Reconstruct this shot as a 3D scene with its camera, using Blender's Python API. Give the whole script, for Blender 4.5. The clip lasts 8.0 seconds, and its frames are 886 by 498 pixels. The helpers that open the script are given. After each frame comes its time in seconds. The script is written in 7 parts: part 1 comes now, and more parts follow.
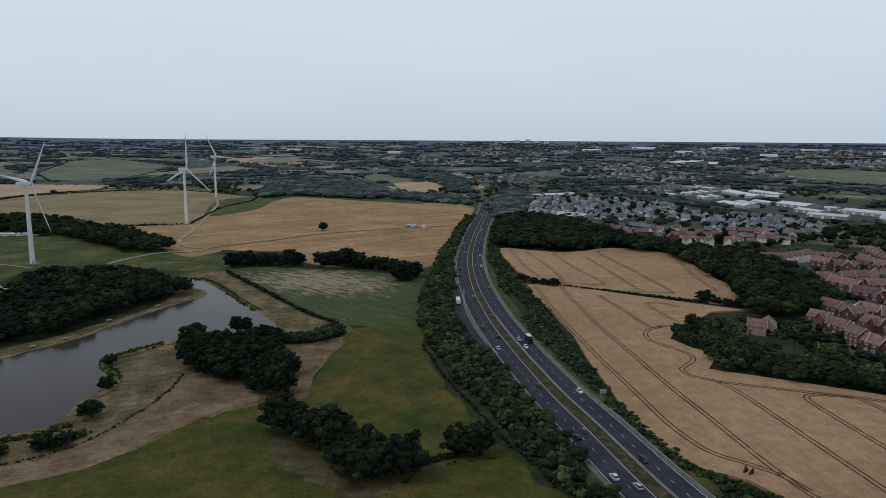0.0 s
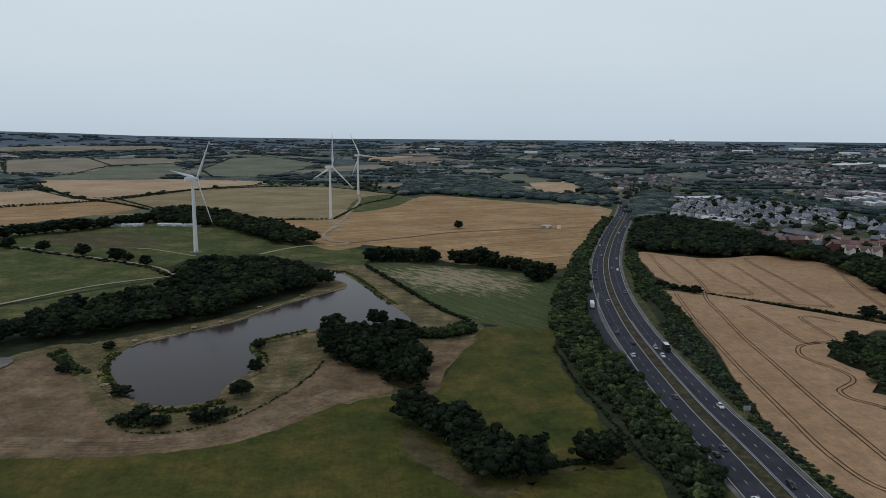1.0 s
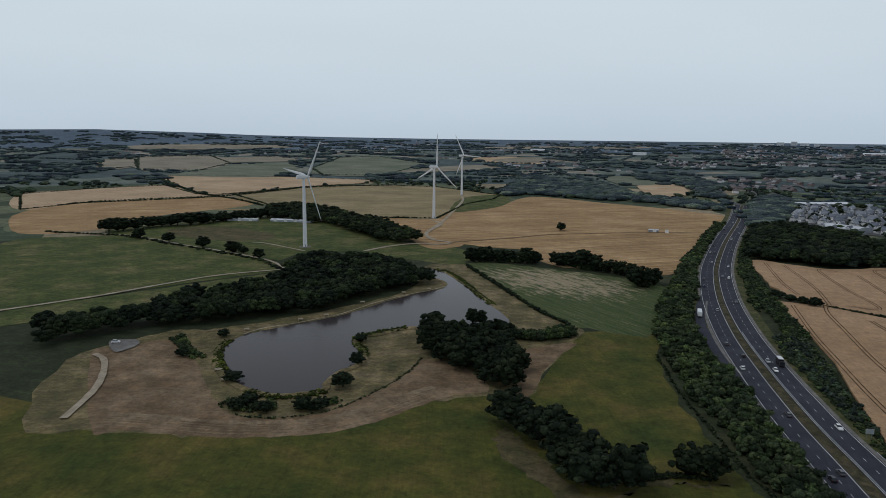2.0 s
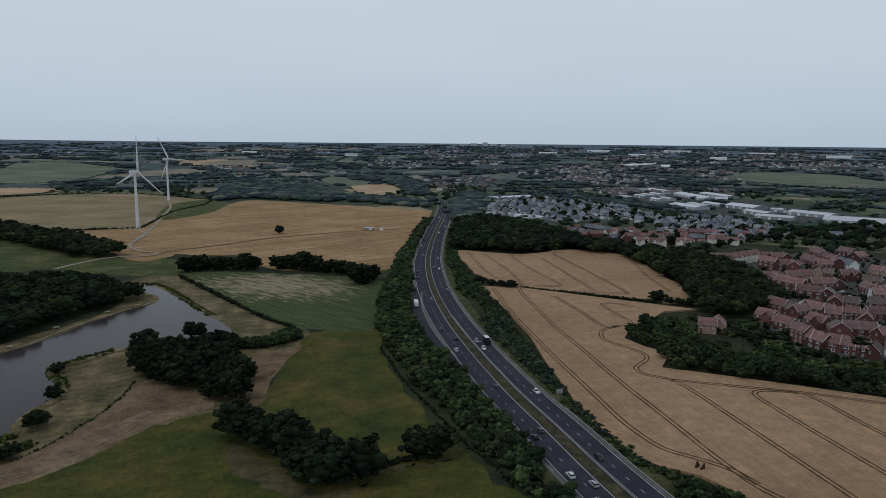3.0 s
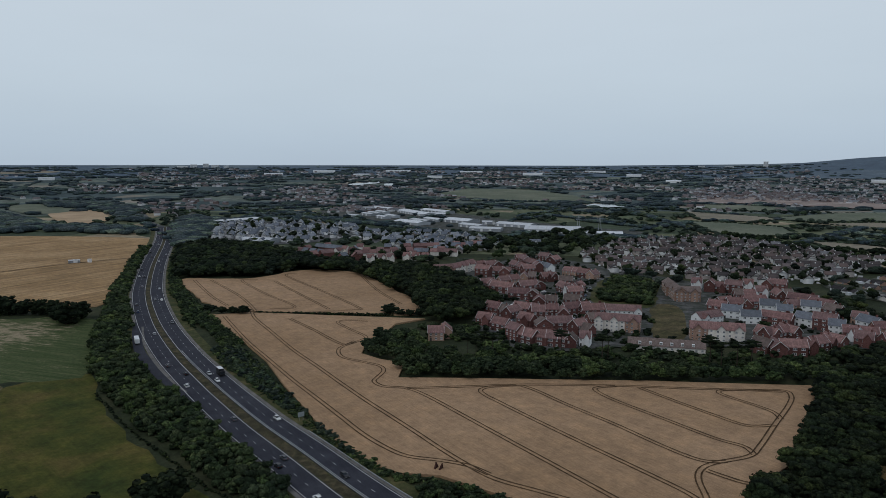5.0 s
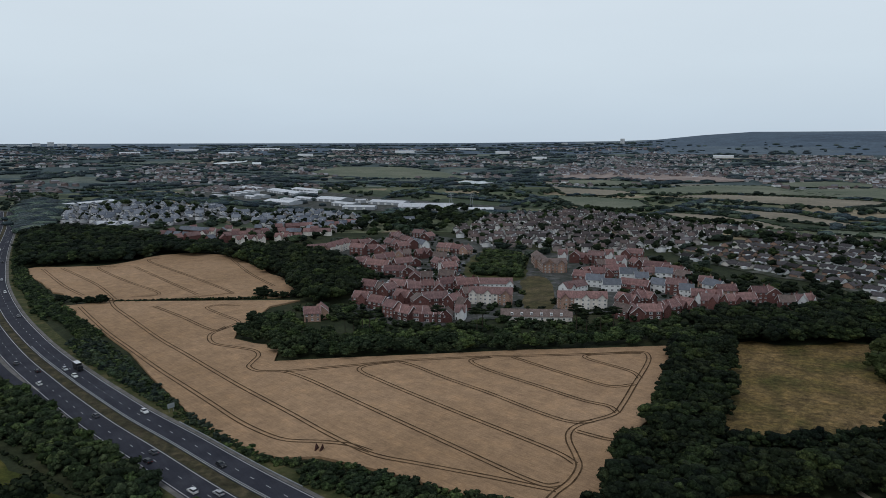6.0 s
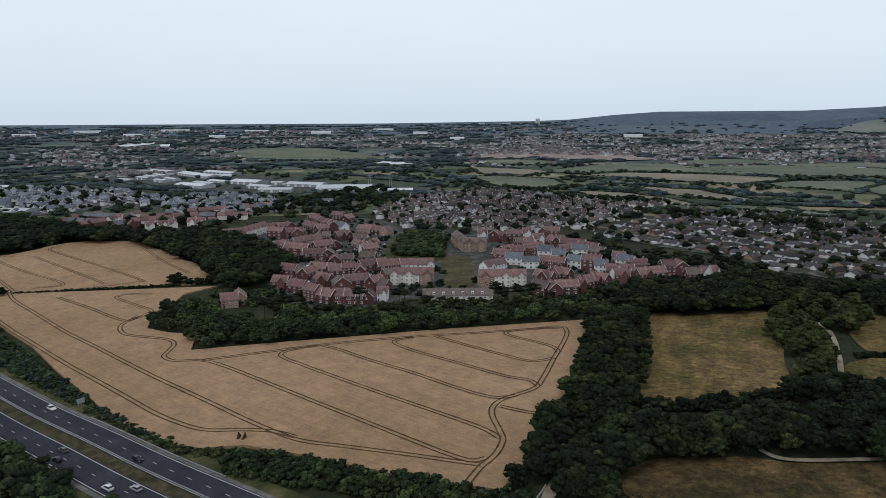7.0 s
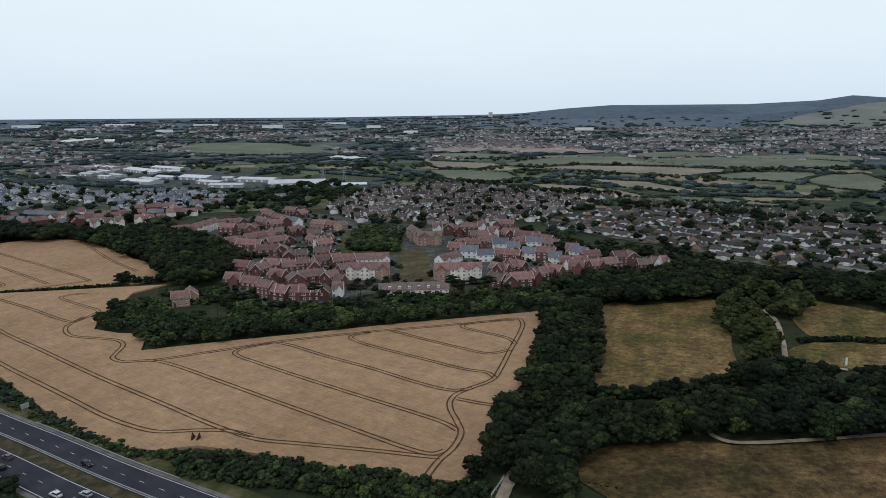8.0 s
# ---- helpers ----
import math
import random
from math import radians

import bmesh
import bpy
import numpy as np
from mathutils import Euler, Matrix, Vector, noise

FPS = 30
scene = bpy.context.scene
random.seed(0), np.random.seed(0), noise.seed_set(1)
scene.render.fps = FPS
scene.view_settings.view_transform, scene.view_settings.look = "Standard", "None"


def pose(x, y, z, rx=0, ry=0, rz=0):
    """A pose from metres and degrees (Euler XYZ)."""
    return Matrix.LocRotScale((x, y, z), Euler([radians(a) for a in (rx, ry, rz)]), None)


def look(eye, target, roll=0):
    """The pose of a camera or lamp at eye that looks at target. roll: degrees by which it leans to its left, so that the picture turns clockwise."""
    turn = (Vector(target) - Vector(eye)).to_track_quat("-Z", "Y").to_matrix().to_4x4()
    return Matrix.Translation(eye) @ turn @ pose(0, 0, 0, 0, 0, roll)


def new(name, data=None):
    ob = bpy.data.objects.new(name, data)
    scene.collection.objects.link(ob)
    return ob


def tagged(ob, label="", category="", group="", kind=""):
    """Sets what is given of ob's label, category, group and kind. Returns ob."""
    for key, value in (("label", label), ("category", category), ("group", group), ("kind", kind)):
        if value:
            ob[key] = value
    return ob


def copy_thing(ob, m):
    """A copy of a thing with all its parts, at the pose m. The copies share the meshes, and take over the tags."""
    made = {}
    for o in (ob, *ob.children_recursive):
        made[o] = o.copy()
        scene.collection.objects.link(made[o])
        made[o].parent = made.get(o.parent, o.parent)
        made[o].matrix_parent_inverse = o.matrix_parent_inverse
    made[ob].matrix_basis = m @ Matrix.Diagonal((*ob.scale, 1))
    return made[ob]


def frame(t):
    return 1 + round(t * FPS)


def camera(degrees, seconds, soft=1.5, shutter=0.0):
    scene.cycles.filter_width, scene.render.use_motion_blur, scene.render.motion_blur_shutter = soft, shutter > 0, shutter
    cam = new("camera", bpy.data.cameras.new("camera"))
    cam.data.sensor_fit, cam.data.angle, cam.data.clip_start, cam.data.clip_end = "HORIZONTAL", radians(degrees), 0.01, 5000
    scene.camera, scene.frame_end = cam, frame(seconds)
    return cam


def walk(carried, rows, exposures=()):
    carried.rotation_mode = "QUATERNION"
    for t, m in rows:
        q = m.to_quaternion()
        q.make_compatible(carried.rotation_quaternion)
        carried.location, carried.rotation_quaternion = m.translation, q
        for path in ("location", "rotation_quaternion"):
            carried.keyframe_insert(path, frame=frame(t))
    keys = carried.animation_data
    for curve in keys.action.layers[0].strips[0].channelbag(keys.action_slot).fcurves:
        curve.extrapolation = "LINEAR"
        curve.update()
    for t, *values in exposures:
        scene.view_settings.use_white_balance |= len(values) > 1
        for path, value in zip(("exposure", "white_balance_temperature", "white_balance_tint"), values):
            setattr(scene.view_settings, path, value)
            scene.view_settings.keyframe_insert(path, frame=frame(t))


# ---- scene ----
cam = camera(65.2, 8.0, soft=0.6)
PATH = [
    (0.00, pose(-0.00, -0.00, 110.00, 80.87, -0.26, -0.00)),
    (0.50, pose(-0.09, -0.13, 110.01, 80.83, -0.28, 5.43)),
    (1.00, pose(-0.21, -0.14, 110.00, 80.79, -0.34, 11.17)),
    (1.20, pose(-0.15, -0.14, 110.00, 80.79, -0.36, 13.45)),
    (1.40, pose(-0.07, -0.17, 110.00, 80.79, -0.39, 15.95)),
    (1.60, pose(0.12, -0.25, 110.01, 80.78, -0.45, 18.34)),
    (1.80, pose(0.37, -0.34, 110.02, 80.77, -0.53, 19.86)),
    (2.00, pose(0.60, -0.43, 110.03, 80.76, -0.60, 19.73)),
    (2.15, pose(0.72, -0.47, 110.03, 80.76, -0.64, 18.06)),
    (2.30, pose(0.77, -0.49, 110.03, 80.75, -0.66, 14.69)),
    (2.50, pose(0.81, -0.51, 110.04, 80.83, -0.53, 8.92)),
    (3.00, pose(0.44, -0.48, 110.02, 81.11, -0.42, -3.46)),
    (3.50, pose(-0.05, -0.26, 110.00, 82.18, -0.30, -8.74)),
    (4.00, pose(0.02, -0.12, 109.95, 82.95, -0.26, -12.72)),
    (4.50, pose(0.14, 0.20, 109.95, 83.15, -0.18, -18.30)),
    (5.00, pose(0.28, 0.39, 109.89, 82.87, -0.05, -25.67)),
    (5.20, pose(0.29, 0.48, 109.88, 82.52, -0.05, -28.58)),
    (5.50, pose(0.26, 0.54, 109.86, 81.97, -0.02, -32.23)),
    (5.80, pose(0.21, 0.63, 109.83, 81.42, 0.04, -34.79)),
    (6.10, pose(0.15, 0.74, 109.80, 80.87, 0.11, -36.79)),
    (6.50, pose(0.09, 0.85, 109.77, 80.17, 0.17, -39.50)),
    (7.00, pose(0.02, 1.16, 109.70, 79.45, 0.25, -42.86)),
    (7.50, pose(-0.07, 1.35, 109.66, 79.14, 0.30, -45.26)),
    (8.00, pose(-0.07, 1.46, 109.68, 78.93, 0.34, -46.66)),
]
EXPOSURES = [(0, 0.02, 6450, 10), (1, -0.04, 6450, 10), (2.5, -0.11, 6350, 10), (3.5, -0.25, 6250, 10), (4.5, -0.24, 6250, 10), (5, -0.2, 6250, 10), (6.5, 0.16, 6450, 10), (8, 0.35, 6500, 10)]
walk(cam, PATH, EXPOSURES)

# ---- sky and light ----
world = bpy.data.worlds.new("overcast_sky")
scene.world = world
world.use_nodes = True
wn, wl = world.node_tree.nodes, world.node_tree.links
sky = wn.new("ShaderNodeTexSky")
sky.sky_type, sky.sun_disc = "NISHITA", False
sky.sun_elevation, sky.sun_rotation = radians(60), radians(254)
sky.air_density, sky.dust_density, sky.ozone_density = 1.0, 3.0, 1.0
cloud = wn.new("ShaderNodeMix")
cloud.data_type = "RGBA"
cloud.inputs["Factor"].default_value = 0.93
wl.new(sky.outputs[0], cloud.inputs["A"])
# layered cloud: greyer low over sea, paler above; unseen zenith dimmed to darken land
wco = wn.new("ShaderNodeTexCoord")
wse = wn.new("ShaderNodeSeparateXYZ")
wl.new(wco.outputs["Generated"], wse.inputs[0])
wra = wn.new("ShaderNodeValToRGB")
el = wra.color_ramp.elements
el[0].position, el[0].color = 0.0, (5.35, 6.3, 7.2, 1)
el[1].position, el[1].color = 0.85, (3.0, 3.4, 4.1, 1)
for pos, col in ((0.03, (5.65, 6.65, 7.55, 1)), (0.10, (6.25, 7.15, 7.85, 1)), (0.25, (6.95, 7.7, 8.25, 1)), (0.5, (4.2, 4.7, 5.4, 1))):
    e = el.new(pos)
    e.color = col
wl.new(wse.outputs["Z"], wra.inputs[0])
wno = wn.new("ShaderNodeTexNoise")
wno.inputs["Scale"].default_value, wno.inputs["Detail"].default_value = 3.0, 6.0
wmp = wn.new("ShaderNodeMapping")
wmp.inputs["Scale"].default_value = (1, 1, 4)
wl.new(wco.outputs["Generated"], wmp.inputs[0])
wl.new(wmp.outputs[0], wno.inputs["Vector"])
wmr = wn.new("ShaderNodeMapRange")
wmr.inputs["To Min"].default_value, wmr.inputs["To Max"].default_value = 0.955, 1.045
wl.new(wno.outputs[0], wmr.inputs["Value"])
wmu = wn.new("ShaderNodeMix")
wmu.data_type, wmu.blend_type = "RGBA", "MULTIPLY"
wmu.inputs["Factor"].default_value = 1.0
wl.new(wra.outputs[0], wmu.inputs["A"])
wl.new(wmr.outputs[0], wmu.inputs["B"])
wl.new(wmu.outputs["Result"], cloud.inputs["B"])
wl.new(cloud.outputs["Result"], wn["Background"].inputs[0])
wn["Background"].inputs[1].default_value = 0.1

sun = new("sun", bpy.data.lights.new("sun", "SUN"))
sun.data.energy, sun.data.angle, sun.data.color = 0.5, radians(14), (1.0, 0.97, 0.93)
sun.matrix_world = look((-560, -160, 1000), (0, 0, 0))


# ---- materials ----
def material(name, rough=0.9, spec=0.2):
    m = bpy.data.materials.new(name)
    m.use_nodes = True
    b = m.node_tree.nodes["Principled BSDF"]
    b.inputs["Roughness"].default_value = rough
    b.inputs["Specular IOR Level"].default_value = spec
    return m, m.node_tree.nodes, m.node_tree.links, b


def noise_node(n, l, scale, detail=4.0, stretch=None, turn=0.0, rough=0.6):
    co = n.new("ShaderNodeTexCoord")
    no = n.new("ShaderNodeTexNoise")
    no.inputs["Scale"].default_value, no.inputs["Detail"].default_value, no.inputs["Roughness"].default_value = scale, detail, rough
    if stretch:
        mp = n.new("ShaderNodeMapping")
        mp.vector_type = "TEXTURE"
        mp.inputs["Rotation"].default_value = (0, 0, radians(turn))
        mp.inputs["Scale"].default_value = stretch
        l.new(co.outputs["Object"], mp.inputs[0])
        l.new(mp.outputs[0], no.inputs["Vector"])
    else:
        l.new(co.outputs["Object"], no.inputs["Vector"])
    return no


def ramp(n, l, source, stops):
    r = n.new("ShaderNodeValToRGB")
    e = r.color_ramp.elements
    e[0].position, e[0].color = stops[0][0], (*stops[0][1], 1)
    e[1].position, e[1].color = stops[-1][0], (*stops[-1][1], 1)
    for pos, col in stops[1:-1]:
        x = e.new(pos)
        x.color = (*col, 1)
    l.new(source, r.inputs[0])
    return r.outputs[0]


def blend(n, l, a, b, factor, mode="MIX"):
    x = n.new("ShaderNodeMix")
    x.data_type, x.blend_type = "RGBA", mode
    for key, v in (("A", a), ("B", b), ("Factor", factor)):
        if isinstance(v, (int, float)):
            x.inputs[key].default_value = v
        elif isinstance(v, tuple):
            x.inputs[key].default_value = (*v, 1)
        else:
            l.new(v, x.inputs[key])
    return x.outputs["Result"]


def grey(v):
    return (v, v, v)


def bumped(n, l, b, source, strength, distance):
    bu = n.new("ShaderNodeBump")
    bu.inputs["Strength"].default_value, bu.inputs["Distance"].default_value = strength, distance
    l.new(source, bu.inputs["Height"])
    l.new(bu.outputs[0], b.inputs["Normal"])


def land(name, dark, mid, light, blotch=60.0, streak=None, turn=0.0, speck=0.25, streak_amount=0.35, bump=0.3):
    """Open land: broad blotches, a streak along the rows where it is worked, and a fine tuft grain."""
    m, n, l, b = material(name, 0.95, 0.1)
    big = noise_node(n, l, 1.0 / blotch, 5.0, rough=0.62)
    col = ramp(n, l, big.outputs[0], ((0.32, dark), (0.5, mid), (0.68, light)))
    if streak:
        st = noise_node(n, l, 1.0, 4.0, streak, turn, 0.7)
        col = blend(n, l, col, ramp(n, l, st.outputs[0], ((0.3, grey(0.45)), (0.7, grey(1.5)))), streak_amount, "MULTIPLY")
    mottle = noise_node(n, l, 0.12, 4.0, rough=0.7)
    col = blend(n, l, col, ramp(n, l, mottle.outputs[0], ((0.3, (0.5, 0.5, 0.55)), (0.5, grey(1.0)), (0.7, (1.6, 1.5, 1.35)))), min(1.0, speck * 1.3), "MULTIPLY")
    tuft = noise_node(n, l, 0.45, 6.0, rough=0.75)
    col = blend(n, l, col, ramp(n, l, tuft.outputs[0], ((0.3, grey(0.3)), (0.5, grey(1.0)), (0.72, grey(1.8)))), speck, "MULTIPLY")
    fine = noise_node(n, l, 2.5, 3.0)
    col = blend(n, l, col, ramp(n, l, fine.outputs[0], ((0.3, grey(0.5)), (0.7, grey(1.4)))), speck, "MULTIPLY")
    l.new(col, b.inputs["Base Color"])
    bumped(n, l, b, tuft.outputs[0], bump, 0.6)
    return m


def plain(name, colour, rough=0.7, spec=0.3, vary=0.15, scale=0.5, metal=0.0, each=0.0):
    m, n, l, b = material(name, rough, spec)
    b.inputs["Metallic"].default_value = metal
    no = noise_node(n, l, scale, 5.0)
    col = blend(n, l, colour, ramp(n, l, no.outputs[0], ((0.3, grey(1 - vary * 2)), (0.7, grey(1 + vary)))), 1.0, "MULTIPLY")
    if each:
        oi = n.new("ShaderNodeObjectInfo")
        col = blend(n, l, col, ramp(n, l, oi.outputs["Random"], ((0.0, grey(1 - each)), (1.0, grey(1 + each)))), 1.0, "MULTIPLY")
    l.new(col, b.inputs["Base Color"])
    return m


def leaves(name, dark, mid, light, each=0.35, grain=1.1):
    m, n, l, b = material(name, 0.85, 0.05)
    ge = n.new("ShaderNodeNewGeometry")
    col = ramp(n, l, ge.outputs["Random Per Island"], ((0.0, dark), (0.6, mid), (1.0, light)))
    oi = n.new("ShaderNodeObjectInfo")
    col = blend(n, l, col, ramp(n, l, oi.outputs["Random"], ((0.0, (0.75, 0.72, 0.7)), (0.5, (1, 1, 1)), (1.0, (1.35, 1.2, 0.9)))), each, "MULTIPLY")
    # high-contrast noise: shaded gaps between leaves painted into the colour
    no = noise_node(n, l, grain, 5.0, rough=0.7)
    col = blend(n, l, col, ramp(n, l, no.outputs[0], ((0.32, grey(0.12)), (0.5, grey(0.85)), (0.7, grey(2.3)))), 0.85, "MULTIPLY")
    wide = noise_node(n, l, 0.03, 2.0)
    col = blend(n, l, col, ramp(n, l, wide.outputs[0], ((0.35, (0.75, 0.8, 0.85)), (0.65, (1.25, 1.15, 0.95)))), 0.6, "MULTIPLY")
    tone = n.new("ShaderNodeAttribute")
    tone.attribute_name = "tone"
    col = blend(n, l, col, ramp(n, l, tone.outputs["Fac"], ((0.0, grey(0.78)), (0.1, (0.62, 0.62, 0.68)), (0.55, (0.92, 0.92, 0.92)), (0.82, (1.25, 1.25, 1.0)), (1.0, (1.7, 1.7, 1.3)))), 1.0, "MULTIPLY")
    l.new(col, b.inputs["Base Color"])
    bumped(n, l, b, no.outputs[0], 1.0, 1.0)
    return m


M = {
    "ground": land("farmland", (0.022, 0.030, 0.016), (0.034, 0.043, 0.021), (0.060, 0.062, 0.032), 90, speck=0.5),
    "grass": land("grazed_grass", (0.042, 0.058, 0.014), (0.072, 0.076, 0.017), (0.125, 0.098, 0.030), 30, (1, 30, 1), 20, 0.42, 0.22),
    "pasture": land("pasture_grass", (0.046, 0.066, 0.020), (0.074, 0.090, 0.028), (0.150, 0.135, 0.060), 32, (2, 26, 1), -30, 0.55, 0.4),
    "dry": land("dry_bank_grass", (0.078, 0.076, 0.034), (0.140, 0.116, 0.058), (0.235, 0.185, 0.105), 17, (12, 2.0, 1), 25, 0.55, 0.3),
    "soil": land("bare_soil", (0.115, 0.078, 0.045), (0.175, 0.122, 0.073), (0.26, 0.19, 0.12), 22, (30, 2.2, 1), 20, 0.42, 0.25),
    "soil_pale": land("dry_soil_crust", (0.15, 0.108, 0.066), (0.20, 0.148, 0.093), (0.27, 0.205, 0.135), 12, speck=0.45),
    "stubble": land("stubble", (0.28, 0.178, 0.086), (0.355, 0.228, 0.112), (0.44, 0.295, 0.155), 70, (3.6, 170, 1), -52, 0.28, 0.75),
    # dry fields far off, greyed in the base colour for haze
    "far_dry": land("hazed_dry_fields", (0.19, 0.172, 0.125), (0.25, 0.220, 0.165), (0.31, 0.272, 0.205), 110, speck=0.3),
    "olive": land("olive_stubble", (0.194, 0.158, 0.082), (0.265, 0.210, 0.114), (0.345, 0.266, 0.152), 80, (2, 60, 1), -35, 0.2, 0.4),
    "tan": land("pale_field", (0.348, 0.252, 0.156), (0.444, 0.318, 0.198), (0.528, 0.390, 0.252), 120, (3, 90, 1), 60, 0.15, 0.3),
    "wheat": land("ripe_wheat", (0.325, 0.207, 0.116), (0.385, 0.248, 0.143), (0.435, 0.285, 0.170), 110, (0.7, 12, 1), 8, 0.26, 0.3),
    "meadow": land("dry_meadow", (0.080, 0.080, 0.024), (0.160, 0.114, 0.046), (0.235, 0.159, 0.074), 34, (7, 1.6, 1), -52, 0.85, 0.45, 1.0),
    "meadow_brown": land("brown_meadow", (0.046, 0.043, 0.017), (0.100, 0.069, 0.031), (0.17, 0.114, 0.054), 26, (8, 1.8, 1), -40, 0.85, 0.45, 1.0),
    "median": land("dull_median_grass", (0.036, 0.036, 0.020), (0.062, 0.055, 0.031), (0.105, 0.085, 0.05), 5, speck=0.5),
    "worn": land("worn_pasture", (0.066, 0.064, 0.028), (0.090, 0.078, 0.038), (0.130, 0.102, 0.056), 22, (20, 3, 1), 10, 0.5, 0.4),
    "site": land("building_site", (0.24, 0.19, 0.17), (0.30, 0.24, 0.21), (0.38, 0.32, 0.29), 60, speck=0.3),
    "verge": land("verge_grass", (0.040, 0.052, 0.018), (0.066, 0.070, 0.028), (0.125, 0.108, 0.05), 9, speck=0.4),
    # far pasture, its green dulled to carry the haze
    "far_green": land("hazed_far_fields", (0.110, 0.132, 0.092), (0.148, 0.165, 0.115), (0.20, 0.205, 0.15), 120, speck=0.3),
    "tramline": land("wheel_track", (0.055, 0.034, 0.018), (0.085, 0.052, 0.027), (0.14, 0.09, 0.048), 4, speck=0.3),
    "track": land("chalky_track", (0.24, 0.20, 0.14), (0.34, 0.285, 0.21), (0.42, 0.37, 0.28), 8, speck=0.25),
    "asphalt": land("asphalt", (0.037, 0.039, 0.050), (0.045, 0.047, 0.059), (0.055, 0.057, 0.070), 12, (1.2, 40, 1), 0, 0.12, 0.2, 0.05),
    "street": land("estate_street", (0.085, 0.085, 0.085), (0.11, 0.11, 0.11), (0.15, 0.148, 0.142), 12, speck=0.2),
    "estate_ground": land("estate_streets_and_gardens", (0.030, 0.042, 0.024), (0.075, 0.078, 0.070), (0.14, 0.138, 0.138), 9, speck=0.4),
    "street_pale": land("pale_street", (0.16, 0.158, 0.155), (0.21, 0.208, 0.205), (0.26, 0.258, 0.252), 14, speck=0.25),
    "gardens": land("gardens_and_drives", (0.030, 0.040, 0.022), (0.062, 0.070, 0.050), (0.17, 0.165, 0.155), 10, speck=0.4),
    "gravel": land("layby_gravel", (0.12, 0.115, 0.105), (0.17, 0.162, 0.15), (0.22, 0.21, 0.195), 5, speck=0.2),
    "paint": plain("road_paint", (0.62, 0.62, 0.60), 0.6, 0.3, 0.12, 0.8),
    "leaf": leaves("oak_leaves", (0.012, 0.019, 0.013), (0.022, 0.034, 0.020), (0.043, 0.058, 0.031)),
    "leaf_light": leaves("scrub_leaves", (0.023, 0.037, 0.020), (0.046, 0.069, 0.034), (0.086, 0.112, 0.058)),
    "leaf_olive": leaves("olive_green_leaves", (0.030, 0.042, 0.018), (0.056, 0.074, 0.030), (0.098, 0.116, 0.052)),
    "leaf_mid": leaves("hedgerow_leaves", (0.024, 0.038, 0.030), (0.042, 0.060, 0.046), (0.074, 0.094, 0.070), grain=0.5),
    # distant foliage: haze mixed into the leaf colours as a paler blue
    "leaf_hazed": leaves("hazed_far_leaves", (0.038, 0.058, 0.070), (0.063, 0.090, 0.104), (0.100, 0.127, 0.138), grain=0.35),
    "reed": leaves("reeds", (0.035, 0.050, 0.014), (0.060, 0.080, 0.020), (0.095, 0.11, 0.03)),
    # grass on the downs, paled and blued to include haze
    "down": land("hazed_down_grass", (0.16, 0.178, 0.158), (0.19, 0.205, 0.18), (0.235, 0.245, 0.215), 150, speck=0.2),
    "bark": plain("bark", (0.06, 0.048, 0.036), 0.9, 0.1),
    "white": plain("turbine_white", (0.74, 0.75, 0.76), 0.45, 0.4, 0.03, 0.1),
}


def weedy_crop():
    """A green crop whose middle is overgrown with streaks of pale dried weeds along the rows."""
    m, n, l, b = material("weedy_crop", 0.95, 0.05)
    green = noise_node(n, l, 1.0, 5.0, (40, 2.4, 1), -44, 0.7)
    col = ramp(n, l, green.outputs[0], ((0.3, (0.040, 0.063, 0.023)), (0.5, (0.072, 0.094, 0.038)), (0.72, (0.125, 0.130, 0.065))))
    co = n.new("ShaderNodeTexCoord")
    mp = n.new("ShaderNodeMapping")
    mp.vector_type = "TEXTURE"
    mp.inputs["Location"].default_value, mp.inputs["Rotation"].default_value, mp.inputs["Scale"].default_value = (-94, 524, 0), (0, 0, radians(-28)), (94, 62, 1000)
    l.new(co.outputs["Object"], mp.inputs[0])
    ln = n.new("ShaderNodeVectorMath")
    ln.operation = "LENGTH"
    l.new(mp.outputs[0], ln.inputs[0])
    place = ramp(n, l, ln.outputs["Value"], ((0.0, grey(0.73)), (0.55, grey(0.63)), (1.0, grey(0.47))))
    streak = noise_node(n, l, 1.0, 7.0, (15, 4.6, 1), -40, 0.74)
    mix = n.new("ShaderNodeMath")
    mix.operation = "ADD"
    l.new(place, mix.inputs[0])
    l.new(streak.outputs[0], mix.inputs[1])
    half = n.new("ShaderNodeMath")
    half.operation = "MULTIPLY_ADD"
    half.inputs[1].default_value, half.inputs[2].default_value = 8.0, -8.6
    half.use_clamp = True
    l.new(mix.outputs[0], half.inputs[0])
    col = blend(n, l, col, (0.31, 0.255, 0.165), half.outputs[0])
    tuft = noise_node(n, l, 0.6, 5.0, rough=0.75)
    col = blend(n, l, col, ramp(n, l, tuft.outputs[0], ((0.3, grey(0.45)), (0.5, grey(1.0)), (0.72, grey(1.6)))), 0.6, "MULTIPLY")
    l.new(col, b.inputs["Base Color"])
    bumped(n, l, b, tuft.outputs[0], 0.4, 0.6)
    return m


M["rough"] = weedy_crop()

# ---- tools ----
RISE_FROM, RISE_TO, RISE = 1800.0, 4850.0, 88.0
RIDGE_AZ = (-60, -46, -38.6, -34.7, -28, -20, 38, 50, 53, 56.5, 60, 70, 74.6, 76.7, 78.7, 88, 110)
RIDGE_UP = (20, 40, 25, 13, 5, 0, -4, 8, 17, 47, 67, 66, 84, 112, 96, 80, 20)


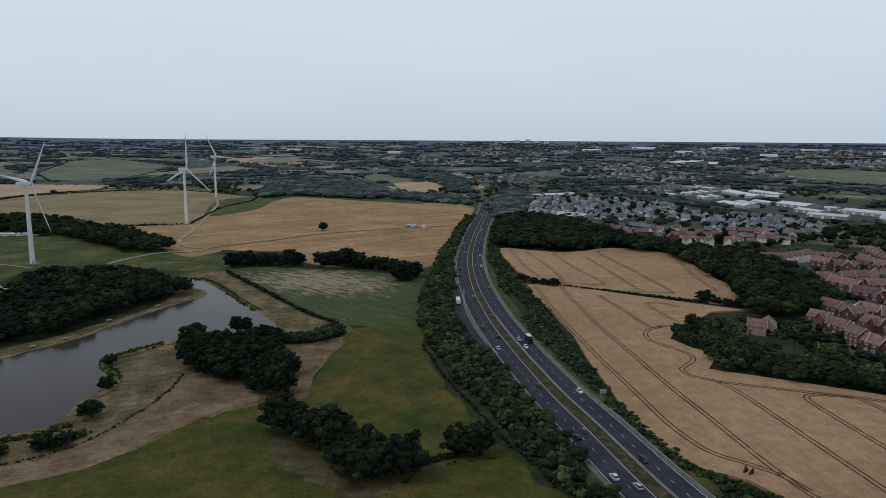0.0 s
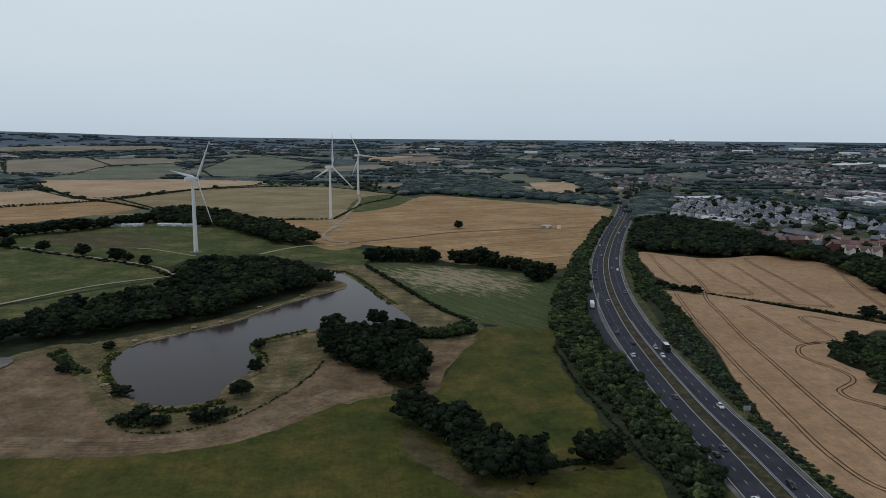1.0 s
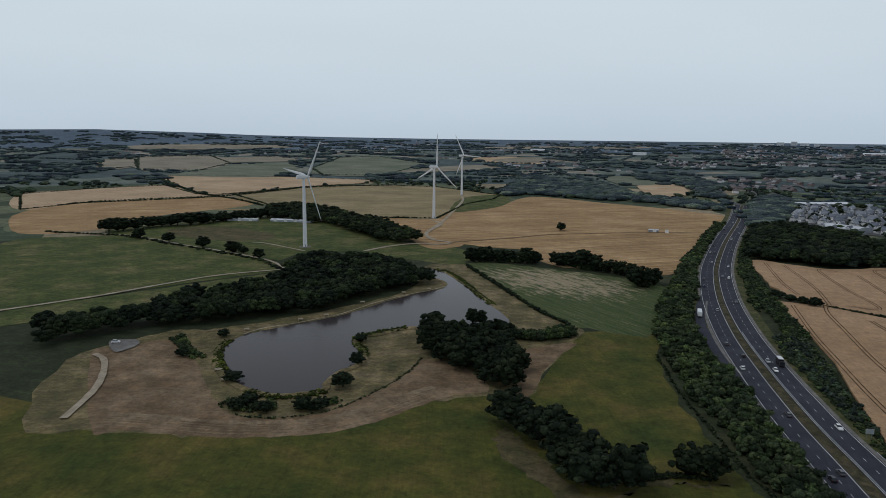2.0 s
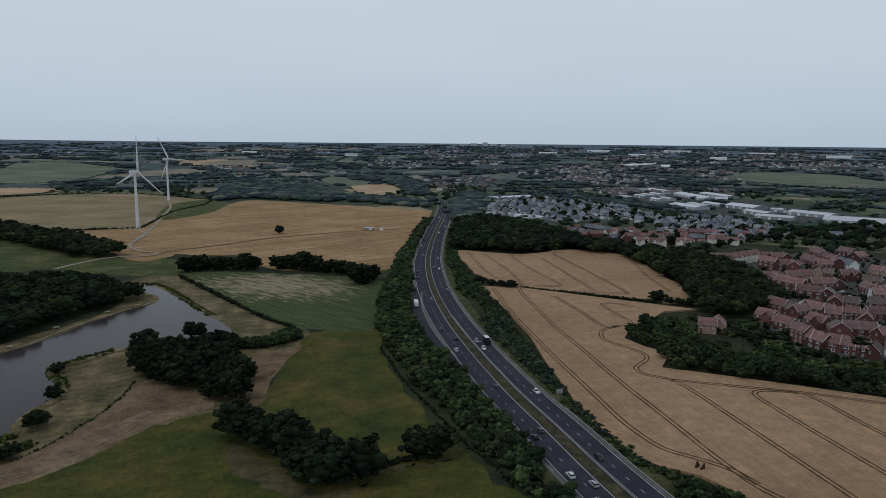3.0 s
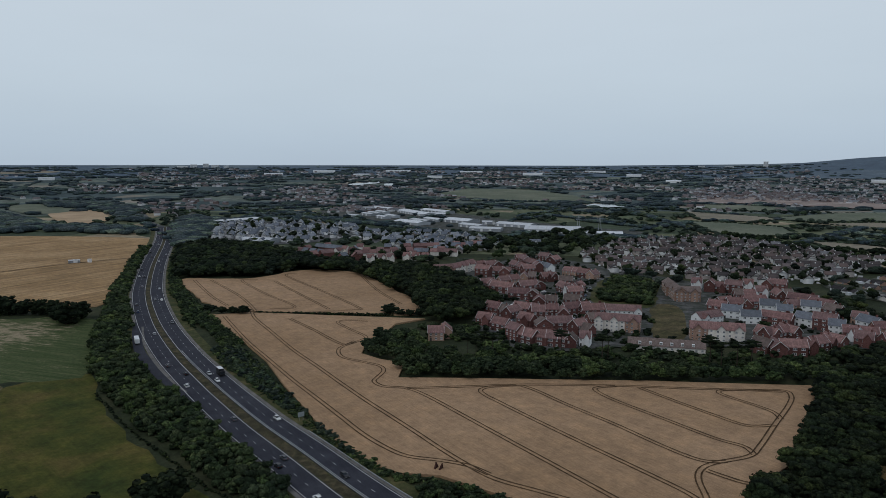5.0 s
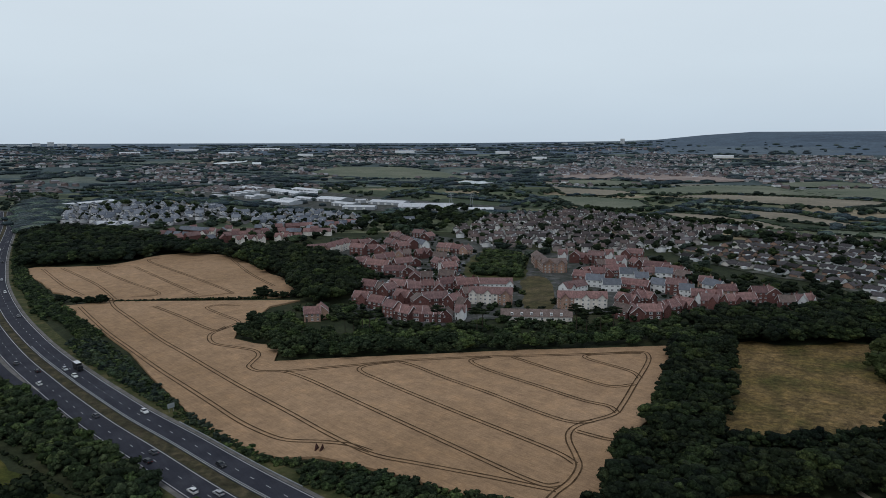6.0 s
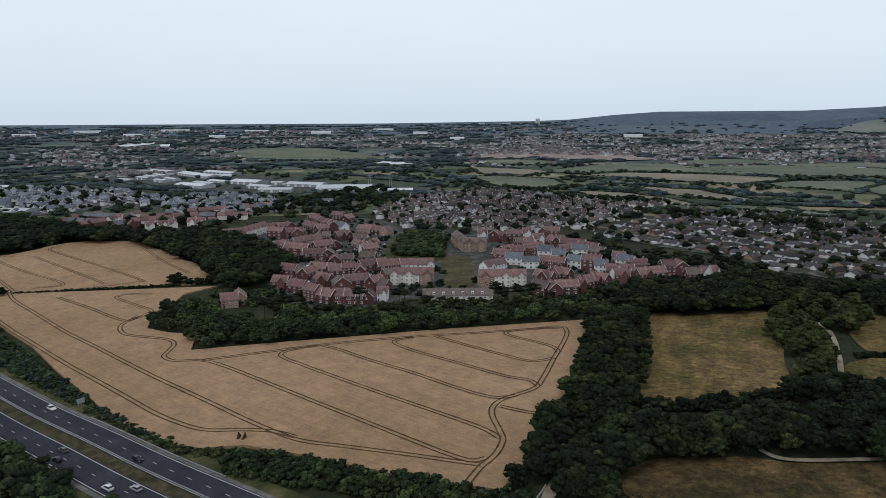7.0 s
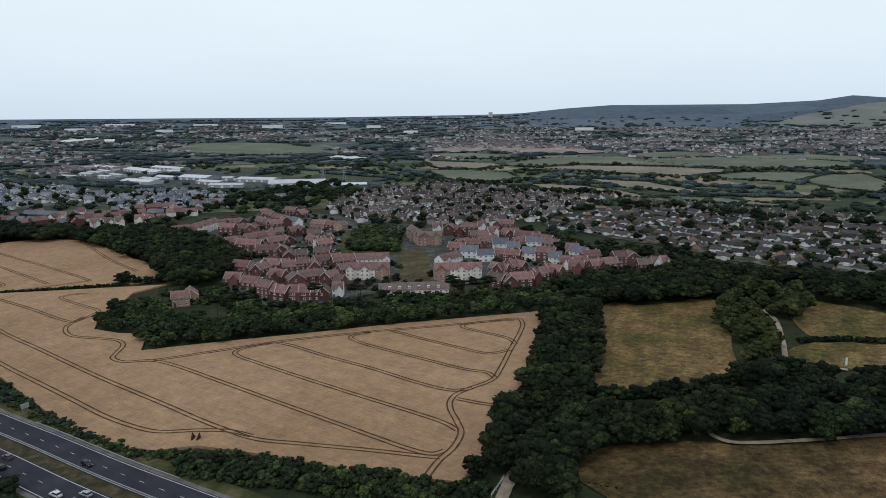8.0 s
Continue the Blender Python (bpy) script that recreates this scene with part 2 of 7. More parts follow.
def height(x, y):
    """The lie of the land: level round the road, rising slowly to the far coast and the downs."""
    r = np.hypot(x, y)
    u = np.clip((r - RISE_FROM) / (RISE_TO - RISE_FROM), 0, None)
    ridge = np.interp(np.degrees(np.arctan2(x, y)), RIDGE_AZ, RIDGE_UP)
    v = np.clip((r - 3300) / 1400, 0, 1)
    return RISE * u ** 1.25 + ridge * v * v * (3 - 2 * v)


def smooth(points, closed=True, steps=6):
    """A rounded line through the given plan points (Catmull-Rom)."""
    p = np.array(points, float)[:, :2]
    n = len(p)
    out = []
    for i in range(n if closed else n - 1):
        if closed:
            a, b, c, d = p[(i - 1) % n], p[i], p[(i + 1) % n], p[(i + 2) % n]
        else:
            a, b, c, d = p[max(i - 1, 0)], p[i], p[i + 1], p[min(i + 2, n - 1)]
        for k in range(steps):
            u = k / steps
            out.append(0.5 * (2 * b + (c - a) * u + (2 * a - 5 * b + 4 * c - d) * u * u + (3 * b - a - 3 * c + d) * u ** 3))
    if not closed:
        out.append(p[-1])
    return np.array(out)


def inside(q, poly):
    """Which of the points q lie inside the plan outline poly."""
    q, poly = np.atleast_2d(q), np.asarray(poly, float)
    res = np.zeros(len(q), bool)
    a, b = poly, np.roll(poly, -1, 0)
    for (x0, y0), (x1, y1) in zip(a, b):
        if y0 == y1:
            continue
        cut = ((y0 > q[:, 1]) != (y1 > q[:, 1])) & (q[:, 0] < (x1 - x0) * (q[:, 1] - y0) / (y1 - y0) + x0)
        res ^= cut
    return res


def from_bm(name, bm, material=None, shade=False):
    me = bpy.data.meshes.new(name)
    bmesh.ops.recalc_face_normals(bm, faces=bm.faces[:]) if len(bm.faces) < 3000 else None
    bm.to_mesh(me)
    bm.free()
    if material:
        me.materials.append(material)
    if shade:
        me.shade_smooth()
    return me


def from_np(name, verts, tris, material):
    me = bpy.data.meshes.new(name)
    me.vertices.add(len(verts))
    me.vertices.foreach_set("co", np.asarray(verts, np.float32).ravel())
    me.loops.add(len(tris) * 3)
    me.loops.foreach_set("vertex_index", np.asarray(tris, np.int32).ravel())
    me.polygons.add(len(tris))
    me.polygons.foreach_set("loop_start", np.arange(0, len(tris) * 3, 3, dtype=np.int32))
    me.update(calc_edges=True)
    me.materials.append(material)
    return me


def part(name, bm, material, parent, label="", shade=False):
    ob = new(name, from_bm(name, bm, material, shade))
    ob.parent = parent
    return tagged(ob, label)


def box(bm, x, y, z, sx, sy, sz, turn=0.0, bevel=0.0):
    """A box centred at x, y with its foot at z."""
    m = Matrix.Translation((x, y, z + sz / 2)) @ Matrix.Rotation(radians(turn), 4, "Z") @ Matrix.Diagonal((sx, sy, sz, 1))
    got = bmesh.ops.create_cube(bm, size=1, matrix=m)
    if bevel:
        edges = list({e for v in got["verts"] for e in v.link_edges})
        bmesh.ops.bevel(bm, geom=edges, offset=bevel, segments=2, affect="EDGES")


def tube(bm, x, y, z0, z1, r0, r1, seg=10):
    m = Matrix.Translation((x, y, (z0 + z1) / 2))
    bmesh.ops.create_cone(bm, cap_ends=True, segments=seg, radius1=r0, radius2=r1, depth=z1 - z0, matrix=m)


LAYER = [0]


def patch(name, points, material, level, label, rounded=True, crop=0.0, category="field", wobble=1.2):
    """A worked piece of land on the ground, with an uneven edge; crop: the height at which its crop stands."""
    LAYER[0] += 1
    p = smooth(points, True, 5) if rounded else np.array(points, float)
    far = np.hypot(*p.mean(0)) > 1500
    rng = np.random.default_rng(len(points) + int(abs(p[0][0])))
    p = p + rng.normal(0, wobble, p.shape) * min(1, np.ptp(p[:, 0]) / 60)
    z = height(p[:, 0], p[:, 1]) + (0.5 + 0.03 * LAYER[0] if far else 0.03 + 0.009 * LAYER[0])
    bm = bmesh.new()
    top = [bm.verts.new((x, y, h + crop)) for (x, y), h in zip(p, z)]
    face = bm.faces.new(top)
    face.normal_update()
    if face.normal.z < 0:
        face.normal_flip()
    if crop:
        low = [bm.verts.new((x, y, 0)) for x, y in p]
        for i in range(len(top)):
            j = (i + 1) % len(top)
            bm.faces.new((top[i], low[i], low[j], top[j]))
    bmesh.ops.triangulate(bm, faces=[f for f in bm.faces if len(f.verts) > 4])
    me = bpy.data.meshes.new(name)
    bm.to_mesh(me)
    bm.free()
    me.materials.append(material)
    return tagged(new(name, me), label, category, kind="structure")


def ribbon(points, offset, width, z, closed=False, thick=0.0, start=0.0, stop=None, ragged=0.0):
    """A strip in a bmesh along a plan line, offset to its right."""
    p = np.asarray(points, float)
    d = np.gradient(p, axis=0)
    d /= np.linalg.norm(d, axis=1)[:, None] + 1e-9
    nrm = np.stack([d[:, 1], -d[:, 0]], 1)
    rng = np.random.default_rng(7)
    bm = bmesh.new()
    prev = None
    offs = np.broadcast_to(offset, len(p))
    for i, (q, n) in enumerate(zip(p, nrm)):
        offset = offs[i]
        w = width / 2 * (1 + ragged * rng.normal())
        a, b = q + n * (offset - w), q + n * (offset + w)
        h = z + float(height(q[0], q[1])) + (2.0 if np.hypot(*q) > 1700 else 0)
        cur = [bm.verts.new((*a, h)), bm.verts.new((*b, h))]
        if thick:
            cur += [bm.verts.new((*b, h - thick)), bm.verts.new((*a, h - thick))]
        if prev:
            bm.faces.new((prev[0], prev[1], cur[1], cur[0]))
            if thick:
                bm.faces.new((prev[1], prev[2], cur[2], cur[1]))
                bm.faces.new((prev[3], prev[0], cur[0], cur[3]))
        prev = cur
    return bm


def even(points, gap):
    """Points at even steps along a plan line, with the way at each."""
    p = np.asarray(points, float)
    s = np.concatenate([[0], np.cumsum(np.linalg.norm(np.diff(p, axis=0), axis=1))])
    at = np.arange(0, s[-1], gap)
    q = np.stack([np.interp(at, s, p[:, 0]), np.interp(at, s, p[:, 1])], 1)
    d = np.stack([np.interp(at + 1, s, p[:, 0]), np.interp(at + 1, s, p[:, 1])], 1) - np.stack(
        [np.interp(at - 1, s, p[:, 0]), np.interp(at - 1, s, p[:, 1])], 1)
    return q, d / (np.linalg.norm(d, axis=1)[:, None] + 1e-9)


# ---- plan, metres ----
POND = [(-220, 279), (-227, 299), (-226, 316), (-217, 334), (-205, 355), (-195, 378), (-186, 418), (-176, 444), (-166, 468), (-171, 487), (-186, 500), (-203, 527), (-190, 528), (-158, 488), (-122, 435), (-96, 393), (-102, 368), (-119, 359), (-147, 361), (-159, 342), (-167, 330), (-161, 316), (-153, 309), (-147, 290), (-150, 278), (-149, 262), (-146, 254), (-152, 247), (-161, 242), (-176, 243), (-194, 253)]
DRY_BANK = [(-230, 179), (-275, 230), (-283, 263), (-270, 304), (-251, 316), (-238, 333), (-220, 363), (-204, 396), (-188, 462), (-210, 543), (-183, 567), (-125, 483), (-78, 411), (-57, 401), (-52, 379), (-60, 321), (-59, 278), (-76, 273), (-100, 256), (-113, 241), (-124, 227), (-132, 214), (-148, 203), (-176, 194), (-204, 186)]
SOIL = [(-207.0, 187.7), (-195.7, 190.4), (-176.1, 194.0), (-156.9, 198.0), (-139.7, 205.2), (-122.9, 214.2), (-109.0, 231.6), (-100.3, 250.0), (-89.9, 269.0), (-77, 281), (-96, 305), (-120.9, 309.6), (-119.5, 291.3), (-121.3, 269.8), (-124.5, 254.3), (-129.3, 239.1), (-135.9, 229.1), (-149.1, 219.6), (-164.0, 217.2), (-178.2, 224.7), (-199.8, 244.3), (-224.2, 267.8), (-259.9, 289.8), (-271.6, 268.8), (-280.1, 258.4)]
SOIL_EDGE = [(-207.0, 187.7), (-195.7, 190.4), (-176.1, 194.0), (-156.9, 198.0), (-139.7, 205.2), (-122.9, 214.2), (-109.0, 231.6), (-100.3, 250.0), (-89.9, 269.0)]
BANK_LINE = [(-120.9, 309.6), (-119.5, 291.3), (-121.3, 269.8), (-124.5, 254.3), (-129.3, 239.1), (-135.9, 229.1), (-149.1, 219.6), (-164.0, 217.2), (-178.2, 224.7), (-199.8, 244.3), (-224.2, 267.8), (-259.9, 289.8), (-271.6, 268.8), (-280.1, 258.4)]
SOIL_EAST = [(-83, 333), (-53, 367), (-60, 321), (-59, 280), (-69, 283), (-68, 306)]
GRASS_EAST = [(-57, 370), (-47, 393), (-15, 396), (-10, 355), (-2, 311), (11, 270), (22, 236), (31, 213), (40, 197), (44, 176), (-13, 175), (-25, 200), (-36, 231), (-59, 273), (-59, 305)]
ROUGH_CROP = [(-179, 562), (-155, 580), (-106, 573), (-62, 562), (-17, 544), (-16, 466), (-15, 398), (-47, 396), (-62, 403), (-87, 430), (-128, 490)]
VERGE = [(-196, 564), (-178, 559), (-127, 488), (-87, 428), (-62, 402), (-58, 379), (-94, 383), (-119, 432), (-158, 495)]
GRASS_TRACK = [(-296, 592), (-283, 630), (-246, 657), (-198, 633), (-181, 569), (-207, 564), (-254, 575)]
STUBBLE_BIG = [(-279, 1272), (-142, 1210), (47, 1082), (36, 912), (19, 792), (4, 671), (-9, 589), (-40, 588), (-109, 592), (-154, 660), (-189, 665), (-230, 682), (-263, 710), (-279, 773), (-305, 958), (-287, 1050)]
STUBBLE_MID = [(-682, 844), (-436, 894), (-358, 903), (-322, 905), (-297, 796), (-282, 726), (-255, 681), (-269, 673), (-330, 736), (-465, 852)]
OLIVE_MID = [(-773, 1056), (-765, 1328), (-629, 1428), (-523, 1427), (-342, 1283), (-331, 1196), (-348, 1081), (-321, 875), (-379, 858), (-437, 841), (-554, 926), (-628, 938)]
OLIVE_T3 = [(-387, 1203), (-342, 1283), (-294, 1173), (-289, 1042), (-333, 968)]
TAN_FAR = [(-1267, 1435), (-1220, 1515), (-924, 1578), (-730, 1557), (-715, 1437), (-779, 1307), (-806, 1070), (-885, 1082), (-1106, 1267)]
TAN_W1 = [(-1128, 911), (-1114, 1074), (-1059, 1197), (-861, 1052), (-794, 1038), (-906, 871), (-900, 724)]
TAN_W2 = [(-870, 700), (-892, 857), (-773, 1011), (-653, 931), (-661, 816), (-672, 746), (-644, 653), (-637, 608), (-690, 552)]
GREEN_T1 = [(-626, 620), (-580, 714), (-529, 788), (-411, 763), (-263, 649), (-271, 611), (-338, 562), (-348, 515), (-483, 554), (-581, 574)]
BARE_T1 = [(-563, 639), (-540, 683), (-446, 663), (-418, 621), (-452, 596), (-511, 602)]
GREEN_W = [(-644, 493), (-597, 570), (-565, 579), (-471, 555), (-345, 511), (-309, 488), (-345, 420), (-376, 354), (-405, 305)]
GREEN_W2 = [(-393, 296), (-371, 350), (-341, 415), (-303, 478), (-287, 460), (-305, 398), (-312, 349), (-342, 321), (-367, 275)]
TAN_F1 = [(-1897, 1841), (-1843, 1944), (-1587, 1675), (-1581, 1531)]
TAN_F2 = [(-1919, 2039), (-1793, 2281), (-1465, 1969), (-1348, 1676), (-1506, 1595)]
GREEN_F1 = [(-1118, 1911), (-1319, 2467), (-1231, 2634), (-885, 2305), (-804, 1753), (-947, 1674)]
TAN_F3 = [(-840, 1951), (-720, 2306), (-574, 2211), (-657, 2046), (-767, 1905)]
TAN_F4 = [(-858, 2674), (-726, 2890), (-542, 2711), (-515, 2473), (-687, 2481)]
TAN_F5 = [(-116, 1703), (-34, 1753), (-2, 1502), (-36, 1310), (-79, 1419)]
GREEN_F2 = [(-220, 1952), (-154, 2024), (-58, 1840), (-114, 1682), (-175, 1743)]
WHEAT_LOW = [(193.9, 434.8), (170.1, 430.0), (157.4, 412.3), (140.3, 397.6), (126.9, 369.8), (130.8, 355.5), (141.4, 341.3), (127.8, 318.7), (161.6, 302.0), (199.8, 282.1), (238.5, 259.7), (278.9, 236.4), (312.5, 216.4), (281.8, 198.7), (246.1, 176.8), (221.7, 163.5), (205.2, 158.9), (194.5, 159.0), (188.4, 151.3), (184.3, 143.4), (176.1, 138.7), (161.8, 133.5), (151.4, 130.3), (142.1, 128.7), (135.6, 140.0), (128.6, 152.8), (119.3, 169.9), (109.8, 188.8), (103.9, 201.1), (99.3, 208.7), (88.8, 217.5), (82.5, 226.7), (78.9, 241.5), (75.9, 260.1), (74.2, 290.0), (73.9, 332.4), (73.1, 377.4), (70.0, 429.1), (64.5, 473.1), (59.5, 513.7), (89.4, 510.4), (131.5, 479.0)]
WHEAT_UP = [(57.6, 684.0), (95.3, 669.1), (124.1, 662.1), (162.8, 687.0), (202.5, 678.0), (221.4, 629.4), (218.4, 549.0), (216.4, 491.4), (207.5, 455.7), (178.7, 458.6), (143.9, 480.5), (91.3, 511.3), (69.5, 536.1), (60.6, 592.7)]
MEADOW = [(341, 201), (364, 181), (398, 157), (352, 131), (278, 97), (262, 107), (237, 121), (230, 142), (273, 165)]
MEADOW_LOW = [(166, 105), (183, 115), (197, 106), (217, 87), (222, 78), (240, 59), (263, 43), (295, 18), (216, -6), (155, 60), (165, 88)]
MEADOW_R1 = [(430, 117), (435, 77), (441, 32), (379, 26), (380, 66), (363, 96)]
MEADOW_R2 = [(347, 95), (373, 65), (370, 25), (347, 23), (330, 58), (326, 69), (309, 87)]
TRAM_A = [(69.4, 503.8), (71.5, 429.4), (75.2, 380.6), (78.4, 340.6), (81.9, 308.7), (84.9, 280.9), (87.5, 256.4), (91.4, 238.4), (95.8, 228.4), (105.0, 220.1), (112.0, 211.9), (115.6, 202.3)]
TRAM_B = [(90.6, 516.2), (88.0, 488.0), (89.9, 447.0), (92.3, 394.8), (96.0, 357.1), (98.9, 323.5), (101.7, 294.8), (104.7, 270.7), (107.4, 249.1), (109.6, 229.1), (112.2, 212.3), (115.6, 198.3), (124.5, 183.7), (137.2, 163.1), (144.9, 149.7), (148.6, 143.7)]
TRAM_C = [(156.7, 443.8), (145.3, 453.4), (136.6, 450.9), (137.8, 431.0), (140.9, 405.6), (135.9, 398.3), (120.3, 388.3), (114.6, 377.4), (114.2, 365.5), (120.5, 353.8), (126.6, 342.3), (125.3, 332.4), (118.3, 323.3), (114.7, 317.6), (116.3, 308.9), (125.4, 301.2), (129.8, 286.4), (134.1, 252.0), (137.2, 225.6), (140.4, 199.4), (143.8, 170.8), (145.8, 155.9), (148.3, 147.9), (152.8, 146.0)]
TRAM_D = [(175.7, 282.0), (163.4, 285.5), (156.6, 283.5), (155.0, 276.4), (156.0, 265.5), (158.0, 245.0), (162.1, 210.1), (166.0, 180.6), (168.0, 162.1), (166.8, 152.8)]
TRAM_E = [(125.4, 301.2), (155.1, 290.2), (181.4, 280.6), (219.6, 260.4), (244.4, 244.6), (270.4, 229.1), (287.1, 220.2), (283.9, 212.7), (271.0, 204.2), (245.2, 190.7), (222.0, 178.3), (210.3, 173.6), (193.7, 174.8), (185.1, 172.7), (178.4, 167.0), (171.6, 157.3), (166.1, 150.6), (156.6, 145.4), (146.9, 142.8), (136.5, 138.5)]
TRAM_F = [(177.8, 280.2), (180.2, 271.3), (182.1, 248.5), (186.0, 220.6), (188.1, 194.5), (191.5, 178.8), (199.2, 173.8)]
TRAM_G = [(219.0, 259.7), (210.5, 262.0), (206.1, 258.7), (205.4, 243.6), (209.0, 216.2), (212.2, 191.7), (216.0, 180.9), (213.3, 173.5)]
TRAM_H = [(228.0, 253.4), (229.7, 229.8), (232.0, 209.8), (235.0, 195.4), (246.2, 190.9)]
TRAM_I = [(285.5, 219.0), (266.2, 231.3), (257.9, 232.0), (256.5, 224.6), (258.2, 211.5), (258.1, 201.6), (254.0, 194.4)]
TRAM_J = [(109.6, 475.6), (116.0, 436.9), (119.6, 405.7), (123.1, 392.0), (131.3, 397.4)]
TRAM_K = [(186.8, 171.3), (190.3, 160.3), (194.4, 154.3)]
UTRAM_A = [(67.3, 674.1), (71.3, 586.0), (77.2, 540.4)]
UTRAM_B = [(81.2, 669.1), (92.1, 576.1), (93.0, 511.7)]
UTRAM_C = [(120.8, 650.3), (106.9, 652.3), (112.8, 581.0), (122.7, 514.7), (103.9, 514.7)]
UTRAM_D = [(133.6, 635.5), (139.6, 549.3), (143.5, 494.9)]
UTRAM_E = [(162.3, 673.1), (150.5, 660.2), (159.4, 567.2), (165.3, 491.9), (160.4, 485.0), (125.7, 490.9)]
UTRAM_F = [(214.8, 625.6), (202.9, 549.3), (199.0, 488.0)]
ROAD_FAR = [(81, 1267), (68, 1356), (63, 1595), (52, 1760), (33, 1886)]
ROAD_FAR2 = [(96, 1357), (153, 1546), (236, 1855), (251, 1607), (255, 1518)]
FAR_TRACK = [(862, 2057), (1015, 2291), (1128, 2481), (1136, 2544)]
TRACK_T = [(-315, 847), (-294, 816), (-283, 738), (-259, 692), (-234, 678), (-239, 661), (-266, 653), (-282, 627), (-291, 593)]
TRACK_T3 = [(-402, 1230), (-370, 1137), (-337, 1000), (-305, 858), (-287, 759)]
TRACK_SHED = [(-234, 678), (-188, 728), (-144, 782), (-90, 818), (-44, 845), (12, 864), (27, 853)]
TRACK_W = [(-399, 300), (-375, 353), (-362, 396), (-344, 444), (-310, 485)]
TRACK_W2 = [(-675, 576), (-571, 585), (-471, 555), (-417, 540), (-348, 515), (-310, 485)]
TRACK_W3 = [(-223, 190), (-236, 217), (-250, 236), (-265, 251), (-276, 256)]
TRACK_T1 = [(-343, 570), (-401, 595), (-421, 597)]
TRACK_R = [(226, 90), (224, 79), (244, 60), (265, 43), (295, 18)]
TRACK_R2 = [(140, 113), (155, 120), (159, 121)]
TRACK_R3 = [(324, 69), (319, 81), (312, 89), (342, 101), (378, 116), (396, 129)]
LAYBY = [(14.5, 512), (12.0, 490), (11.0, 460), (11.5, 430), (15.0, 400), (20.5, 368), (27.0, 342), (32.0, 322)]
SCRUB_WEST = [(60, 150), (48, 172), (42, 196), (39.5, 209), (35.5, 221), (28, 238), (19, 267), (7, 303), (-7, 360), (-15, 420), (-14, 483), (-6, 570), (-2, 654), (14, 792), (32, 965), (52, 965), (36, 792), (22, 654), (18, 560), (18, 483), (20, 430), (26, 370), (42, 290), (52, 250), (64, 196), (72, 150)]
SCRUB_DITCH = [(37, 205), (31.5, 222), (24, 238), (15, 267), (3, 303), (-11, 360)]
HEDGE_ROAD_R = [(145, 122), (138, 137), (128, 153), (120, 171), (109, 188), (101, 205)]
HEDGE_ROAD_R2 = [(98, 204), (89, 217), (82, 236), (76, 271), (73, 308), (69, 359), (66, 443), (55, 570), (54, 690), (71, 872)]
TURBINES = [(-357, 594), (-325, 874), (-410, 1253)]
SCRUB_EAST_MID = [(50.5, 418), (51.8, 377.8), (58.4, 354.3), (62.3, 322.7), (68.2, 288.3), (72.3, 262.1), (78.5, 232.2), (82.8, 218.6), (89.5, 210.2), (96.5, 206.0), (88.4, 215.6), (83.4, 222.7), (79.6, 239.4), (75.9, 258.7), (72.8, 275.5), (72.0, 291.5), (70.4, 327.9), (69.4, 359.6), (66.2, 410.7), (59.4, 423.5)]
SIGNPT = [(69, 283)]
SHED = [(-39, 851)]
LONE = [(-143, 821)]
WOOD_POND = [(-310, 252), (-301, 281), (-287, 300), (-267, 323), (-245, 343), (-222, 366), (-212, 382), (-209, 415), (-196, 441), (-189, 466), (-180, 489), (-179, 475), (-209, 514), (-248, 536), (-291, 528), (-313, 507), (-283, 448), (-279, 412), (-299, 390), (-308, 364), (-302, 321), (-316, 297), (-337, 276)]
WOOD_T1 = [(-525, 783), (-482, 765), (-424, 759), (-375, 721), (-299, 647), (-264, 660), (-279, 689), (-355, 770), (-445, 842), (-563, 910), (-583, 870)]
ROW_DOTS = [(-545, 573), (-498, 564), (-446, 551), (-401, 539), (-388, 536), (-360, 520)]
ROW_WHEAT_A = [(-178, 582), (-169, 588), (-157, 591), (-147, 593), (-132, 591), (-125, 594)]
ROW_WHEAT_B = [(-104, 592), (-95, 592), (-83, 587), (-71, 582), (-61, 577), (-50, 572), (-40, 563), (-31, 528), (-22, 544)]
POND_SAPLINGS = [(-117, 383), (-111, 380), (-102, 364), (-97, 369), (-91, 363)]
POND_HEDGE = [(-89, 362), (-80, 363), (-72, 365), (-64, 372), (-57, 381)]
OAK_ROW = [(-61, 250), (-56.5, 246.5), (-49, 239), (-43, 238), (-40, 236.5), (-35, 226), (-31, 217), (-26, 210), (-21, 212), (-16, 211.5), (-12, 214), (-27, 220)]
OAK_PAIR = [(6.5, 229), (13.4, 230)]
POND_BUSH = [(-139, 261), (-147, 291), (-162, 325), (-142, 232), (-136, 234)]
POND_BUSH2 = [(-236, 306), (-234, 270), (-188, 249), (-167, 223), (-155, 224), (-143, 232), (-137, 239), (-166, 229)]
WOOD_NORTH = [(56, 693), (91, 675), (125, 670), (165, 695), (199, 687), (226, 658), (239, 682), (202, 721), (192, 814), (156, 927), (112, 954), (69, 888)]
WOOD_MID = [(208, 656), (219, 600), (213, 512), (204, 461), (191, 416), (216, 416), (264, 453), (264, 460), (281, 522), (291, 613), (275, 656), (230, 656)]
WOOD_MID2 = [(118, 676), (165, 697), (208, 656), (230, 656), (179, 732), (132, 748), (90, 784), (78, 696)]
WOOD_STRIP = [(129, 371), (140, 343), (129, 321), (162, 303), (200, 282), (281, 238), (316, 218), (337, 233), (290, 246), (211, 298), (181, 330), (163, 355), (167, 387), (152, 409)]
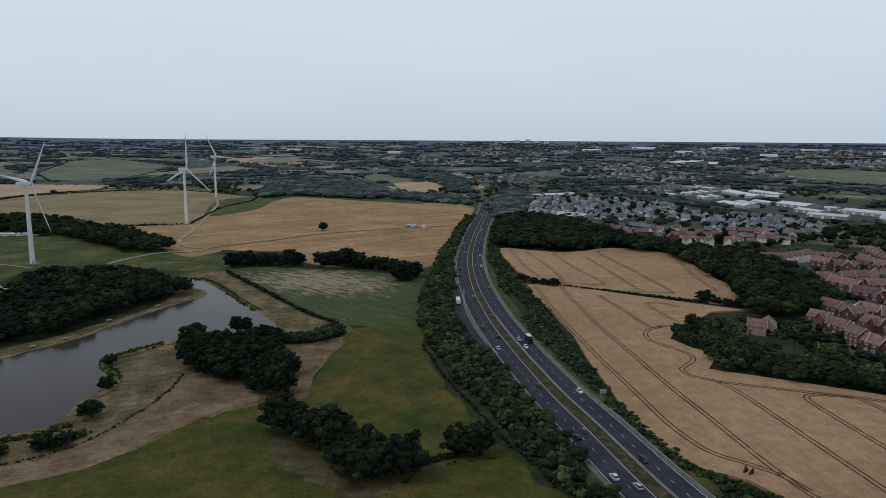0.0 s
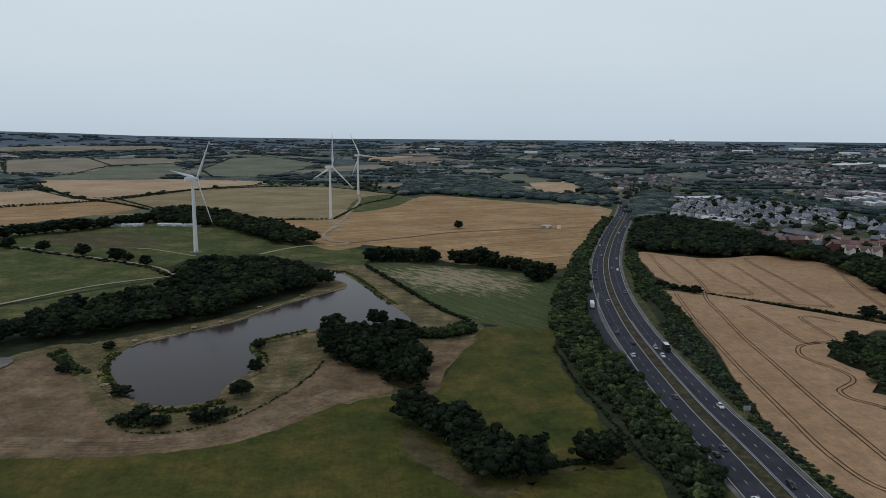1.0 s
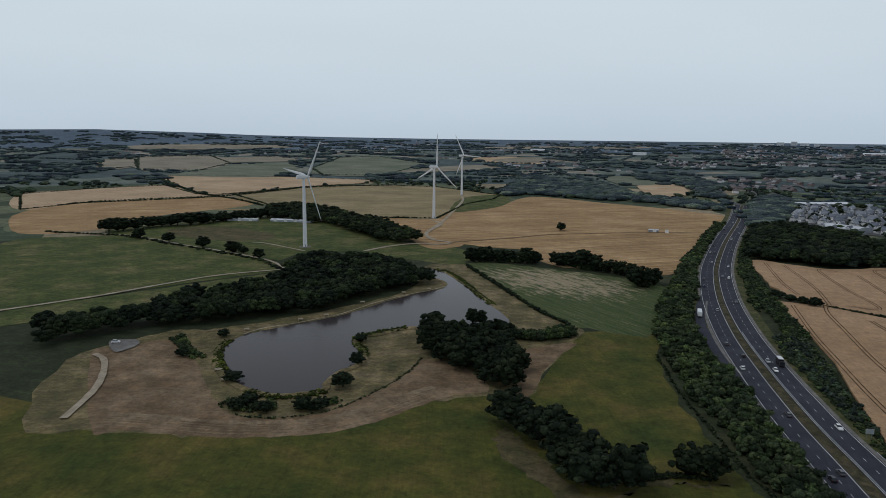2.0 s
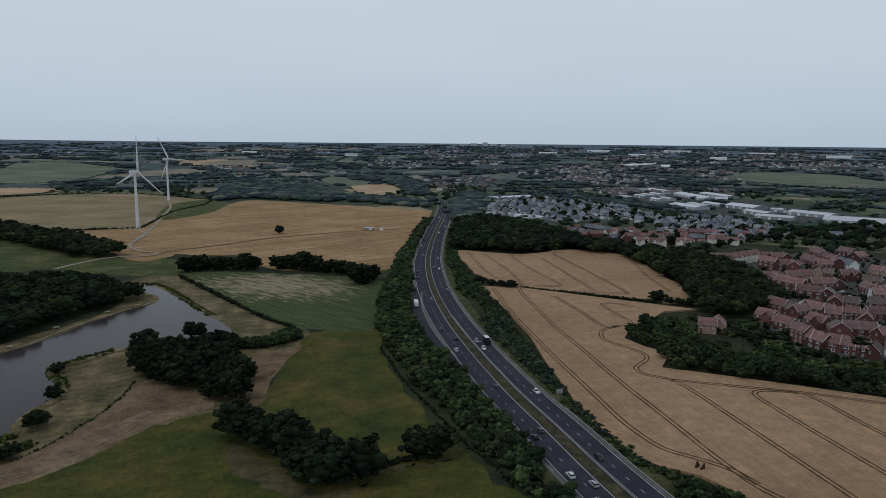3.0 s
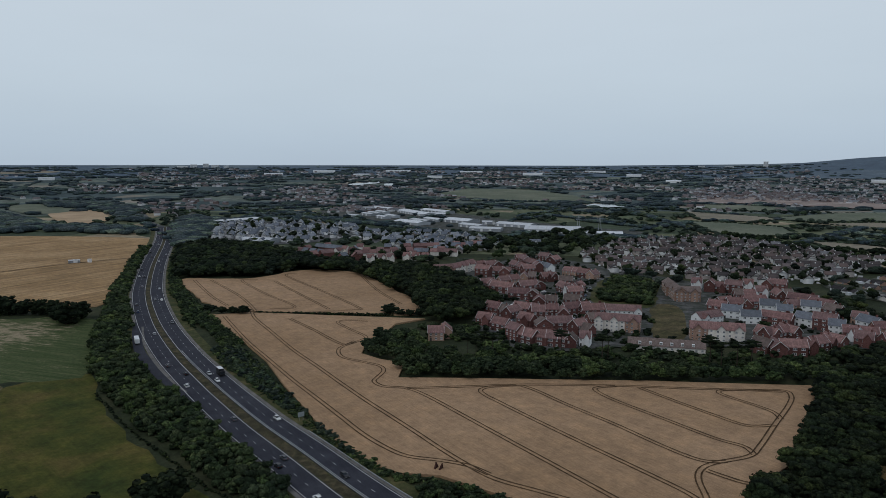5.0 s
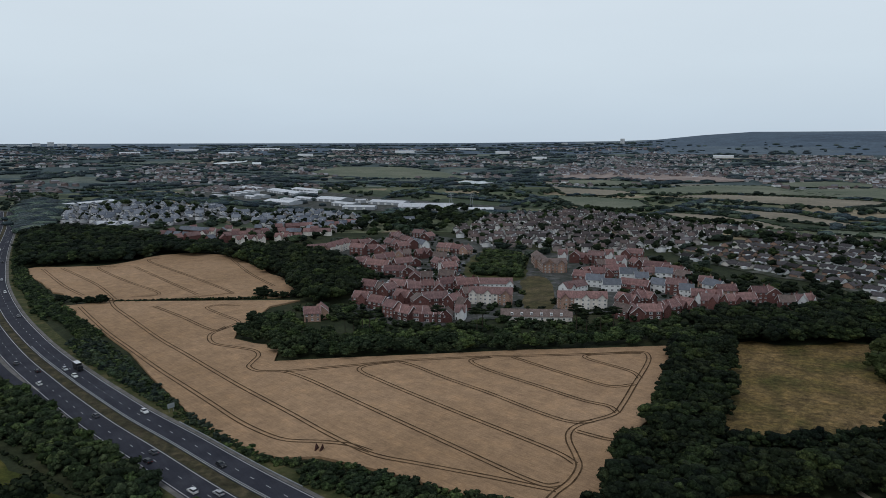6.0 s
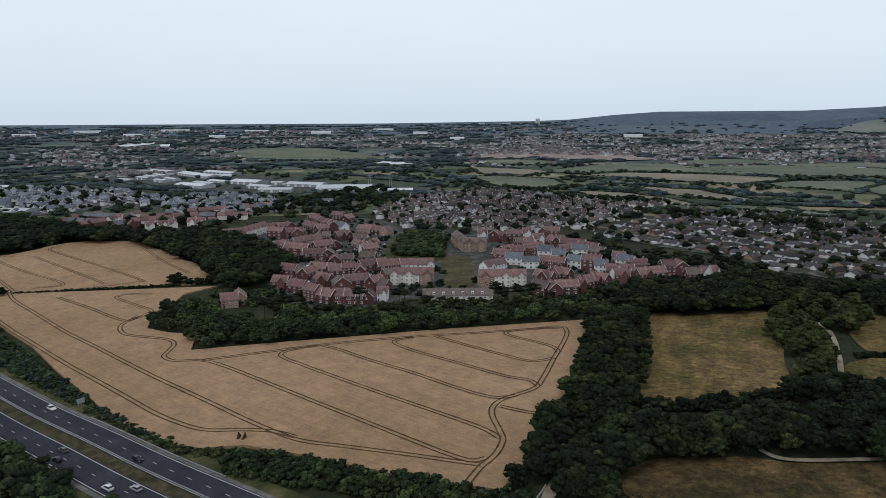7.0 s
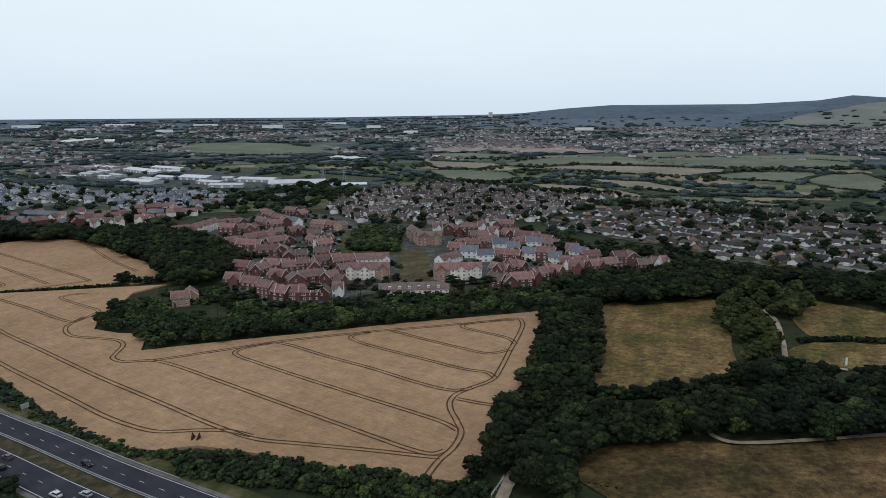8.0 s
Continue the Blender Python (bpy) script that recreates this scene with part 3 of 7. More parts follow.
WOOD_BAND = [(310, 214), (336, 199), (273, 165), (210, 129), (216, 111), (238, 97), (252, 90), (230, 77), (220, 88), (198, 106), (183, 114), (167, 106), (151, 107), (149, 112), (158, 120), (148, 127), (171, 134), (181, 142), (211, 154), (246, 172)]
WOOD_BACK = [(329, 224), (341, 201), (365, 178), (397, 156), (414, 152), (465, 136), (474, 86), (482, 38), (552, 44), (500, 91), (487, 143), (465, 172), (421, 191), (380, 208)]
WOOD_COPSE = [(385, 149), (334, 122), (290, 103), (302, 91), (350, 105), (386, 123), (378, 102), (438, 118), (437, 127), (414, 152)]
WOOD_RIGHT = [(229, 79), (247, 61), (268, 44), (301, 19), (329, 22), (311, 53), (285, 64), (255, 87)]
HEDGE_DIV = [(92, 508), (117, 493), (149, 475), (181, 457)]
CLUMPS_DIV = [(63, 529), (70, 519), (77, 513), (83, 508), (180, 464), (185, 456), (191, 452), (198, 449)]
ESTATE_L = [(222, 410), (208, 363), (235, 327), (268, 347), (306, 392), (369, 472), (423, 524), (462, 639), (439, 688), (345, 624), (299, 552), (271, 460)]
ESTATE_R = [(343, 287), (379, 253), (429, 235), (461, 215), (477, 221), (490, 290), (498, 351), (509, 412), (484, 455), (413, 385), (406, 357), (383, 320)]
GREEN_EST = [(339, 432), (364, 397), (404, 432), (455, 488), (445, 526), (399, 503)]
LAWN_EST = [(305, 329), (317, 315), (383, 382), (379, 404), (340, 368)]
SCRUB_EST = [(348, 439), (372, 406), (423, 454), (448, 496), (430, 517)]
CORNERS = [(284, 360), (304, 339), (324, 352), (314, 389), (335, 373), (322, 314), (346, 293), (343, 337), (356, 338), (377, 338), (426, 450), (401, 409), (418, 398), (273, 314), (306, 286), (175, 388), (187, 381), (281, 601), (302, 599), (338, 622)]
BUNG = [(574, 406), (622, 410), (730, 403), (775, 321), (791, 235), (799, 149), (803, 68), (525, 41), (531, 96), (522, 124), (517, 170), (517, 199), (537, 244), (541, 298), (552, 363)]
BROWNS = [(486, 655), (617, 739), (697, 757), (792, 707), (771, 509), (808, 447), (590, 417), (530, 429), (498, 476), (453, 544)]
GREYS = [(134, 1098), (131, 976), (181, 935), (235, 929), (313, 942), (326, 886), (378, 1029), (359, 1177), (282, 1292), (168, 1252)]
GREYS2 = [(366, 963), (414, 977), (479, 956), (469, 814), (416, 736), (367, 736), (343, 798), (323, 843)]
REDS = [(187, 789), (220, 867), (284, 831), (379, 793), (475, 839), (437, 771), (337, 703), (269, 711), (229, 746)]
EAST_ROW = [(753, 424), (775, 321), (765, 228), (796, 153)]
SHEDS = [(551, 1551), (564, 1452), (571, 1422), (572, 1283), (627, 1424), (641, 1327), (470, 1374), (479, 1338), (472, 1289), (479, 1259), (495, 1403), (502, 1360), (521, 1426), (527, 1383), (500, 1312), (505, 1273), (580, 1291), (617, 1272), (462, 1167), (480, 1101), (501, 1188), (508, 1132), (534, 1200), (543, 1153), (554, 1154), (576, 1098), (537, 1057), (551, 1011), (600, 1041), (630, 979), (589, 929), (658, 875), (611, 861), (683, 805), (594, 1076), (609, 1066), (517, 980), (555, 945), (429, 1350), (441, 1313)]
SHOP = [(168, 1277), (255, 1321), (153, 959), (187, 928), (119, 1015)]
HORSES = [(101, 213), (102, 211)]
LAKE1 = [(854, 2662), (1018, 2792), (1073, 2793), (975, 2650), (838, 2558)]
LAKE2 = [(1072, 1422), (1147, 1461), (1172, 1400), (1138, 1337), (1080, 1342)]
FF1 = [(931, 2010), (1176, 2237), (1338, 2073), (1296, 1761), (1205, 1523), (1052, 1633), (960, 1767)]
FF2 = [(1359, 1347), (1446, 1248), (1471, 1114), (1323, 1087), (1268, 1187)]
FF3 = [(1166, 951), (1437, 985), (1584, 883), (1493, 760), (1389, 551), (1365, 670), (1302, 819), (1159, 862)]
FF4 = [(1158, 841), (1274, 801), (1337, 656), (1355, 527), (1333, 492), (1168, 520), (1150, 574), (1144, 671), (1158, 753)]
FF5 = [(886, 660), (917, 586), (892, 495), (844, 420), (822, 481), (816, 558)]
FF6 = [(1014, 631), (1032, 524), (958, 402), (922, 371), (919, 424), (937, 539)]
FF7 = [(1158, 516), (1311, 479), (1384, 378), (1318, 351), (1164, 348), (1167, 399)]
FF8 = [(1157, 1156), (1175, 1048), (1186, 928), (1064, 904), (1026, 993)]
FF9 = [(862, 437), (897, 361), (872, 259), (841, 286), (840, 373)]
BRICKFIELD = [(1545, 1519), (1694, 1463), (1846, 1266), (1783, 1143), (1706, 985), (1570, 1058), (1525, 1254), (1407, 1361)]
FF10 = [(1476, 780), (1687, 685), (1734, 476), (1682, 375), (1550, 364), (1424, 468), (1389, 530), (1403, 651)]
FF11 = [(1661, 909), (1830, 851), (1804, 718), (1725, 700), (1586, 808)]
FF12 = [(1746, 668), (1895, 521), (1885, 413), (1724, 377), (1752, 481), (1681, 629)]
FF13 = [(1218, 356), (1347, 350), (1415, 307), (1266, 235), (1083, 212), (1127, 291)]
FF14 = [(980, 980), (1028, 902), (1037, 811), (958, 725), (839, 713), (860, 806)]
LAKE3 = [(997, 2633), (1049, 2630), (967, 2452), (943, 2474)]
BELT_T1 = [(-610.1, 597.5), (-602.3, 625.5), (-599.7, 653.9), (-572.0, 681.5), (-562.5, 726.6), (-541.3, 761.6), (-532.4, 808.0), (-508.3, 828.6)]
TAN_G1 = [(-1868, 1979), (-1831, 2126), (-1637, 2259), (-1561, 2389), (-1343, 2205), (-1480, 1957), (-1375, 1698), (-1457, 1558)]
GREEN_G2 = [(-1335, 1693), (-1418, 1928), (-1303, 2088), (-1090, 1772), (-1030, 1572), (-1068, 1513), (-1275, 1457)]
PALE_G3 = [(-2480, 2558), (-2427, 2823), (-2067, 3168), (-1898, 3000), (-2244, 2483)]
PALE_G4 = [(-1078, 3669), (-718, 3971), (-280, 4134), (-266, 3923), (-671, 3711), (-986, 3449)]
LINE_G5 = [(-735, 2621), (-655, 2864), (-483, 2845), (-472, 2652), (-611, 2488)]
WORN_OAKS = [(-60, 242), (-50, 232), (-40, 222), (-29, 207), (-16, 204), (-14, 209), (-4, 220.5), (6, 224.5), (15, 226.5), (15, 224.5), (4, 222), (-6, 216), (-18, 200), (-32, 198), (-46, 211), (-60, 230)]
SCRUB_EAST_NORTH = [(43, 478), (58, 478), (56, 560), (55, 690), (74, 872), (88, 1000), (74, 1000), (58, 840), (44, 690), (41, 560)]
HEDGE_TR1 = [(825, 736), (815, 681), (786, 594), (798, 527), (819, 453)]
POND_GROVE = [(-132, 334), (-113, 312), (-93, 296), (-78, 281), (-65, 284), (-69, 314), (-82, 339), (-96, 345), (-114, 352), (-129, 348)]
REEDS_A = [(-190, 252), (-202, 260), (-217, 276), (-224, 287), (-228, 301)]
REEDS_B = [(-174, 240), (-160, 239), (-150, 244), (-144, 252)]
REEDS_C = [(-149, 302), (-154, 312), (-162, 320), (-166, 330), (-160, 344), (-150, 358)]
REEDS_D = [(-196, 531), (-181, 523), (-159, 494), (-138, 460), (-118, 431)]
WOOD_NW = [(-334, 1246), (-290, 1322), (-147, 1255), (-65, 1248), (48, 1118), (39, 1244), (7, 1280), (-94, 1374), (-197, 1685), (-330, 1815), (-399, 1669), (-363, 1357)]
WOOD_JUNCTION = [(79, 946), (100, 1268), (139, 1462), (192, 1336), (134, 1161), (103, 921)]
WOOD_JUNCTION2 = [(-161, 2116), (26, 1970), (45, 1759), (60, 1355), (19, 1424), (-20, 1801), (-129, 1896)]
HEDGE_CROP = [(-176, 557), (-127, 486), (-87, 428), (-61, 399)]
HEDGE_OAK = [(-13, 215), (-7, 221), (1.7, 226.5), (14.6, 229)]
HEDGE_T2 = [(-554, 926), (-434, 835), (-377, 852), (-350, 867)]
HEDGE_WEST = [(-911, 818), (-836, 930), (-787, 1029), (-763, 1279), (-629, 1428)]
HEDGE_WEST2 = [(-1082, 1240), (-852, 1055), (-743, 999), (-627, 921)]
STUBBLE_BASE = [(-369, 903), (-361, 1137), (-278, 1085), (-250, 860), (-218, 661), (-262, 657)]
TERRACES_A = [(220, 406), (226, 397), (222, 389), (226, 378), (243, 432), (252, 410), (219, 365), (223, 346), (225, 347), (233, 337), (233, 337), (244, 326), (247, 372), (267, 365), (261, 422), (269, 408), (266, 403), (286, 391), (288, 440), (303, 429), (288, 471), (305, 457), (293, 400), (310, 399), (261, 356), (265, 342), (250, 331), (254, 327), (302, 391), (312, 388), (337, 457), (364, 475), (341, 484), (336, 456), (310, 432), (318, 422)]
TERRACES_B = [(359, 508), (369, 500), (356, 527), (371, 525), (314, 493), (336, 493), (311, 527), (331, 527), (328, 580), (346, 571), (334, 615), (364, 614), (292, 530), (291, 507), (317, 586), (324, 575), (369, 608), (368, 576), (339, 541), (351, 532), (395, 552), (407, 518), (393, 599), (389, 569), (397, 642), (380, 578), (245, 393), (248, 383), (290, 504), (296, 492), (287, 369), (292, 368), (424, 638), (432, 617)]
TERRACES_C = [(336, 267), (351, 257), (355, 261), (363, 257), (364, 258), (389, 258), (360, 298), (361, 286), (361, 286), (384, 285), (333, 279), (334, 267), (386, 330), (395, 323), (388, 349), (395, 340), (427, 349), (435, 341), (425, 333), (432, 327), (415, 312), (417, 301), (415, 298), (420, 287), (415, 287), (420, 280), (408, 272), (408, 264), (399, 259), (403, 251), (401, 324), (405, 312), (395, 367), (398, 359), (413, 363), (427, 357), (412, 371), (424, 371), (448, 342), (457, 338)]
TERRACES_D = [(454, 336), (461, 327), (471, 341), (471, 329), (459, 324), (460, 311), (455, 299), (458, 291), (445, 289), (443, 276), (470, 391), (481, 385), (455, 430), (464, 416), (466, 417), (472, 407), (489, 421), (496, 413), (512, 419), (519, 404), (431, 364), (444, 361), (446, 390), (458, 382), (476, 376), (489, 369), (473, 359), (478, 347), (454, 446), (461, 437), (413, 248), (429, 240), (439, 246), (453, 235), (435, 226), (443, 219), (447, 220), (460, 214), (409, 269), (417, 260), (434, 268), (445, 262)]
PINES = [(245, 298), (241, 298), (225, 314), (182, 325), (177, 326), (175, 332), (186, 324), (287, 265), (290, 260), (296, 255), (302, 251)]
GAP_BACK = [(437, 119), (441, 78), (451, 33), (482, 38), (483, 87), (459, 124)]
GAP_RIGHT = [(284, 102), (299, 86), (311, 66), (301, 64), (267, 93)]
GAP_BAND = [(150, 110), (152, 98), (173, 110), (184, 114), (174, 124)]
DITCH = [(167, 106), (169, 100), (173, 91)]
GAP_FRONT = [(370, 250), (420, 230), (452, 210), (474, 218), (478, 191), (404, 183), (353, 208), (328, 216)]
PLATFORMS = [(-232, 321), (-215, 351), (-206, 366), (-200, 404), (-186, 441), (-174, 459), (-203, 258), (-192, 248)]
SHORE = [(-227, 311), (-224, 326), (-213, 341), (-206, 355), (-199, 369), (-195, 387), (-191, 407), (-182, 432), (-171, 454), (-165, 472)]
WHITE_HOUSE = [(492, 760), (505, 755)]
BANK_SCRUB_A = [(-259, 295), (-242, 282), (-225, 270)]
BANK_SCRUB_B = [(-175, 227), (-163, 225), (-155, 231)]
BANK_SCRUB_C = [(-145, 233), (-138, 238), (-132, 247)]
CAR_PAD = [(-269, 262), (-267, 275), (-275, 283), (-286, 276)]
PAD_CAR = [(-280, 274)]
HILL_FIELD = [(3341, 1145), (3804, 1117), (3997, 966), (4322, 866), (4900, 836), (3422, 533), (3269, 644), (3308, 834)]
GAP_ESTATE = [(447, 294), (438, 259), (473, 219), (421, 191), (465, 172), (510, 210), (507, 254), (503, 309), (515, 383), (538, 420), (496, 350)]
GAP_LEFT = [(227, 416), (206, 365), (234, 325), (271, 312), (304, 282), (337, 282), (373, 254), (353, 232), (247, 271), (192, 307), (188, 346), (202, 399)]
GAP_NW = [(378, 659), (447, 700), (482, 660), (617, 739), (696, 890), (588, 887), (444, 799)]
HOUSE_GREEN = [(150, 408), (173, 384), (198, 365), (223, 408), (188, 415)]
BANNERS = [(327, 71), (332, 57)]
BRIDGE_RAIL = [(143, 118), (149, 120), (154, 122)]
PAD = [(191, 155), (194, 150), (199, 149), (198, 154), (194, 157)]
PYLONS = [(680, 910), (696, 876), (4016, 2394)]

# ---- ground ----
def land_ring(name, radii, material, label, category, seg=360, open_slope=None):
    ang = np.linspace(0, 2 * np.pi, seg, endpoint=False)
    x, y = radii[:, None] * np.sin(ang), radii[:, None] * np.cos(ang)
    verts = np.stack([x, y, height(x, y)], -1).reshape(-1, 3)
    i = np.arange(len(radii) - 1)[:, None] * seg
    j, k = np.arange(seg)[None], (np.arange(seg)[None] + 1) % seg
    a, b, c, d = (i + j).ravel(), (i + k).ravel(), (i + seg + k).ravel(), (i + seg + j).ravel()
    me = from_np(name, verts, np.concatenate([np.stack([a, d, c], 1), np.stack([a, c, b], 1)]), material)
    me.shade_smooth()
    if open_slope:
        # grazed down grass, its colour greyed for haze, where the slope is not wooded
        mid = verts[np.array([p.vertices[:] for p in me.polygons])].mean(1)[:, :2]
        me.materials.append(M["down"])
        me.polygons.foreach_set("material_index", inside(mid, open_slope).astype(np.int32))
    tagged(new(name, me), label, category, kind="structure")


def patchwork(name, scale, stops, grain=0.012):
    """Open country seen from far off: a patchwork of woods, pastures and stubble, one tone a field."""
    m, n, l, b = material(name, 0.95, 0.1)
    co = n.new("ShaderNodeTexCoord")
    wob = n.new("ShaderNodeTexNoise")
    wob.inputs["Scale"].default_value = 0.004
    l.new(co.outputs["Object"], wob.inputs["Vector"])
    shift = n.new("ShaderNodeVectorMath")
    shift.operation = "MULTIPLY_ADD"
    shift.inputs[1].default_value = (120, 120, 0)
    l.new(wob.outputs["Color"], shift.inputs[0])
    l.new(co.outputs["Object"], shift.inputs[2])
    vo = n.new("ShaderNodeTexVoronoi")
    vo.inputs["Scale"].default_value = 1.0 / scale
    l.new(shift.outputs[0], vo.inputs["Vector"])
    sep = n.new("ShaderNodeSeparateColor")
    l.new(vo.outputs["Color"], sep.inputs[0])
    col = ramp(n, l, sep.outputs[0], stops)
    for sc, amount in ((0.012, 0.5), (0.06, 0.6), (0.3, 0.5)):
        no = noise_node(n, l, sc, 4.0, rough=0.7)
        col = blend(n, l, col, ramp(n, l, no.outputs[0], ((0.3, grey(0.45)), (0.5, grey(1.0)), (0.7, grey(1.7)))), amount, "MULTIPLY")
    l.new(col, b.inputs["Base Color"])
    return m


# blue-grey shift in the farmland tones stands in for haze
FARMLAND = patchwork("hazed_farmland", 130, ((0.0, (0.056, 0.080, 0.082)), (0.55, (0.072, 0.097, 0.096)), (0.57, (0.105, 0.130, 0.112)), (0.86, (0.135, 0.155, 0.125)), (0.89, (0.21, 0.195, 0.155)), (1.0, (0.27, 0.245, 0.20))))
COUNTRY = patchwork("open_country", 105, ((0.0, (0.044, 0.060, 0.036)), (0.45, (0.062, 0.080, 0.048)), (0.47, (0.098, 0.115, 0.066)), (0.8, (0.130, 0.140, 0.082)), (0.83, (0.23, 0.19, 0.12)), (1.0, (0.29, 0.24, 0.16))))
# the far coast and wooded downs; blue colour and faint glow stand for haze
DISTANT = patchwork("hazed_distant_country", 420, ((0.0, (0.036, 0.056, 0.080)), (0.5, (0.052, 0.076, 0.100)), (0.85, (0.060, 0.086, 0.112)), (1.0, (0.090, 0.112, 0.118))))
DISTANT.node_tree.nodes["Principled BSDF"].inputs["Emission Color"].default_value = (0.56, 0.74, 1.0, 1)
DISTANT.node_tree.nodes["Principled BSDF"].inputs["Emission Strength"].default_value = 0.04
land_ring("ground", np.linspace(0, 830, 6), M["ground"], "dark green rough grass and undergrowth round fields and woods", "ground")
land_ring("ground_fields", np.linspace(830, 1650, 7), COUNTRY, "green and tan fields beyond the woods and estates", "ground")
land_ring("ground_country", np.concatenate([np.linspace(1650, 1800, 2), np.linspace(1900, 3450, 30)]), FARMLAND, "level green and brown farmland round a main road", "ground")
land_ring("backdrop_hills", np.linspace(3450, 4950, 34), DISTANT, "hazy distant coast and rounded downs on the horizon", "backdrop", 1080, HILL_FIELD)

patch("field_grass_west", [(-560, 60), (-300, -60), (0, -40), (90, 60), (48, 150), (8, 215), (-20, 240), (-56, 272), (-74, 284), (-92.9, 277.0), (-103.3, 258.0), (-112.0, 239.6), (-125.9, 222.2), (-142.7, 213.2), (-159.9, 206.0), (-179.1, 202.0), (-198.7, 198.4), (-210.0, 195.7), (-420, 190)],
      M["grass"], 0, "mown green grass field with faint mower streaks")
patch("field_grass_east", GRASS_EAST, M["grass"], 1, "green grass field with a yellowish worn middle")
patch("field_dry_bank", DRY_BANK, M["dry"], 1, "dry yellow grass round the pond")
patch("field_bare_soil", SOIL, M["soil"], 2, "curved band of bare brown soil beside the pond", wobble=0.35)
soil_level = 0.03 + 0.009 * LAYER[0]
patch("field_bare_soil_east", SOIL_EAST, M["soil"], 2, "small patch of bare brown soil")
patch("field_weedy_crop", ROUGH_CROP, M["rough"], 1, "green crop with pale weedy streaks")
patch("worn_ground_oaks", WORN_OAKS, M["worn"], 2, "worn brown ground below the oaks", wobble=1.6)
patch("field_verge_pond", VERGE, M["dry"], 2, "strip of dry grass beside the pond")
patch("field_grass_track", GRASS_TRACK, M["pasture"], 1, "small green paddock beside the farm track")
patch("field_stubble_track", STUBBLE_BASE, M["stubble"], 0, "golden stubble round the turbine tracks")
patch("field_stubble", STUBBLE_BIG, M["stubble"], 1, "large golden stubble field with straw rows", crop=0.15)
patch("field_stubble_mid", STUBBLE_MID, M["stubble"], 0, "golden stubble field round a wind turbine")
patch("field_olive", OLIVE_MID, M["olive"], 1, "olive brown harvested field behind the turbines")
patch("field_olive_far", OLIVE_T3, M["pasture"], 2, "small green field below the far turbine")
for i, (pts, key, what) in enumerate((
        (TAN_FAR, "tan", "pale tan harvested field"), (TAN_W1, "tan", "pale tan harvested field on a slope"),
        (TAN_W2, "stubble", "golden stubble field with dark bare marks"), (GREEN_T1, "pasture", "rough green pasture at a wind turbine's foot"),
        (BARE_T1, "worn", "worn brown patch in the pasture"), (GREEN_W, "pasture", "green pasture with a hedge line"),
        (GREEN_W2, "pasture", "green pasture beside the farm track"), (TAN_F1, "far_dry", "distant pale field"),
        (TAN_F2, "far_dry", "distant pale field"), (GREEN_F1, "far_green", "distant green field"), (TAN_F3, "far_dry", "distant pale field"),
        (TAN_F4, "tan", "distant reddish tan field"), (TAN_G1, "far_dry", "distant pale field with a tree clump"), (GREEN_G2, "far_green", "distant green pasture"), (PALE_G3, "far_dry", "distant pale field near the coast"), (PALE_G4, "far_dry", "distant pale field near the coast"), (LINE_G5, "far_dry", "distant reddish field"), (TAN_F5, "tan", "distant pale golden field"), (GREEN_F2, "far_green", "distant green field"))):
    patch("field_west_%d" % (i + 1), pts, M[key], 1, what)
patch("field_wheat", WHEAT_LOW, M["wheat"], 0, "large field of ripe golden wheat with tramlines", crop=0.7, rounded=False, wobble=0.6)
patch("field_wheat_upper", WHEAT_UP, M["wheat"], 0, "smaller field of ripe wheat with tramlines", crop=0.7)
patch("field_meadow", MEADOW, M["meadow"], 1, "tussocky brown and green meadow between woods")
patch("field_meadow_low", MEADOW_LOW, M["meadow_brown"], 1, "dark tussocky brown meadow beside a track", rounded=False)
patch("field_meadow_side", MEADOW_R1, M["meadow"], 1, "dry brown meadow behind a hedge")
patch("field_meadow_small", MEADOW_R2, M["meadow"], 1, "small dry meadow beside a gravel track")
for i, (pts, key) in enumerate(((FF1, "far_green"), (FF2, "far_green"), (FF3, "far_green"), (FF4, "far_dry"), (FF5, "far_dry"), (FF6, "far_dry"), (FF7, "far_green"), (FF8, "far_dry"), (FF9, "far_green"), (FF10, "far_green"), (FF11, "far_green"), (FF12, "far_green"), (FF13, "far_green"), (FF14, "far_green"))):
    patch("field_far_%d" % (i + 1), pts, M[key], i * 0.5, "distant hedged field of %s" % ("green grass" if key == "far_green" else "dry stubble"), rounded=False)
patch("street_ground_west", [(205, 360), (235, 325), (262, 320), (345, 285), (430, 232), (462, 212), (492, 225), (500, 351), (512, 412), (484, 460), (462, 640), (440, 690), (345, 630), (270, 610), (262, 470), (222, 415)],
      M["estate_ground"], 0, "paved streets, hedges and gardens of a brick housing estate", category="pavement")
patch("street_ground_sheds", [(400, 1480), (440, 1090), (560, 930), (640, 840), (720, 800), (760, 860), (720, 980), (680, 1250), (660, 1450), (560, 1600)], M["estate_ground"], 0, "grey yards and verges of a trading estate", category="pavement")
patch("street_ground_east", BUNG, M["gardens"], 1, "paved streets and drives of a bungalow estate", category="pavement")
patch("street_ground_north", GREYS, M["street"], 1, "unfinished streets of a new housing estate", category="pavement")
patch("car_pad", CAR_PAD, M["gravel"], 4, "pale gravel parking pad beside the pond field", category="pavement", wobble=0.3)
patch("concrete_pad", PAD, M["gravel"], 0, "pale concrete pad at the field gate", category="pavement", wobble=0.2)
patch("lawn_estate", LAWN_EST, M["worn"], 3, "dry worn lawn between apartment blocks")
patch("scrub_ground", GREEN_EST, M["verge"], 3, "green with bushes inside the estate")
patch("bare_site", BRICKFIELD, M["site"], 1, "bare brown building ground of a distant estate")

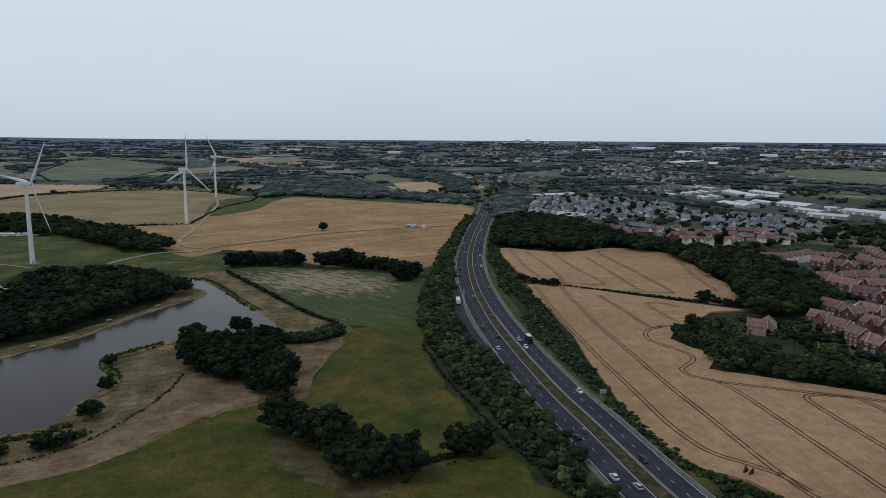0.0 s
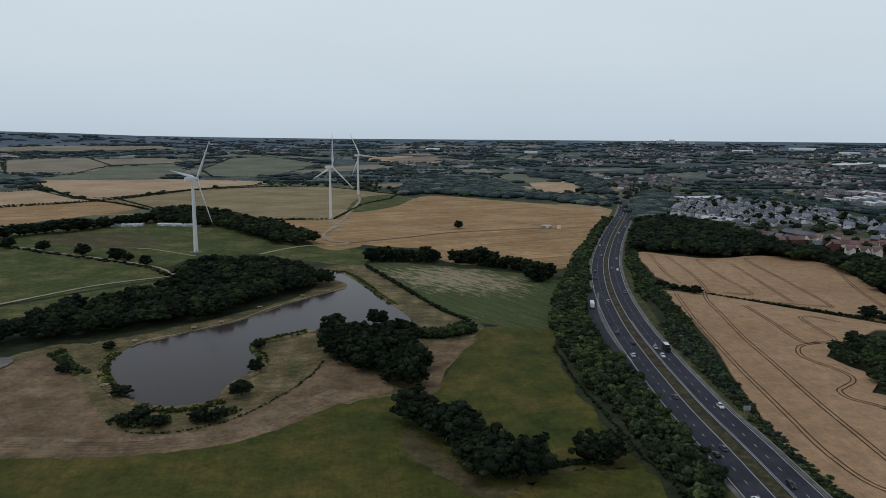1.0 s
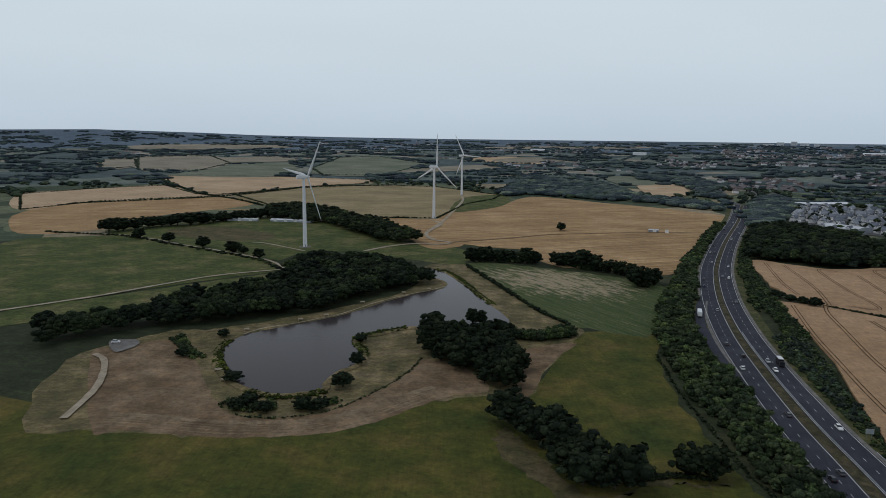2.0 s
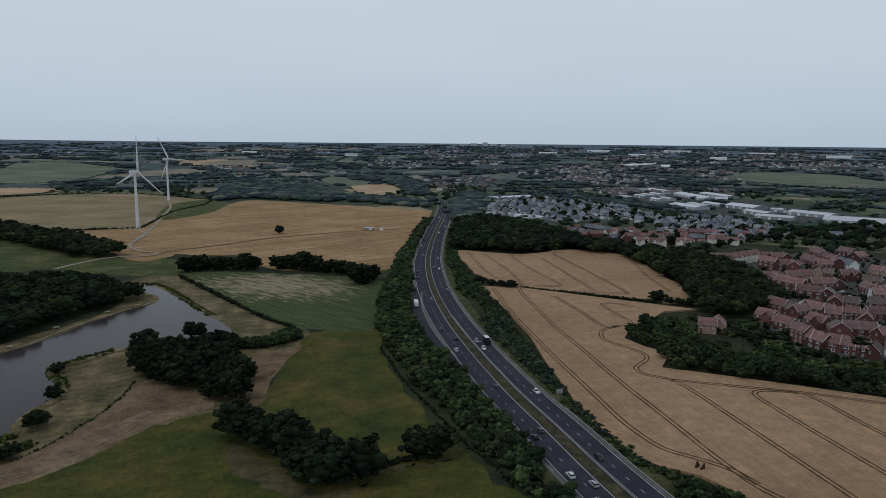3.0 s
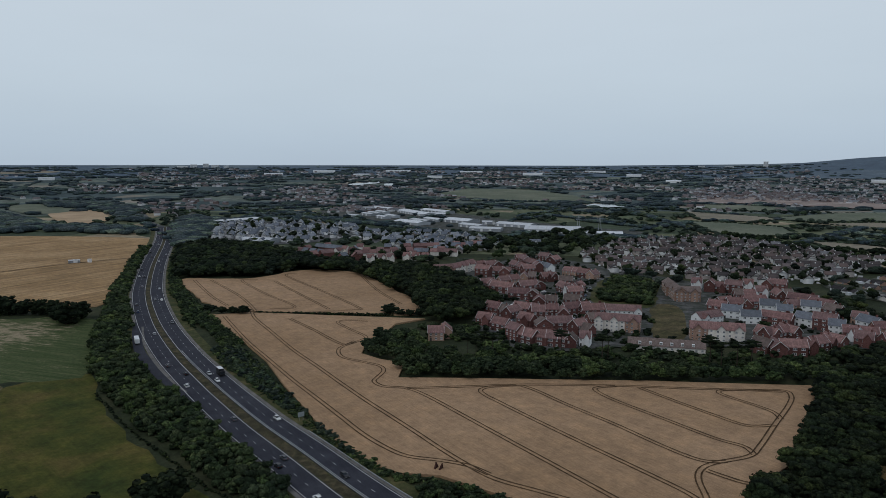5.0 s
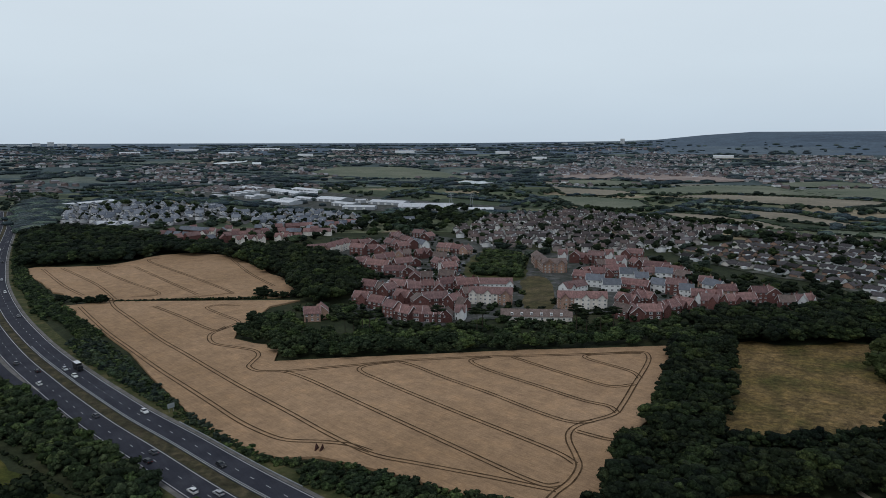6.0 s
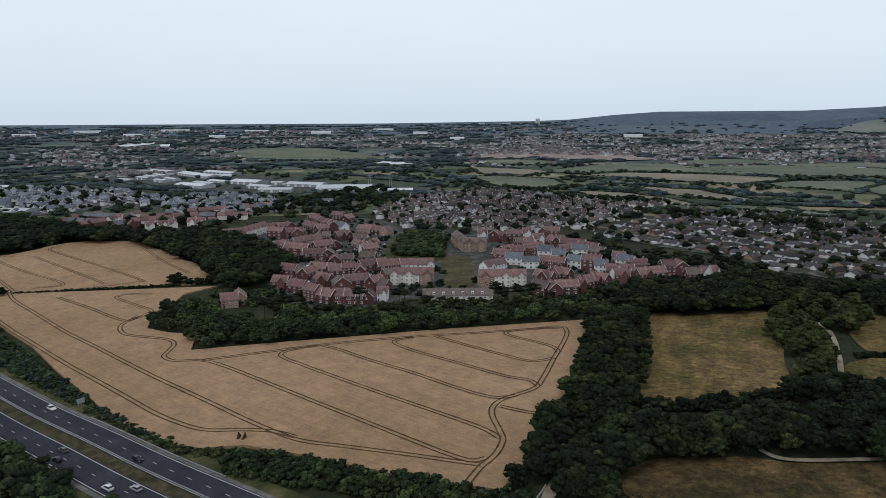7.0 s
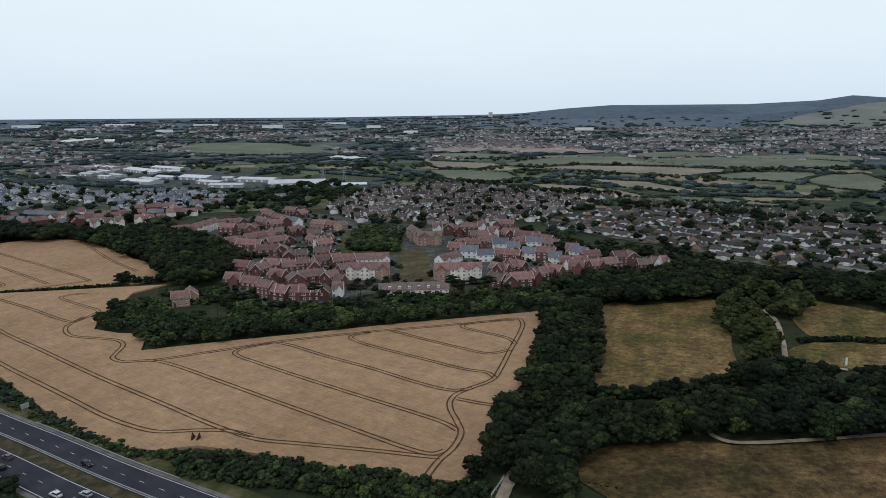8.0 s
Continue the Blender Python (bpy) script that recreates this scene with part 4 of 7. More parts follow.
# cultivation marks curving along the edge of the bare soil
for i, (gap, w) in enumerate(((3.4, 0.8), (6.2, 0.9), (8.4, 0.7), (10.2, 1.2), (13.4, 4.2))):
    line = smooth(SOIL_EDGE, False, 8)
    me = from_bm("mark", ribbon(line, -gap, w, soil_level + 0.012 + 0.004 * i, ragged=0.3), M["soil_pale"])
    tagged(new("cultivation_mark_%d" % (i + 1), me), "curved pale mark of dry soil along the field edge", "track", kind="structure")

# wheel tracks in the wheat
def tramlines(parent_label, lines, z):
    for i, pts in enumerate(lines):
        root = tagged(new("tramline", None), "pair of dark wheel tracks through ripe wheat", "wheel track", "tramlines in the wheat")
        line = smooth(pts, False, 8)
        for off in (-1.0, 1.0):
            part("rut", ribbon(line, off, 0.58, z + 0.012 * i, ragged=0.12), M["tramline"], root)


tramlines("wheat", (TRAM_A, TRAM_B, TRAM_C, TRAM_D, TRAM_E, TRAM_F, TRAM_G, TRAM_H, TRAM_I, TRAM_J, TRAM_K), 1.12)
tramlines("wheat", (UTRAM_A, UTRAM_B, UTRAM_C, UTRAM_D, UTRAM_E, UTRAM_F), 1.12)

# farm tracks
for i, (pts, w) in enumerate(((TRACK_T, 5.0), (TRACK_T3, 4.5), (TRACK_SHED, 2.6), (TRACK_W, 3.6), (TRACK_W2, 3.0), (TRACK_W3, 3.2), (TRACK_T1, 3.0), (TRACK_R, 2.3), (TRACK_R2, 4.0), (TRACK_R3, 2.6))):
    line = smooth(pts, False, 8)
    me = from_bm("track", ribbon(line, 0, w, 0.60 + 0.01 * i if i != 2 else 0.75, ragged=0.08), M["track"] if i != 2 else M["soil"])
    tagged(new("track_%d" % (i + 1), me), "pale chalky farm track", "track", kind="structure")

# pond: water set inside a raised bank
def pond():
    line = smooth(POND, True, 5)
    bm = bmesh.new()
    f = bm.faces.new([bm.verts.new((x, y, 0.52)) for x, y in line])
    f.normal_update()
    if f.normal.z < 0:
        f.normal_flip()
    bmesh.ops.triangulate(bm, faces=bm.faces[:])
    me = bpy.data.meshes.new("water")
    bm.to_mesh(me)
    bm.free()
    m, n, l, b = material("pond_water", 0.14, 0.06)
    b.inputs["Base Color"].default_value = (0.046, 0.038, 0.038, 1)
    rip = noise_node(n, l, 0.8, 4.0, (1, 3, 1), 30)
    bumped(n, l, b, rip.outputs[0], 0.12, 0.15)
    me.materials.append(m)
    tagged(new("water", me), "still grey pond reflecting an overcast sky", "pond", kind="structure")
    # bank
    d = np.roll(line, -1, 0) - np.roll(line, 1, 0)
    d /= np.linalg.norm(d, axis=1)[:, None]
    area = np.sum(line[:, 0] * np.roll(line[:, 1], -1) - np.roll(line[:, 0], -1) * line[:, 1])
    nrm = np.stack([d[:, 1], -d[:, 0]], 1) * (1 if area > 0 else -1)
    bm = bmesh.new()
    rng = np.random.default_rng(3)
    rings = []
    for off, z in ((-1.0, 0.3), (0.4, 0.95), (1.3, 1.0), (3.0, 0.3)):
        rings.append([bm.verts.new((*(q + k * (off + rng.normal(0, 0.3))), z)) for q, k in zip(line, nrm)])
    for a, b2 in zip(rings, rings[1:]):
        for i in range(len(line)):
            j = (i + 1) % len(line)
            bm.faces.new((a[i], a[j], b2[j], b2[i]))
    tagged(new("pond_bank", from_bm("pond_bank", bm, M["dry"])), "low dry grass bank round the pond", "bank", kind="structure")


pond()
shore = from_bm("shore", ribbon(smooth(SHORE, False, 8), 0, 0.9, 1.03, ragged=0.25), M["track"])
tagged(new("pond_shore", shore), "pale worn path along the pond's edge", "path", kind="structure")


def fishing_platform(x, y, a):
    """A small deck of planks on four posts at the water."""
    root = tagged(new("fishing_platform", None), "small pale wooden fishing platform at the pond's edge", "platform", "fishing platforms")
    wood = M["track"]
    for k in range(6):
        bm = bmesh.new()
        box(bm, 0, -1.25 + 0.5 * k, 1.12, 3.0, 0.46, 0.08)
        part("plank", bm, wood, root)
    for sx in (-1.3, 1.3):
        for sy in (-1.2, 1.2):
            bm = bmesh.new()
            tube(bm, sx, sy, 0.0, 1.12, 0.09, 0.09, 8)
            part("post", bm, wood, root)
    root.matrix_basis = pose(x, y, 0, 0, 0, a)


for k, (x, y) in enumerate(PLATFORMS):
    fishing_platform(x, y, (35, 30, 32, 40, 30, 25, 70, 80)[k])

# ---- dual carriageway ----
CENTRE = [(192, -120), (121, 40), (88, 130), (69, 200), (58.2, 250), (50.4, 285), (45, 315), (39.8, 347), (31.5, 408), (25.8, 480), (24, 540), (24.3, 600), (26.5, 650), (33.5, 740), (43.5, 840), (66, 1040), (79.5, 1220), (84, 1268)]
road_line = smooth(CENTRE, False, 12)


def spread(y):
    """How far each carriageway's middle lies from the centre line: the reserve narrows with distance."""
    return np.interp(y, (250, 560), (7.7, 7.0))



def road():
    tagged(new("road_verge", from_bm("road_verge", ribbon(road_line, 0, 40, 0.54), M["verge"])), "rough grass verge along the dual carriageway", "verge", kind="structure")
    tagged(new("median", from_bm("median", ribbon(road_line, 0, 4.6, 0.565, ragged=0.2), M["median"])), "dull brown grass strip between the carriageways", "verge", kind="structure")
    for side, what in ((-1, "west"), (1, "east")):
        off = spread(road_line[:, 1]) * side
        ob = tagged(new("road_%s" % what, from_bm("road", ribbon(road_line, off, 10.6, 0.66, thick=0.2), M["asphalt"])), "dark grey two-lane carriageway of a main road", "road", kind="structure")
        for o, w, nm in ((off - 4.75, 0.24, "edge_line"), (off + 4.75, 0.24, "edge_line")):
            part(nm, ribbon(road_line, o, w, 0.672), M["paint"], ob)
        pts, way = even(road_line, 9.0)
        bm = bmesh.new()
        box(bm, 0, 0, 0, 0.16, 2.2, 0.012)
        dash = from_bm("lane_dash", bm, M["paint"])
        for q, d in zip(pts, way):
            if np.hypot(*q) > 1300 or q[1] < 60:
                continue
            x, y = q + np.array([d[1], -d[0]]) * spread(q[1]) * side
            o = new("lane_dash", dash)
            o.parent = ob
            o.matrix_basis = pose(x, y, 0.662, 0, 0, math.degrees(math.atan2(-d[0], d[1])))
        tagged(new("hard_strip_%s" % what, from_bm("hard_strip", ribbon(road_line, off + side * 6.2, 1.8, 0.60, ragged=0.05), M["gravel"])), "pale gravel strip beside the carriageway", "verge", kind="structure")


road()
tagged(new("layby", from_bm("layby", ribbon(smooth(LAYBY, False, 8), 0.0, 5.6, 0.645), M["asphalt"])), "dark asphalt lay-by beside the carriageway", "road", kind="structure")
tagged(new("layby_island", from_bm("layby_island", ribbon(smooth([(15.6, 496), (14.9, 470), (15.2, 436), (18.6, 396), (24.0, 362), (28.4, 343)], False, 6), 0.0, 1.3, 0.67, ragged=0.1), M["gravel"])), "worn pale island between lay-by and carriageway", "traffic island", kind="structure")
for i, pts in enumerate((ROAD_FAR, ROAD_FAR2, FAR_TRACK)):
    tagged(new("road_far_%d" % (i + 1), from_bm("road_far", ribbon(smooth(pts, False, 8), 0, (9, 12, 22)[i], 0.5), M["street"])), "distant grey road", "road", kind="structure")

# ---- trees ----
def ico(level):
    bm = bmesh.new()
    bmesh.ops.create_icosphere(bm, subdivisions=level, radius=1.0)
    v = np.array([x.co[:] for x in bm.verts])
    t = np.array([[x.index for x in f.verts] for f in bm.faces])
    bm.free()
    return v, t


ICO1, ICO2 = ico(1), ico(2)


def crown_shape(seed, lobes=9, cards=150, ball=ICO2, tall=1.0, wide=0.5, base=0.22, card=0.075):
    """A crown for a tree of height 1: leaf clumps set over an uneven dome round a dark core, and loose sprays on them."""
    rng = np.random.default_rng(seed)
    vs, ts, n = [], [], 0
    mid = np.array([0, 0, base + (1 - base) * 0.46])
    half = np.array([wide * 0.78, wide * 0.78, (1 - base) * 0.46 * tall])
    swell = rng.normal(0, 1.5, (3, 3))
    turn = rng.uniform(0, 6)

    def uneven(d):
        return 1 + 0.13 * np.sin(d @ swell[0] * 1.6) + 0.12 * np.sin(d @ swell[1] * 2.2 + turn)

    v, t = ICO1
    vs.append(v * uneven(v)[:, None] * half * 0.86 + mid)
    ts.append(t)
    n += len(v)
    k = np.arange(lobes) + 0.5
    up = 1 - 1.45 * k / lobes
    a = k * 2.39996 + turn
    d = np.stack([np.sqrt(1 - up * up) * np.cos(a), np.sqrt(1 - up * up) * np.sin(a), up], 1)
    d += rng.normal(0, 0.16, d.shape)
    d /= np.linalg.norm(d, axis=1)[:, None]
    centres = mid + d * (uneven(d) * rng.uniform(0.74, 1.0, lobes))[:, None] * half * 0.92
    sizes = rng.uniform(0.7, 1.3, lobes) * 0.43 * wide / max(1.0, (lobes / 9) ** 0.5)
    v, t = ball
    for c, size in zip(centres, sizes):
        bump = 1 + 0.22 * np.sin(v @ rng.normal(0, 3.2, 3) + rng.uniform(0, 6)) + rng.normal(0, 0.13, len(v))
        vs.append(v * bump[:, None] * size * np.array([1, 1, rng.uniform(0.6, 0.85)]) + c)
        ts.append(t + n)
        n += len(v)
    if cards:
        which = rng.integers(0, lobes, cards)
        d = rng.normal(0, 1, (cards, 3)) + (centres[which] - mid) / half * 0.8
        d[:, 2] = np.abs(d[:, 2]) * 0.9 - 0.2
        d /= np.linalg.norm(d, axis=1)[:, None]
        c = centres[which] + d * sizes[which][:, None] * rng.uniform(0.85, 1.12, (cards, 1)) * np.array([1, 1, 0.75])
        u = np.cross(d, rng.normal(0, 1, (cards, 3)))
        u /= np.linalg.norm(u, axis=1)[:, None]
        w = np.cross(d, u) + d * rng.uniform(-0.5, 0.5, (cards, 1))
        s = rng.uniform(0.6, 1.3, (cards, 1)) * card
        q = np.stack([c - u * s, c + w * s * 0.7, c + u * s, c - w * s * 0.9], 1).reshape(-1, 3)
        k = np.arange(cards)[:, None] * 4 + n
        vs.append(q)
        ts.append(np.concatenate([k + np.array([0, 1, 2]), k + np.array([0, 2, 3])]))
    return np.concatenate(vs), np.concatenate(ts)


def scatter(name, spots, shapes, material, label, category, hi, spread=(0.9, 1.2), seed=1, sink=0.0):
    """Many plants of a belt or wood in one mesh, each turned and sized by chance."""
    rng = np.random.default_rng(seed)
    vs, ts, tones, n = [], [], [], 0
    for x, y in spots:
        v, t = shapes[rng.integers(len(shapes))]
        a, h = rng.uniform(0, 6.28), rng.uniform(*hi)
        w = h * rng.uniform(*spread)
        c, s = math.cos(a) * w, math.sin(a) * w
        z = float(height(x, y))
        vs.append(np.stack([v[:, 0] * c - v[:, 1] * s + x, v[:, 0] * s + v[:, 1] * c + y, v[:, 2] * h + z - sink * h], 1))
        ts.append(t + n)
        n += len(v)
        tones.append(np.full(len(v), rng.uniform(0.1, 1.0) ** 1.15))
    me = from_np(name, np.concatenate(vs), np.concatenate(ts), material)
    me.attributes.new("tone", "FLOAT", "POINT").data.foreach_set("value", np.concatenate(tones).astype(np.float32))
    ob = new(name, me)
    return tagged(ob, label, category, kind="stuff")


def spots_in(poly, gap, seed=1, jitter=0.45, grow=0.0):
    rng = np.random.default_rng(seed)
    p = np.array(poly, float)
    lo, hi = p.min(0) - grow, p.max(0) + grow
    gx, gy = np.meshgrid(np.arange(lo[0], hi[0], gap), np.arange(lo[1], hi[1], gap))
    q = np.stack([gx.ravel(), gy.ravel()], 1) + rng.normal(0, jitter * gap * 0.6, (gx.size, 2))
    keep = inside(q, p)
    if grow:
        for a, b in zip(p, np.roll(p, -1, 0)):
            u = np.clip(((q - a) @ (b - a)) / max(1e-6, (b - a) @ (b - a)), 0, 1)
            keep |= np.linalg.norm(q - a - u[:, None] * (b - a), axis=1) < grow
    return q[keep]


def spots_along(line, gap, width, seed=1, shift=0.0):
    rng = np.random.default_rng(seed)
    q, d = even(smooth(line, False, 8), gap)
    nrm = np.stack([d[:, 1], -d[:, 0]], 1)
    rows = max(1, int(width / gap))
    out = []
    for k in range(rows):
        o = (k + 0.5 - rows / 2) * (width / rows) + shift
        out.append(q + nrm * (o + rng.normal(0, 0.22 * gap, (len(q), 1))) + d * rng.normal(0, 0.3 * gap, (len(q), 1)))
    return np.concatenate(out)


LUSH = [crown_shape(i, 22, 170, ICO1, card=0.04) for i in range(6)]
WOODLAND = [crown_shape(10 + i, 14, 90, ICO1, card=0.05) for i in range(5)]
SHRUB = [crown_shape(20 + i, 6, 32, ICO1, wide=0.6, base=0.0, card=0.065) for i in range(6)]
COPSE = [crown_shape(50 + i, 9, 20, ICO1, card=0.07) for i in range(5)]
GARDEN = [crown_shape(30 + i, 3, 8, ICO1, wide=0.6, base=0.0, card=0.1) for i in range(4)]
COPSE_FAR = [crown_shape(45 + i, 3, 0, ICO1, wide=0.6, base=0.0) for i in range(4)]
FAR = [crown_shape(40 + i, 0, 0, ICO1, wide=0.9, base=0.0) for i in range(4)]


def tree_mesh(seed, lobes, cards, wide, base, leaf="leaf"):
    """One tree of height 1: a tapered trunk with limbs, and its crown."""
    rng = np.random.default_rng(seed)
    bm = bmesh.new()
    tube(bm, 0, 0, -0.02, base + 0.2, 0.035, 0.02, 7)
    for k in range(4):
        a = k * 1.6 + rng.uniform(0, 0.8)
        m = Matrix.Translation((0, 0, base + 0.05)) @ Matrix.Rotation(a, 4, "Z") @ Matrix.Rotation(radians(rng.uniform(35, 55)), 4, "Y") @ Matrix.Translation((0, 0, 0.17))
        bmesh.ops.create_cone(bm, cap_ends=True, segments=5, radius1=0.014, radius2=0.006, depth=0.34, matrix=m)
    v, t = crown_shape(seed, lobes, cards, ICO1, 1.0, wide, base, 0.04)
    return from_bm("trunk", bm, M["bark"]), from_np("crown", v, t, M[leaf])


OAKS = [tree_mesh(60 + i, 46, 640, 0.56, 0.03) for i in range(5)]
OAKS_LIGHT = [tree_mesh(80 + i, 34, 420, 0.56, 0.03, "leaf_olive") for i in range(3)]


def tree(x, y, h, kind, label, group, wide=1.0, meshes=OAKS):
    root = tagged(new("tree", None), label, "tree", group)
    trunk, crown = meshes[kind % len(meshes)]
    for nm, me in (("trunk", trunk), ("crown", crown)):
        o = new(nm, me)
        o.parent = root
    root.matrix_basis = pose(x, y, float(height(x, y)), 0, 0, (kind * 77 + x * 13) % 360) @ Matrix.Diagonal((h * wide * 1.25, h * wide * 1.25, h, 1))
    return root


def trees(spots, hi, label, group, seed=1, wide=1.0, meshes=OAKS):
    rng = np.random.default_rng(seed)
    for k, (x, y) in enumerate(spots):
        tree(x, y, rng.uniform(*hi), k + seed, label, group, wide * rng.uniform(0.9, 1.15), meshes)


OAKS_AT = np.array(OAK_ROW, float)
trees(OAKS_AT, (11.5, 15.5), "broad dark green oak in a row across the grass", "oaks across the field", 1, 0.98)
trees(OAK_PAIR, (10.5, 12.5), "round dark green oak at a hedge's end", "oaks at the hedge end", 2, 0.95)
trees(spots_in(POND_GROVE, 7.4, 82), (7.5, 16), "dense green tree at the pond's edge", "trees at the pond", 3, 0.85)
trees(POND_SAPLINGS, (7, 10), "slender light green tree at the water", "saplings at the pond", 4, 0.8)
trees(POND_BUSH, (5, 7.5), "round green bush on the pond bank", "bushes at the pond", 5, 1.15)
trees(POND_BUSH2, (3.5, 5.5), "low green bush on the pond bank", "bushes at the pond", 6, 1.35)
trees(ROW_WHEAT_A, (11, 16), "dark round tree on the stubble field's edge", "trees at the stubble field", 7, 0.95)
trees(ROW_WHEAT_B, (11, 18), "dark broad tree on the stubble field's edge", "trees at the stubble field", 8, 0.95)
scatter("stubble_hedge", np.concatenate([spots_along(ROW_WHEAT_A, 4, 6, 63), spots_along(ROW_WHEAT_B, 4, 6, 64)]), SHRUB, M["leaf"], "dark bushes below the trees at the stubble field", "bushes", (4, 8), (1.0, 1.4), 63, 0.1)
trees(ROW_DOTS, (8, 13), "single dark tree in a pasture hedge", "trees in the pasture hedge", 9, 1.0)
trees(np.concatenate([even(BELT_T1, 17)[0], even(BELT_T1, 23)[0] + (3, 9)]), (11, 17), "large dark tree in a belt behind the pasture", "trees behind the pasture", 10, 1.25)
trees(LONE, (10, 11), "lone round oak standing in the stubble", "lone oaks", 11, 1.0)
trees(CLUMPS_DIV, (5, 8), "dark hedge tree between wheat fields", "hedge trees in the wheat", 12, 1.3)



def pine(x, y, h, seed):
    """A tall pine: bare trunk, a few limbs, flat clumps of needles near the top."""
    rng = np.random.default_rng(seed)
    root = tagged(new("pine_tree", None), "tall dark pine with a bare trunk before the estate", "tree", "pines at the estate")
    bm = bmesh.new()
    tube(bm, 0, 0, -0.2, h * 0.93, 0.32, 0.12, 8)
    vs, ts, n = [], [], 0
    for k in range(7):
        a, z = k * 2.4 + rng.uniform(0, 0.8), h * (0.70 + 0.035 * k)
        r = rng.uniform(1.6, 3.6) * (1.15 - 0.07 * k)
        m = Matrix.Translation((0, 0, z)) @ Matrix.Rotation(a, 4, "Z") @ Matrix.Rotation(radians(72), 4, "Y") @ Matrix.Translation((0, 0, r / 2))
        bmesh.ops.create_cone(bm, cap_ends=True, segments=5, radius1=0.09, radius2=0.04, depth=r, matrix=m)
        v, t = GARDEN[k % len(GARDEN)]
        vs.append(v * np.array([4.6, 4.6, 1.8]) * rng.uniform(0.8, 1.2) + np.array([r * math.cos(a), r * math.sin(a), z + r * 0.25 - 0.4]))
        ts.append(t + n)
        n += len(v)
    part("trunk", bm, M["bark"], root)
    o = new("needles", from_np("needles", np.concatenate(vs), np.concatenate(ts), M["leaf"]))
    o.parent = root
    root.matrix_basis = pose(x, y, float(height(x, y)))


for k, (x, y) in enumerate(PINES):
    pine(x, y, 15 + (k * 5 % 4), 200 + k)

scatter("pond_wood", spots_in(WOOD_POND, 8.3, 1), LUSH, M["leaf"], "dense dark green wood beside the pond", "wood", (9, 14), (1.03, 1.43), 1, 0.05)
scatter("turbine_wood", spots_in(WOOD_T1, 9, 2), WOODLAND, M["leaf"], "dark green wood below the wind turbines", "wood", (9, 14), (1.08, 1.43), 2, 0.05)
scatter("north_wood", np.concatenate([spots_in(WOOD_NORTH, 10.5, 3), spots_in(WOOD_MID2, 10, 33), spots_in(GAP_NW, 21, 34)]), COPSE, M["leaf"], "dark green wood between wheat and new houses", "wood", (9, 14), (1.08, 1.43), 3, 0.05)
scatter("middle_wood", spots_in(WOOD_MID, 8, 4), WOODLAND, M["leaf"], "dark green wood beside the brick estate", "wood", (9, 14), (1.08, 1.43), 4, 0.05)
scatter("strip_wood", spots_in(WOOD_STRIP, 6.6, 5), LUSH, M["leaf_light"], "belt of green trees between wheat and estate", "wood", (5.5, 9.5), (1.03, 1.38), 5, 0.05)
scatter("band_wood", np.concatenate([spots_in(WOOD_BAND, 6.8, 6, 0.45, 2.2), spots_in(GAP_BAND, 5.5, 74)]), LUSH, M["leaf"], "thick belt of trees between wheat and meadow", "wood", (7, 12), (1.08, 1.43), 6, 0.05)
scatter("back_wood", np.concatenate([spots_in(WOOD_BACK, 8, 7), spots_in(GAP_BACK, 8, 76)]), LUSH, M["leaf"], "dark wood between meadow and bungalows", "wood", (9, 14), (1.08, 1.43), 7, 0.05)
scatter("meadow_edge_bushes", spots_along([(222, 139), (229.7, 132.5), (234.5, 127), (242.5, 117.5), (253.4, 111.4), (264, 106), (278.8, 98.5)], 3.4, 7, 21), SHRUB, M["leaf"], "dark bushes along the shaded edge of a meadow", "bushes", (3.0, 6.0), (1.0, 1.4), 21, 0.1)
trees(spots_in(WOOD_COPSE, 11.0, 77, 0.4, 0.5), (8, 13), "round lighter green tree between two dry meadows", "trees between the meadows", 77, 0.85, OAKS_LIGHT)
scatter("right_wood", np.concatenate([spots_in(WOOD_RIGHT, 6.8, 8, 0.45, 4.0), spots_in(GAP_RIGHT, 6.8, 75)]), LUSH, M["leaf"], "dark belt of trees beside a farm track", "wood", (8, 12), (1.08, 1.43), 8, 0.05)
scatter("estate_scrub", spots_in(SCRUB_EST, 5.5, 9), SHRUB, M["leaf_light"], "green bushes inside the housing estate", "bushes", (5, 9), (1.0, 1.4), 9, 0.1)


def off_road(q, room):
    """Spots that keep clear of the carriageways."""
    d = np.linalg.norm(q[:, None] - road_line[None], axis=2)
    bay = np.linalg.norm(q[:, None] - smooth(LAYBY, False, 8)[None], axis=2).min(1)
    return q[(d.min(1) > spread(q[:, 1]) + room) & (bay > 5.6)]


def beside(off, y0, y1):
    d = np.gradient(road_line, axis=0)
    d /= np.linalg.norm(d, axis=1)[:, None]
    q = road_line + np.stack([d[:, 1], -d[:, 0]], 1) * off
    return q[(road_line[:, 1] > y0) & (road_line[:, 1] < y1)]


scatter("roadside_scrub_west", off_road(spots_in(SCRUB_WEST, 3.7, 10, 0.55), 8.3), SHRUB, M["leaf_light"], "thick green scrub on the road's embankment", "bushes", (2.6, 7.0), (0.9, 1.3), 10, 0.1)
scatter("ditch_weeds", spots_along(SCRUB_DITCH, 1.6, 1.8, 15), GARDEN, M["leaf"], "low dark weeds in a ditch along the scrub", "weeds", (0.6, 1.3), (1.0, 1.8), 15, 0.1)
east = np.concatenate([spots_along(HEDGE_ROAD_R2, 2.8, 12.5, 11, -4.4), spots_along(HEDGE_ROAD_R, 3.0, 21, 12, -6.5), spots_in(SCRUB_EAST_NORTH, 4.6, 16, 0.5)])
east = east[(east[:, 1] >= 420) | (east[:, 1] <= 203)]
east = np.concatenate([off_road(east[east[:, 1] < 330], 8.4), off_road(east[east[:, 1] >= 330], 10.8)])
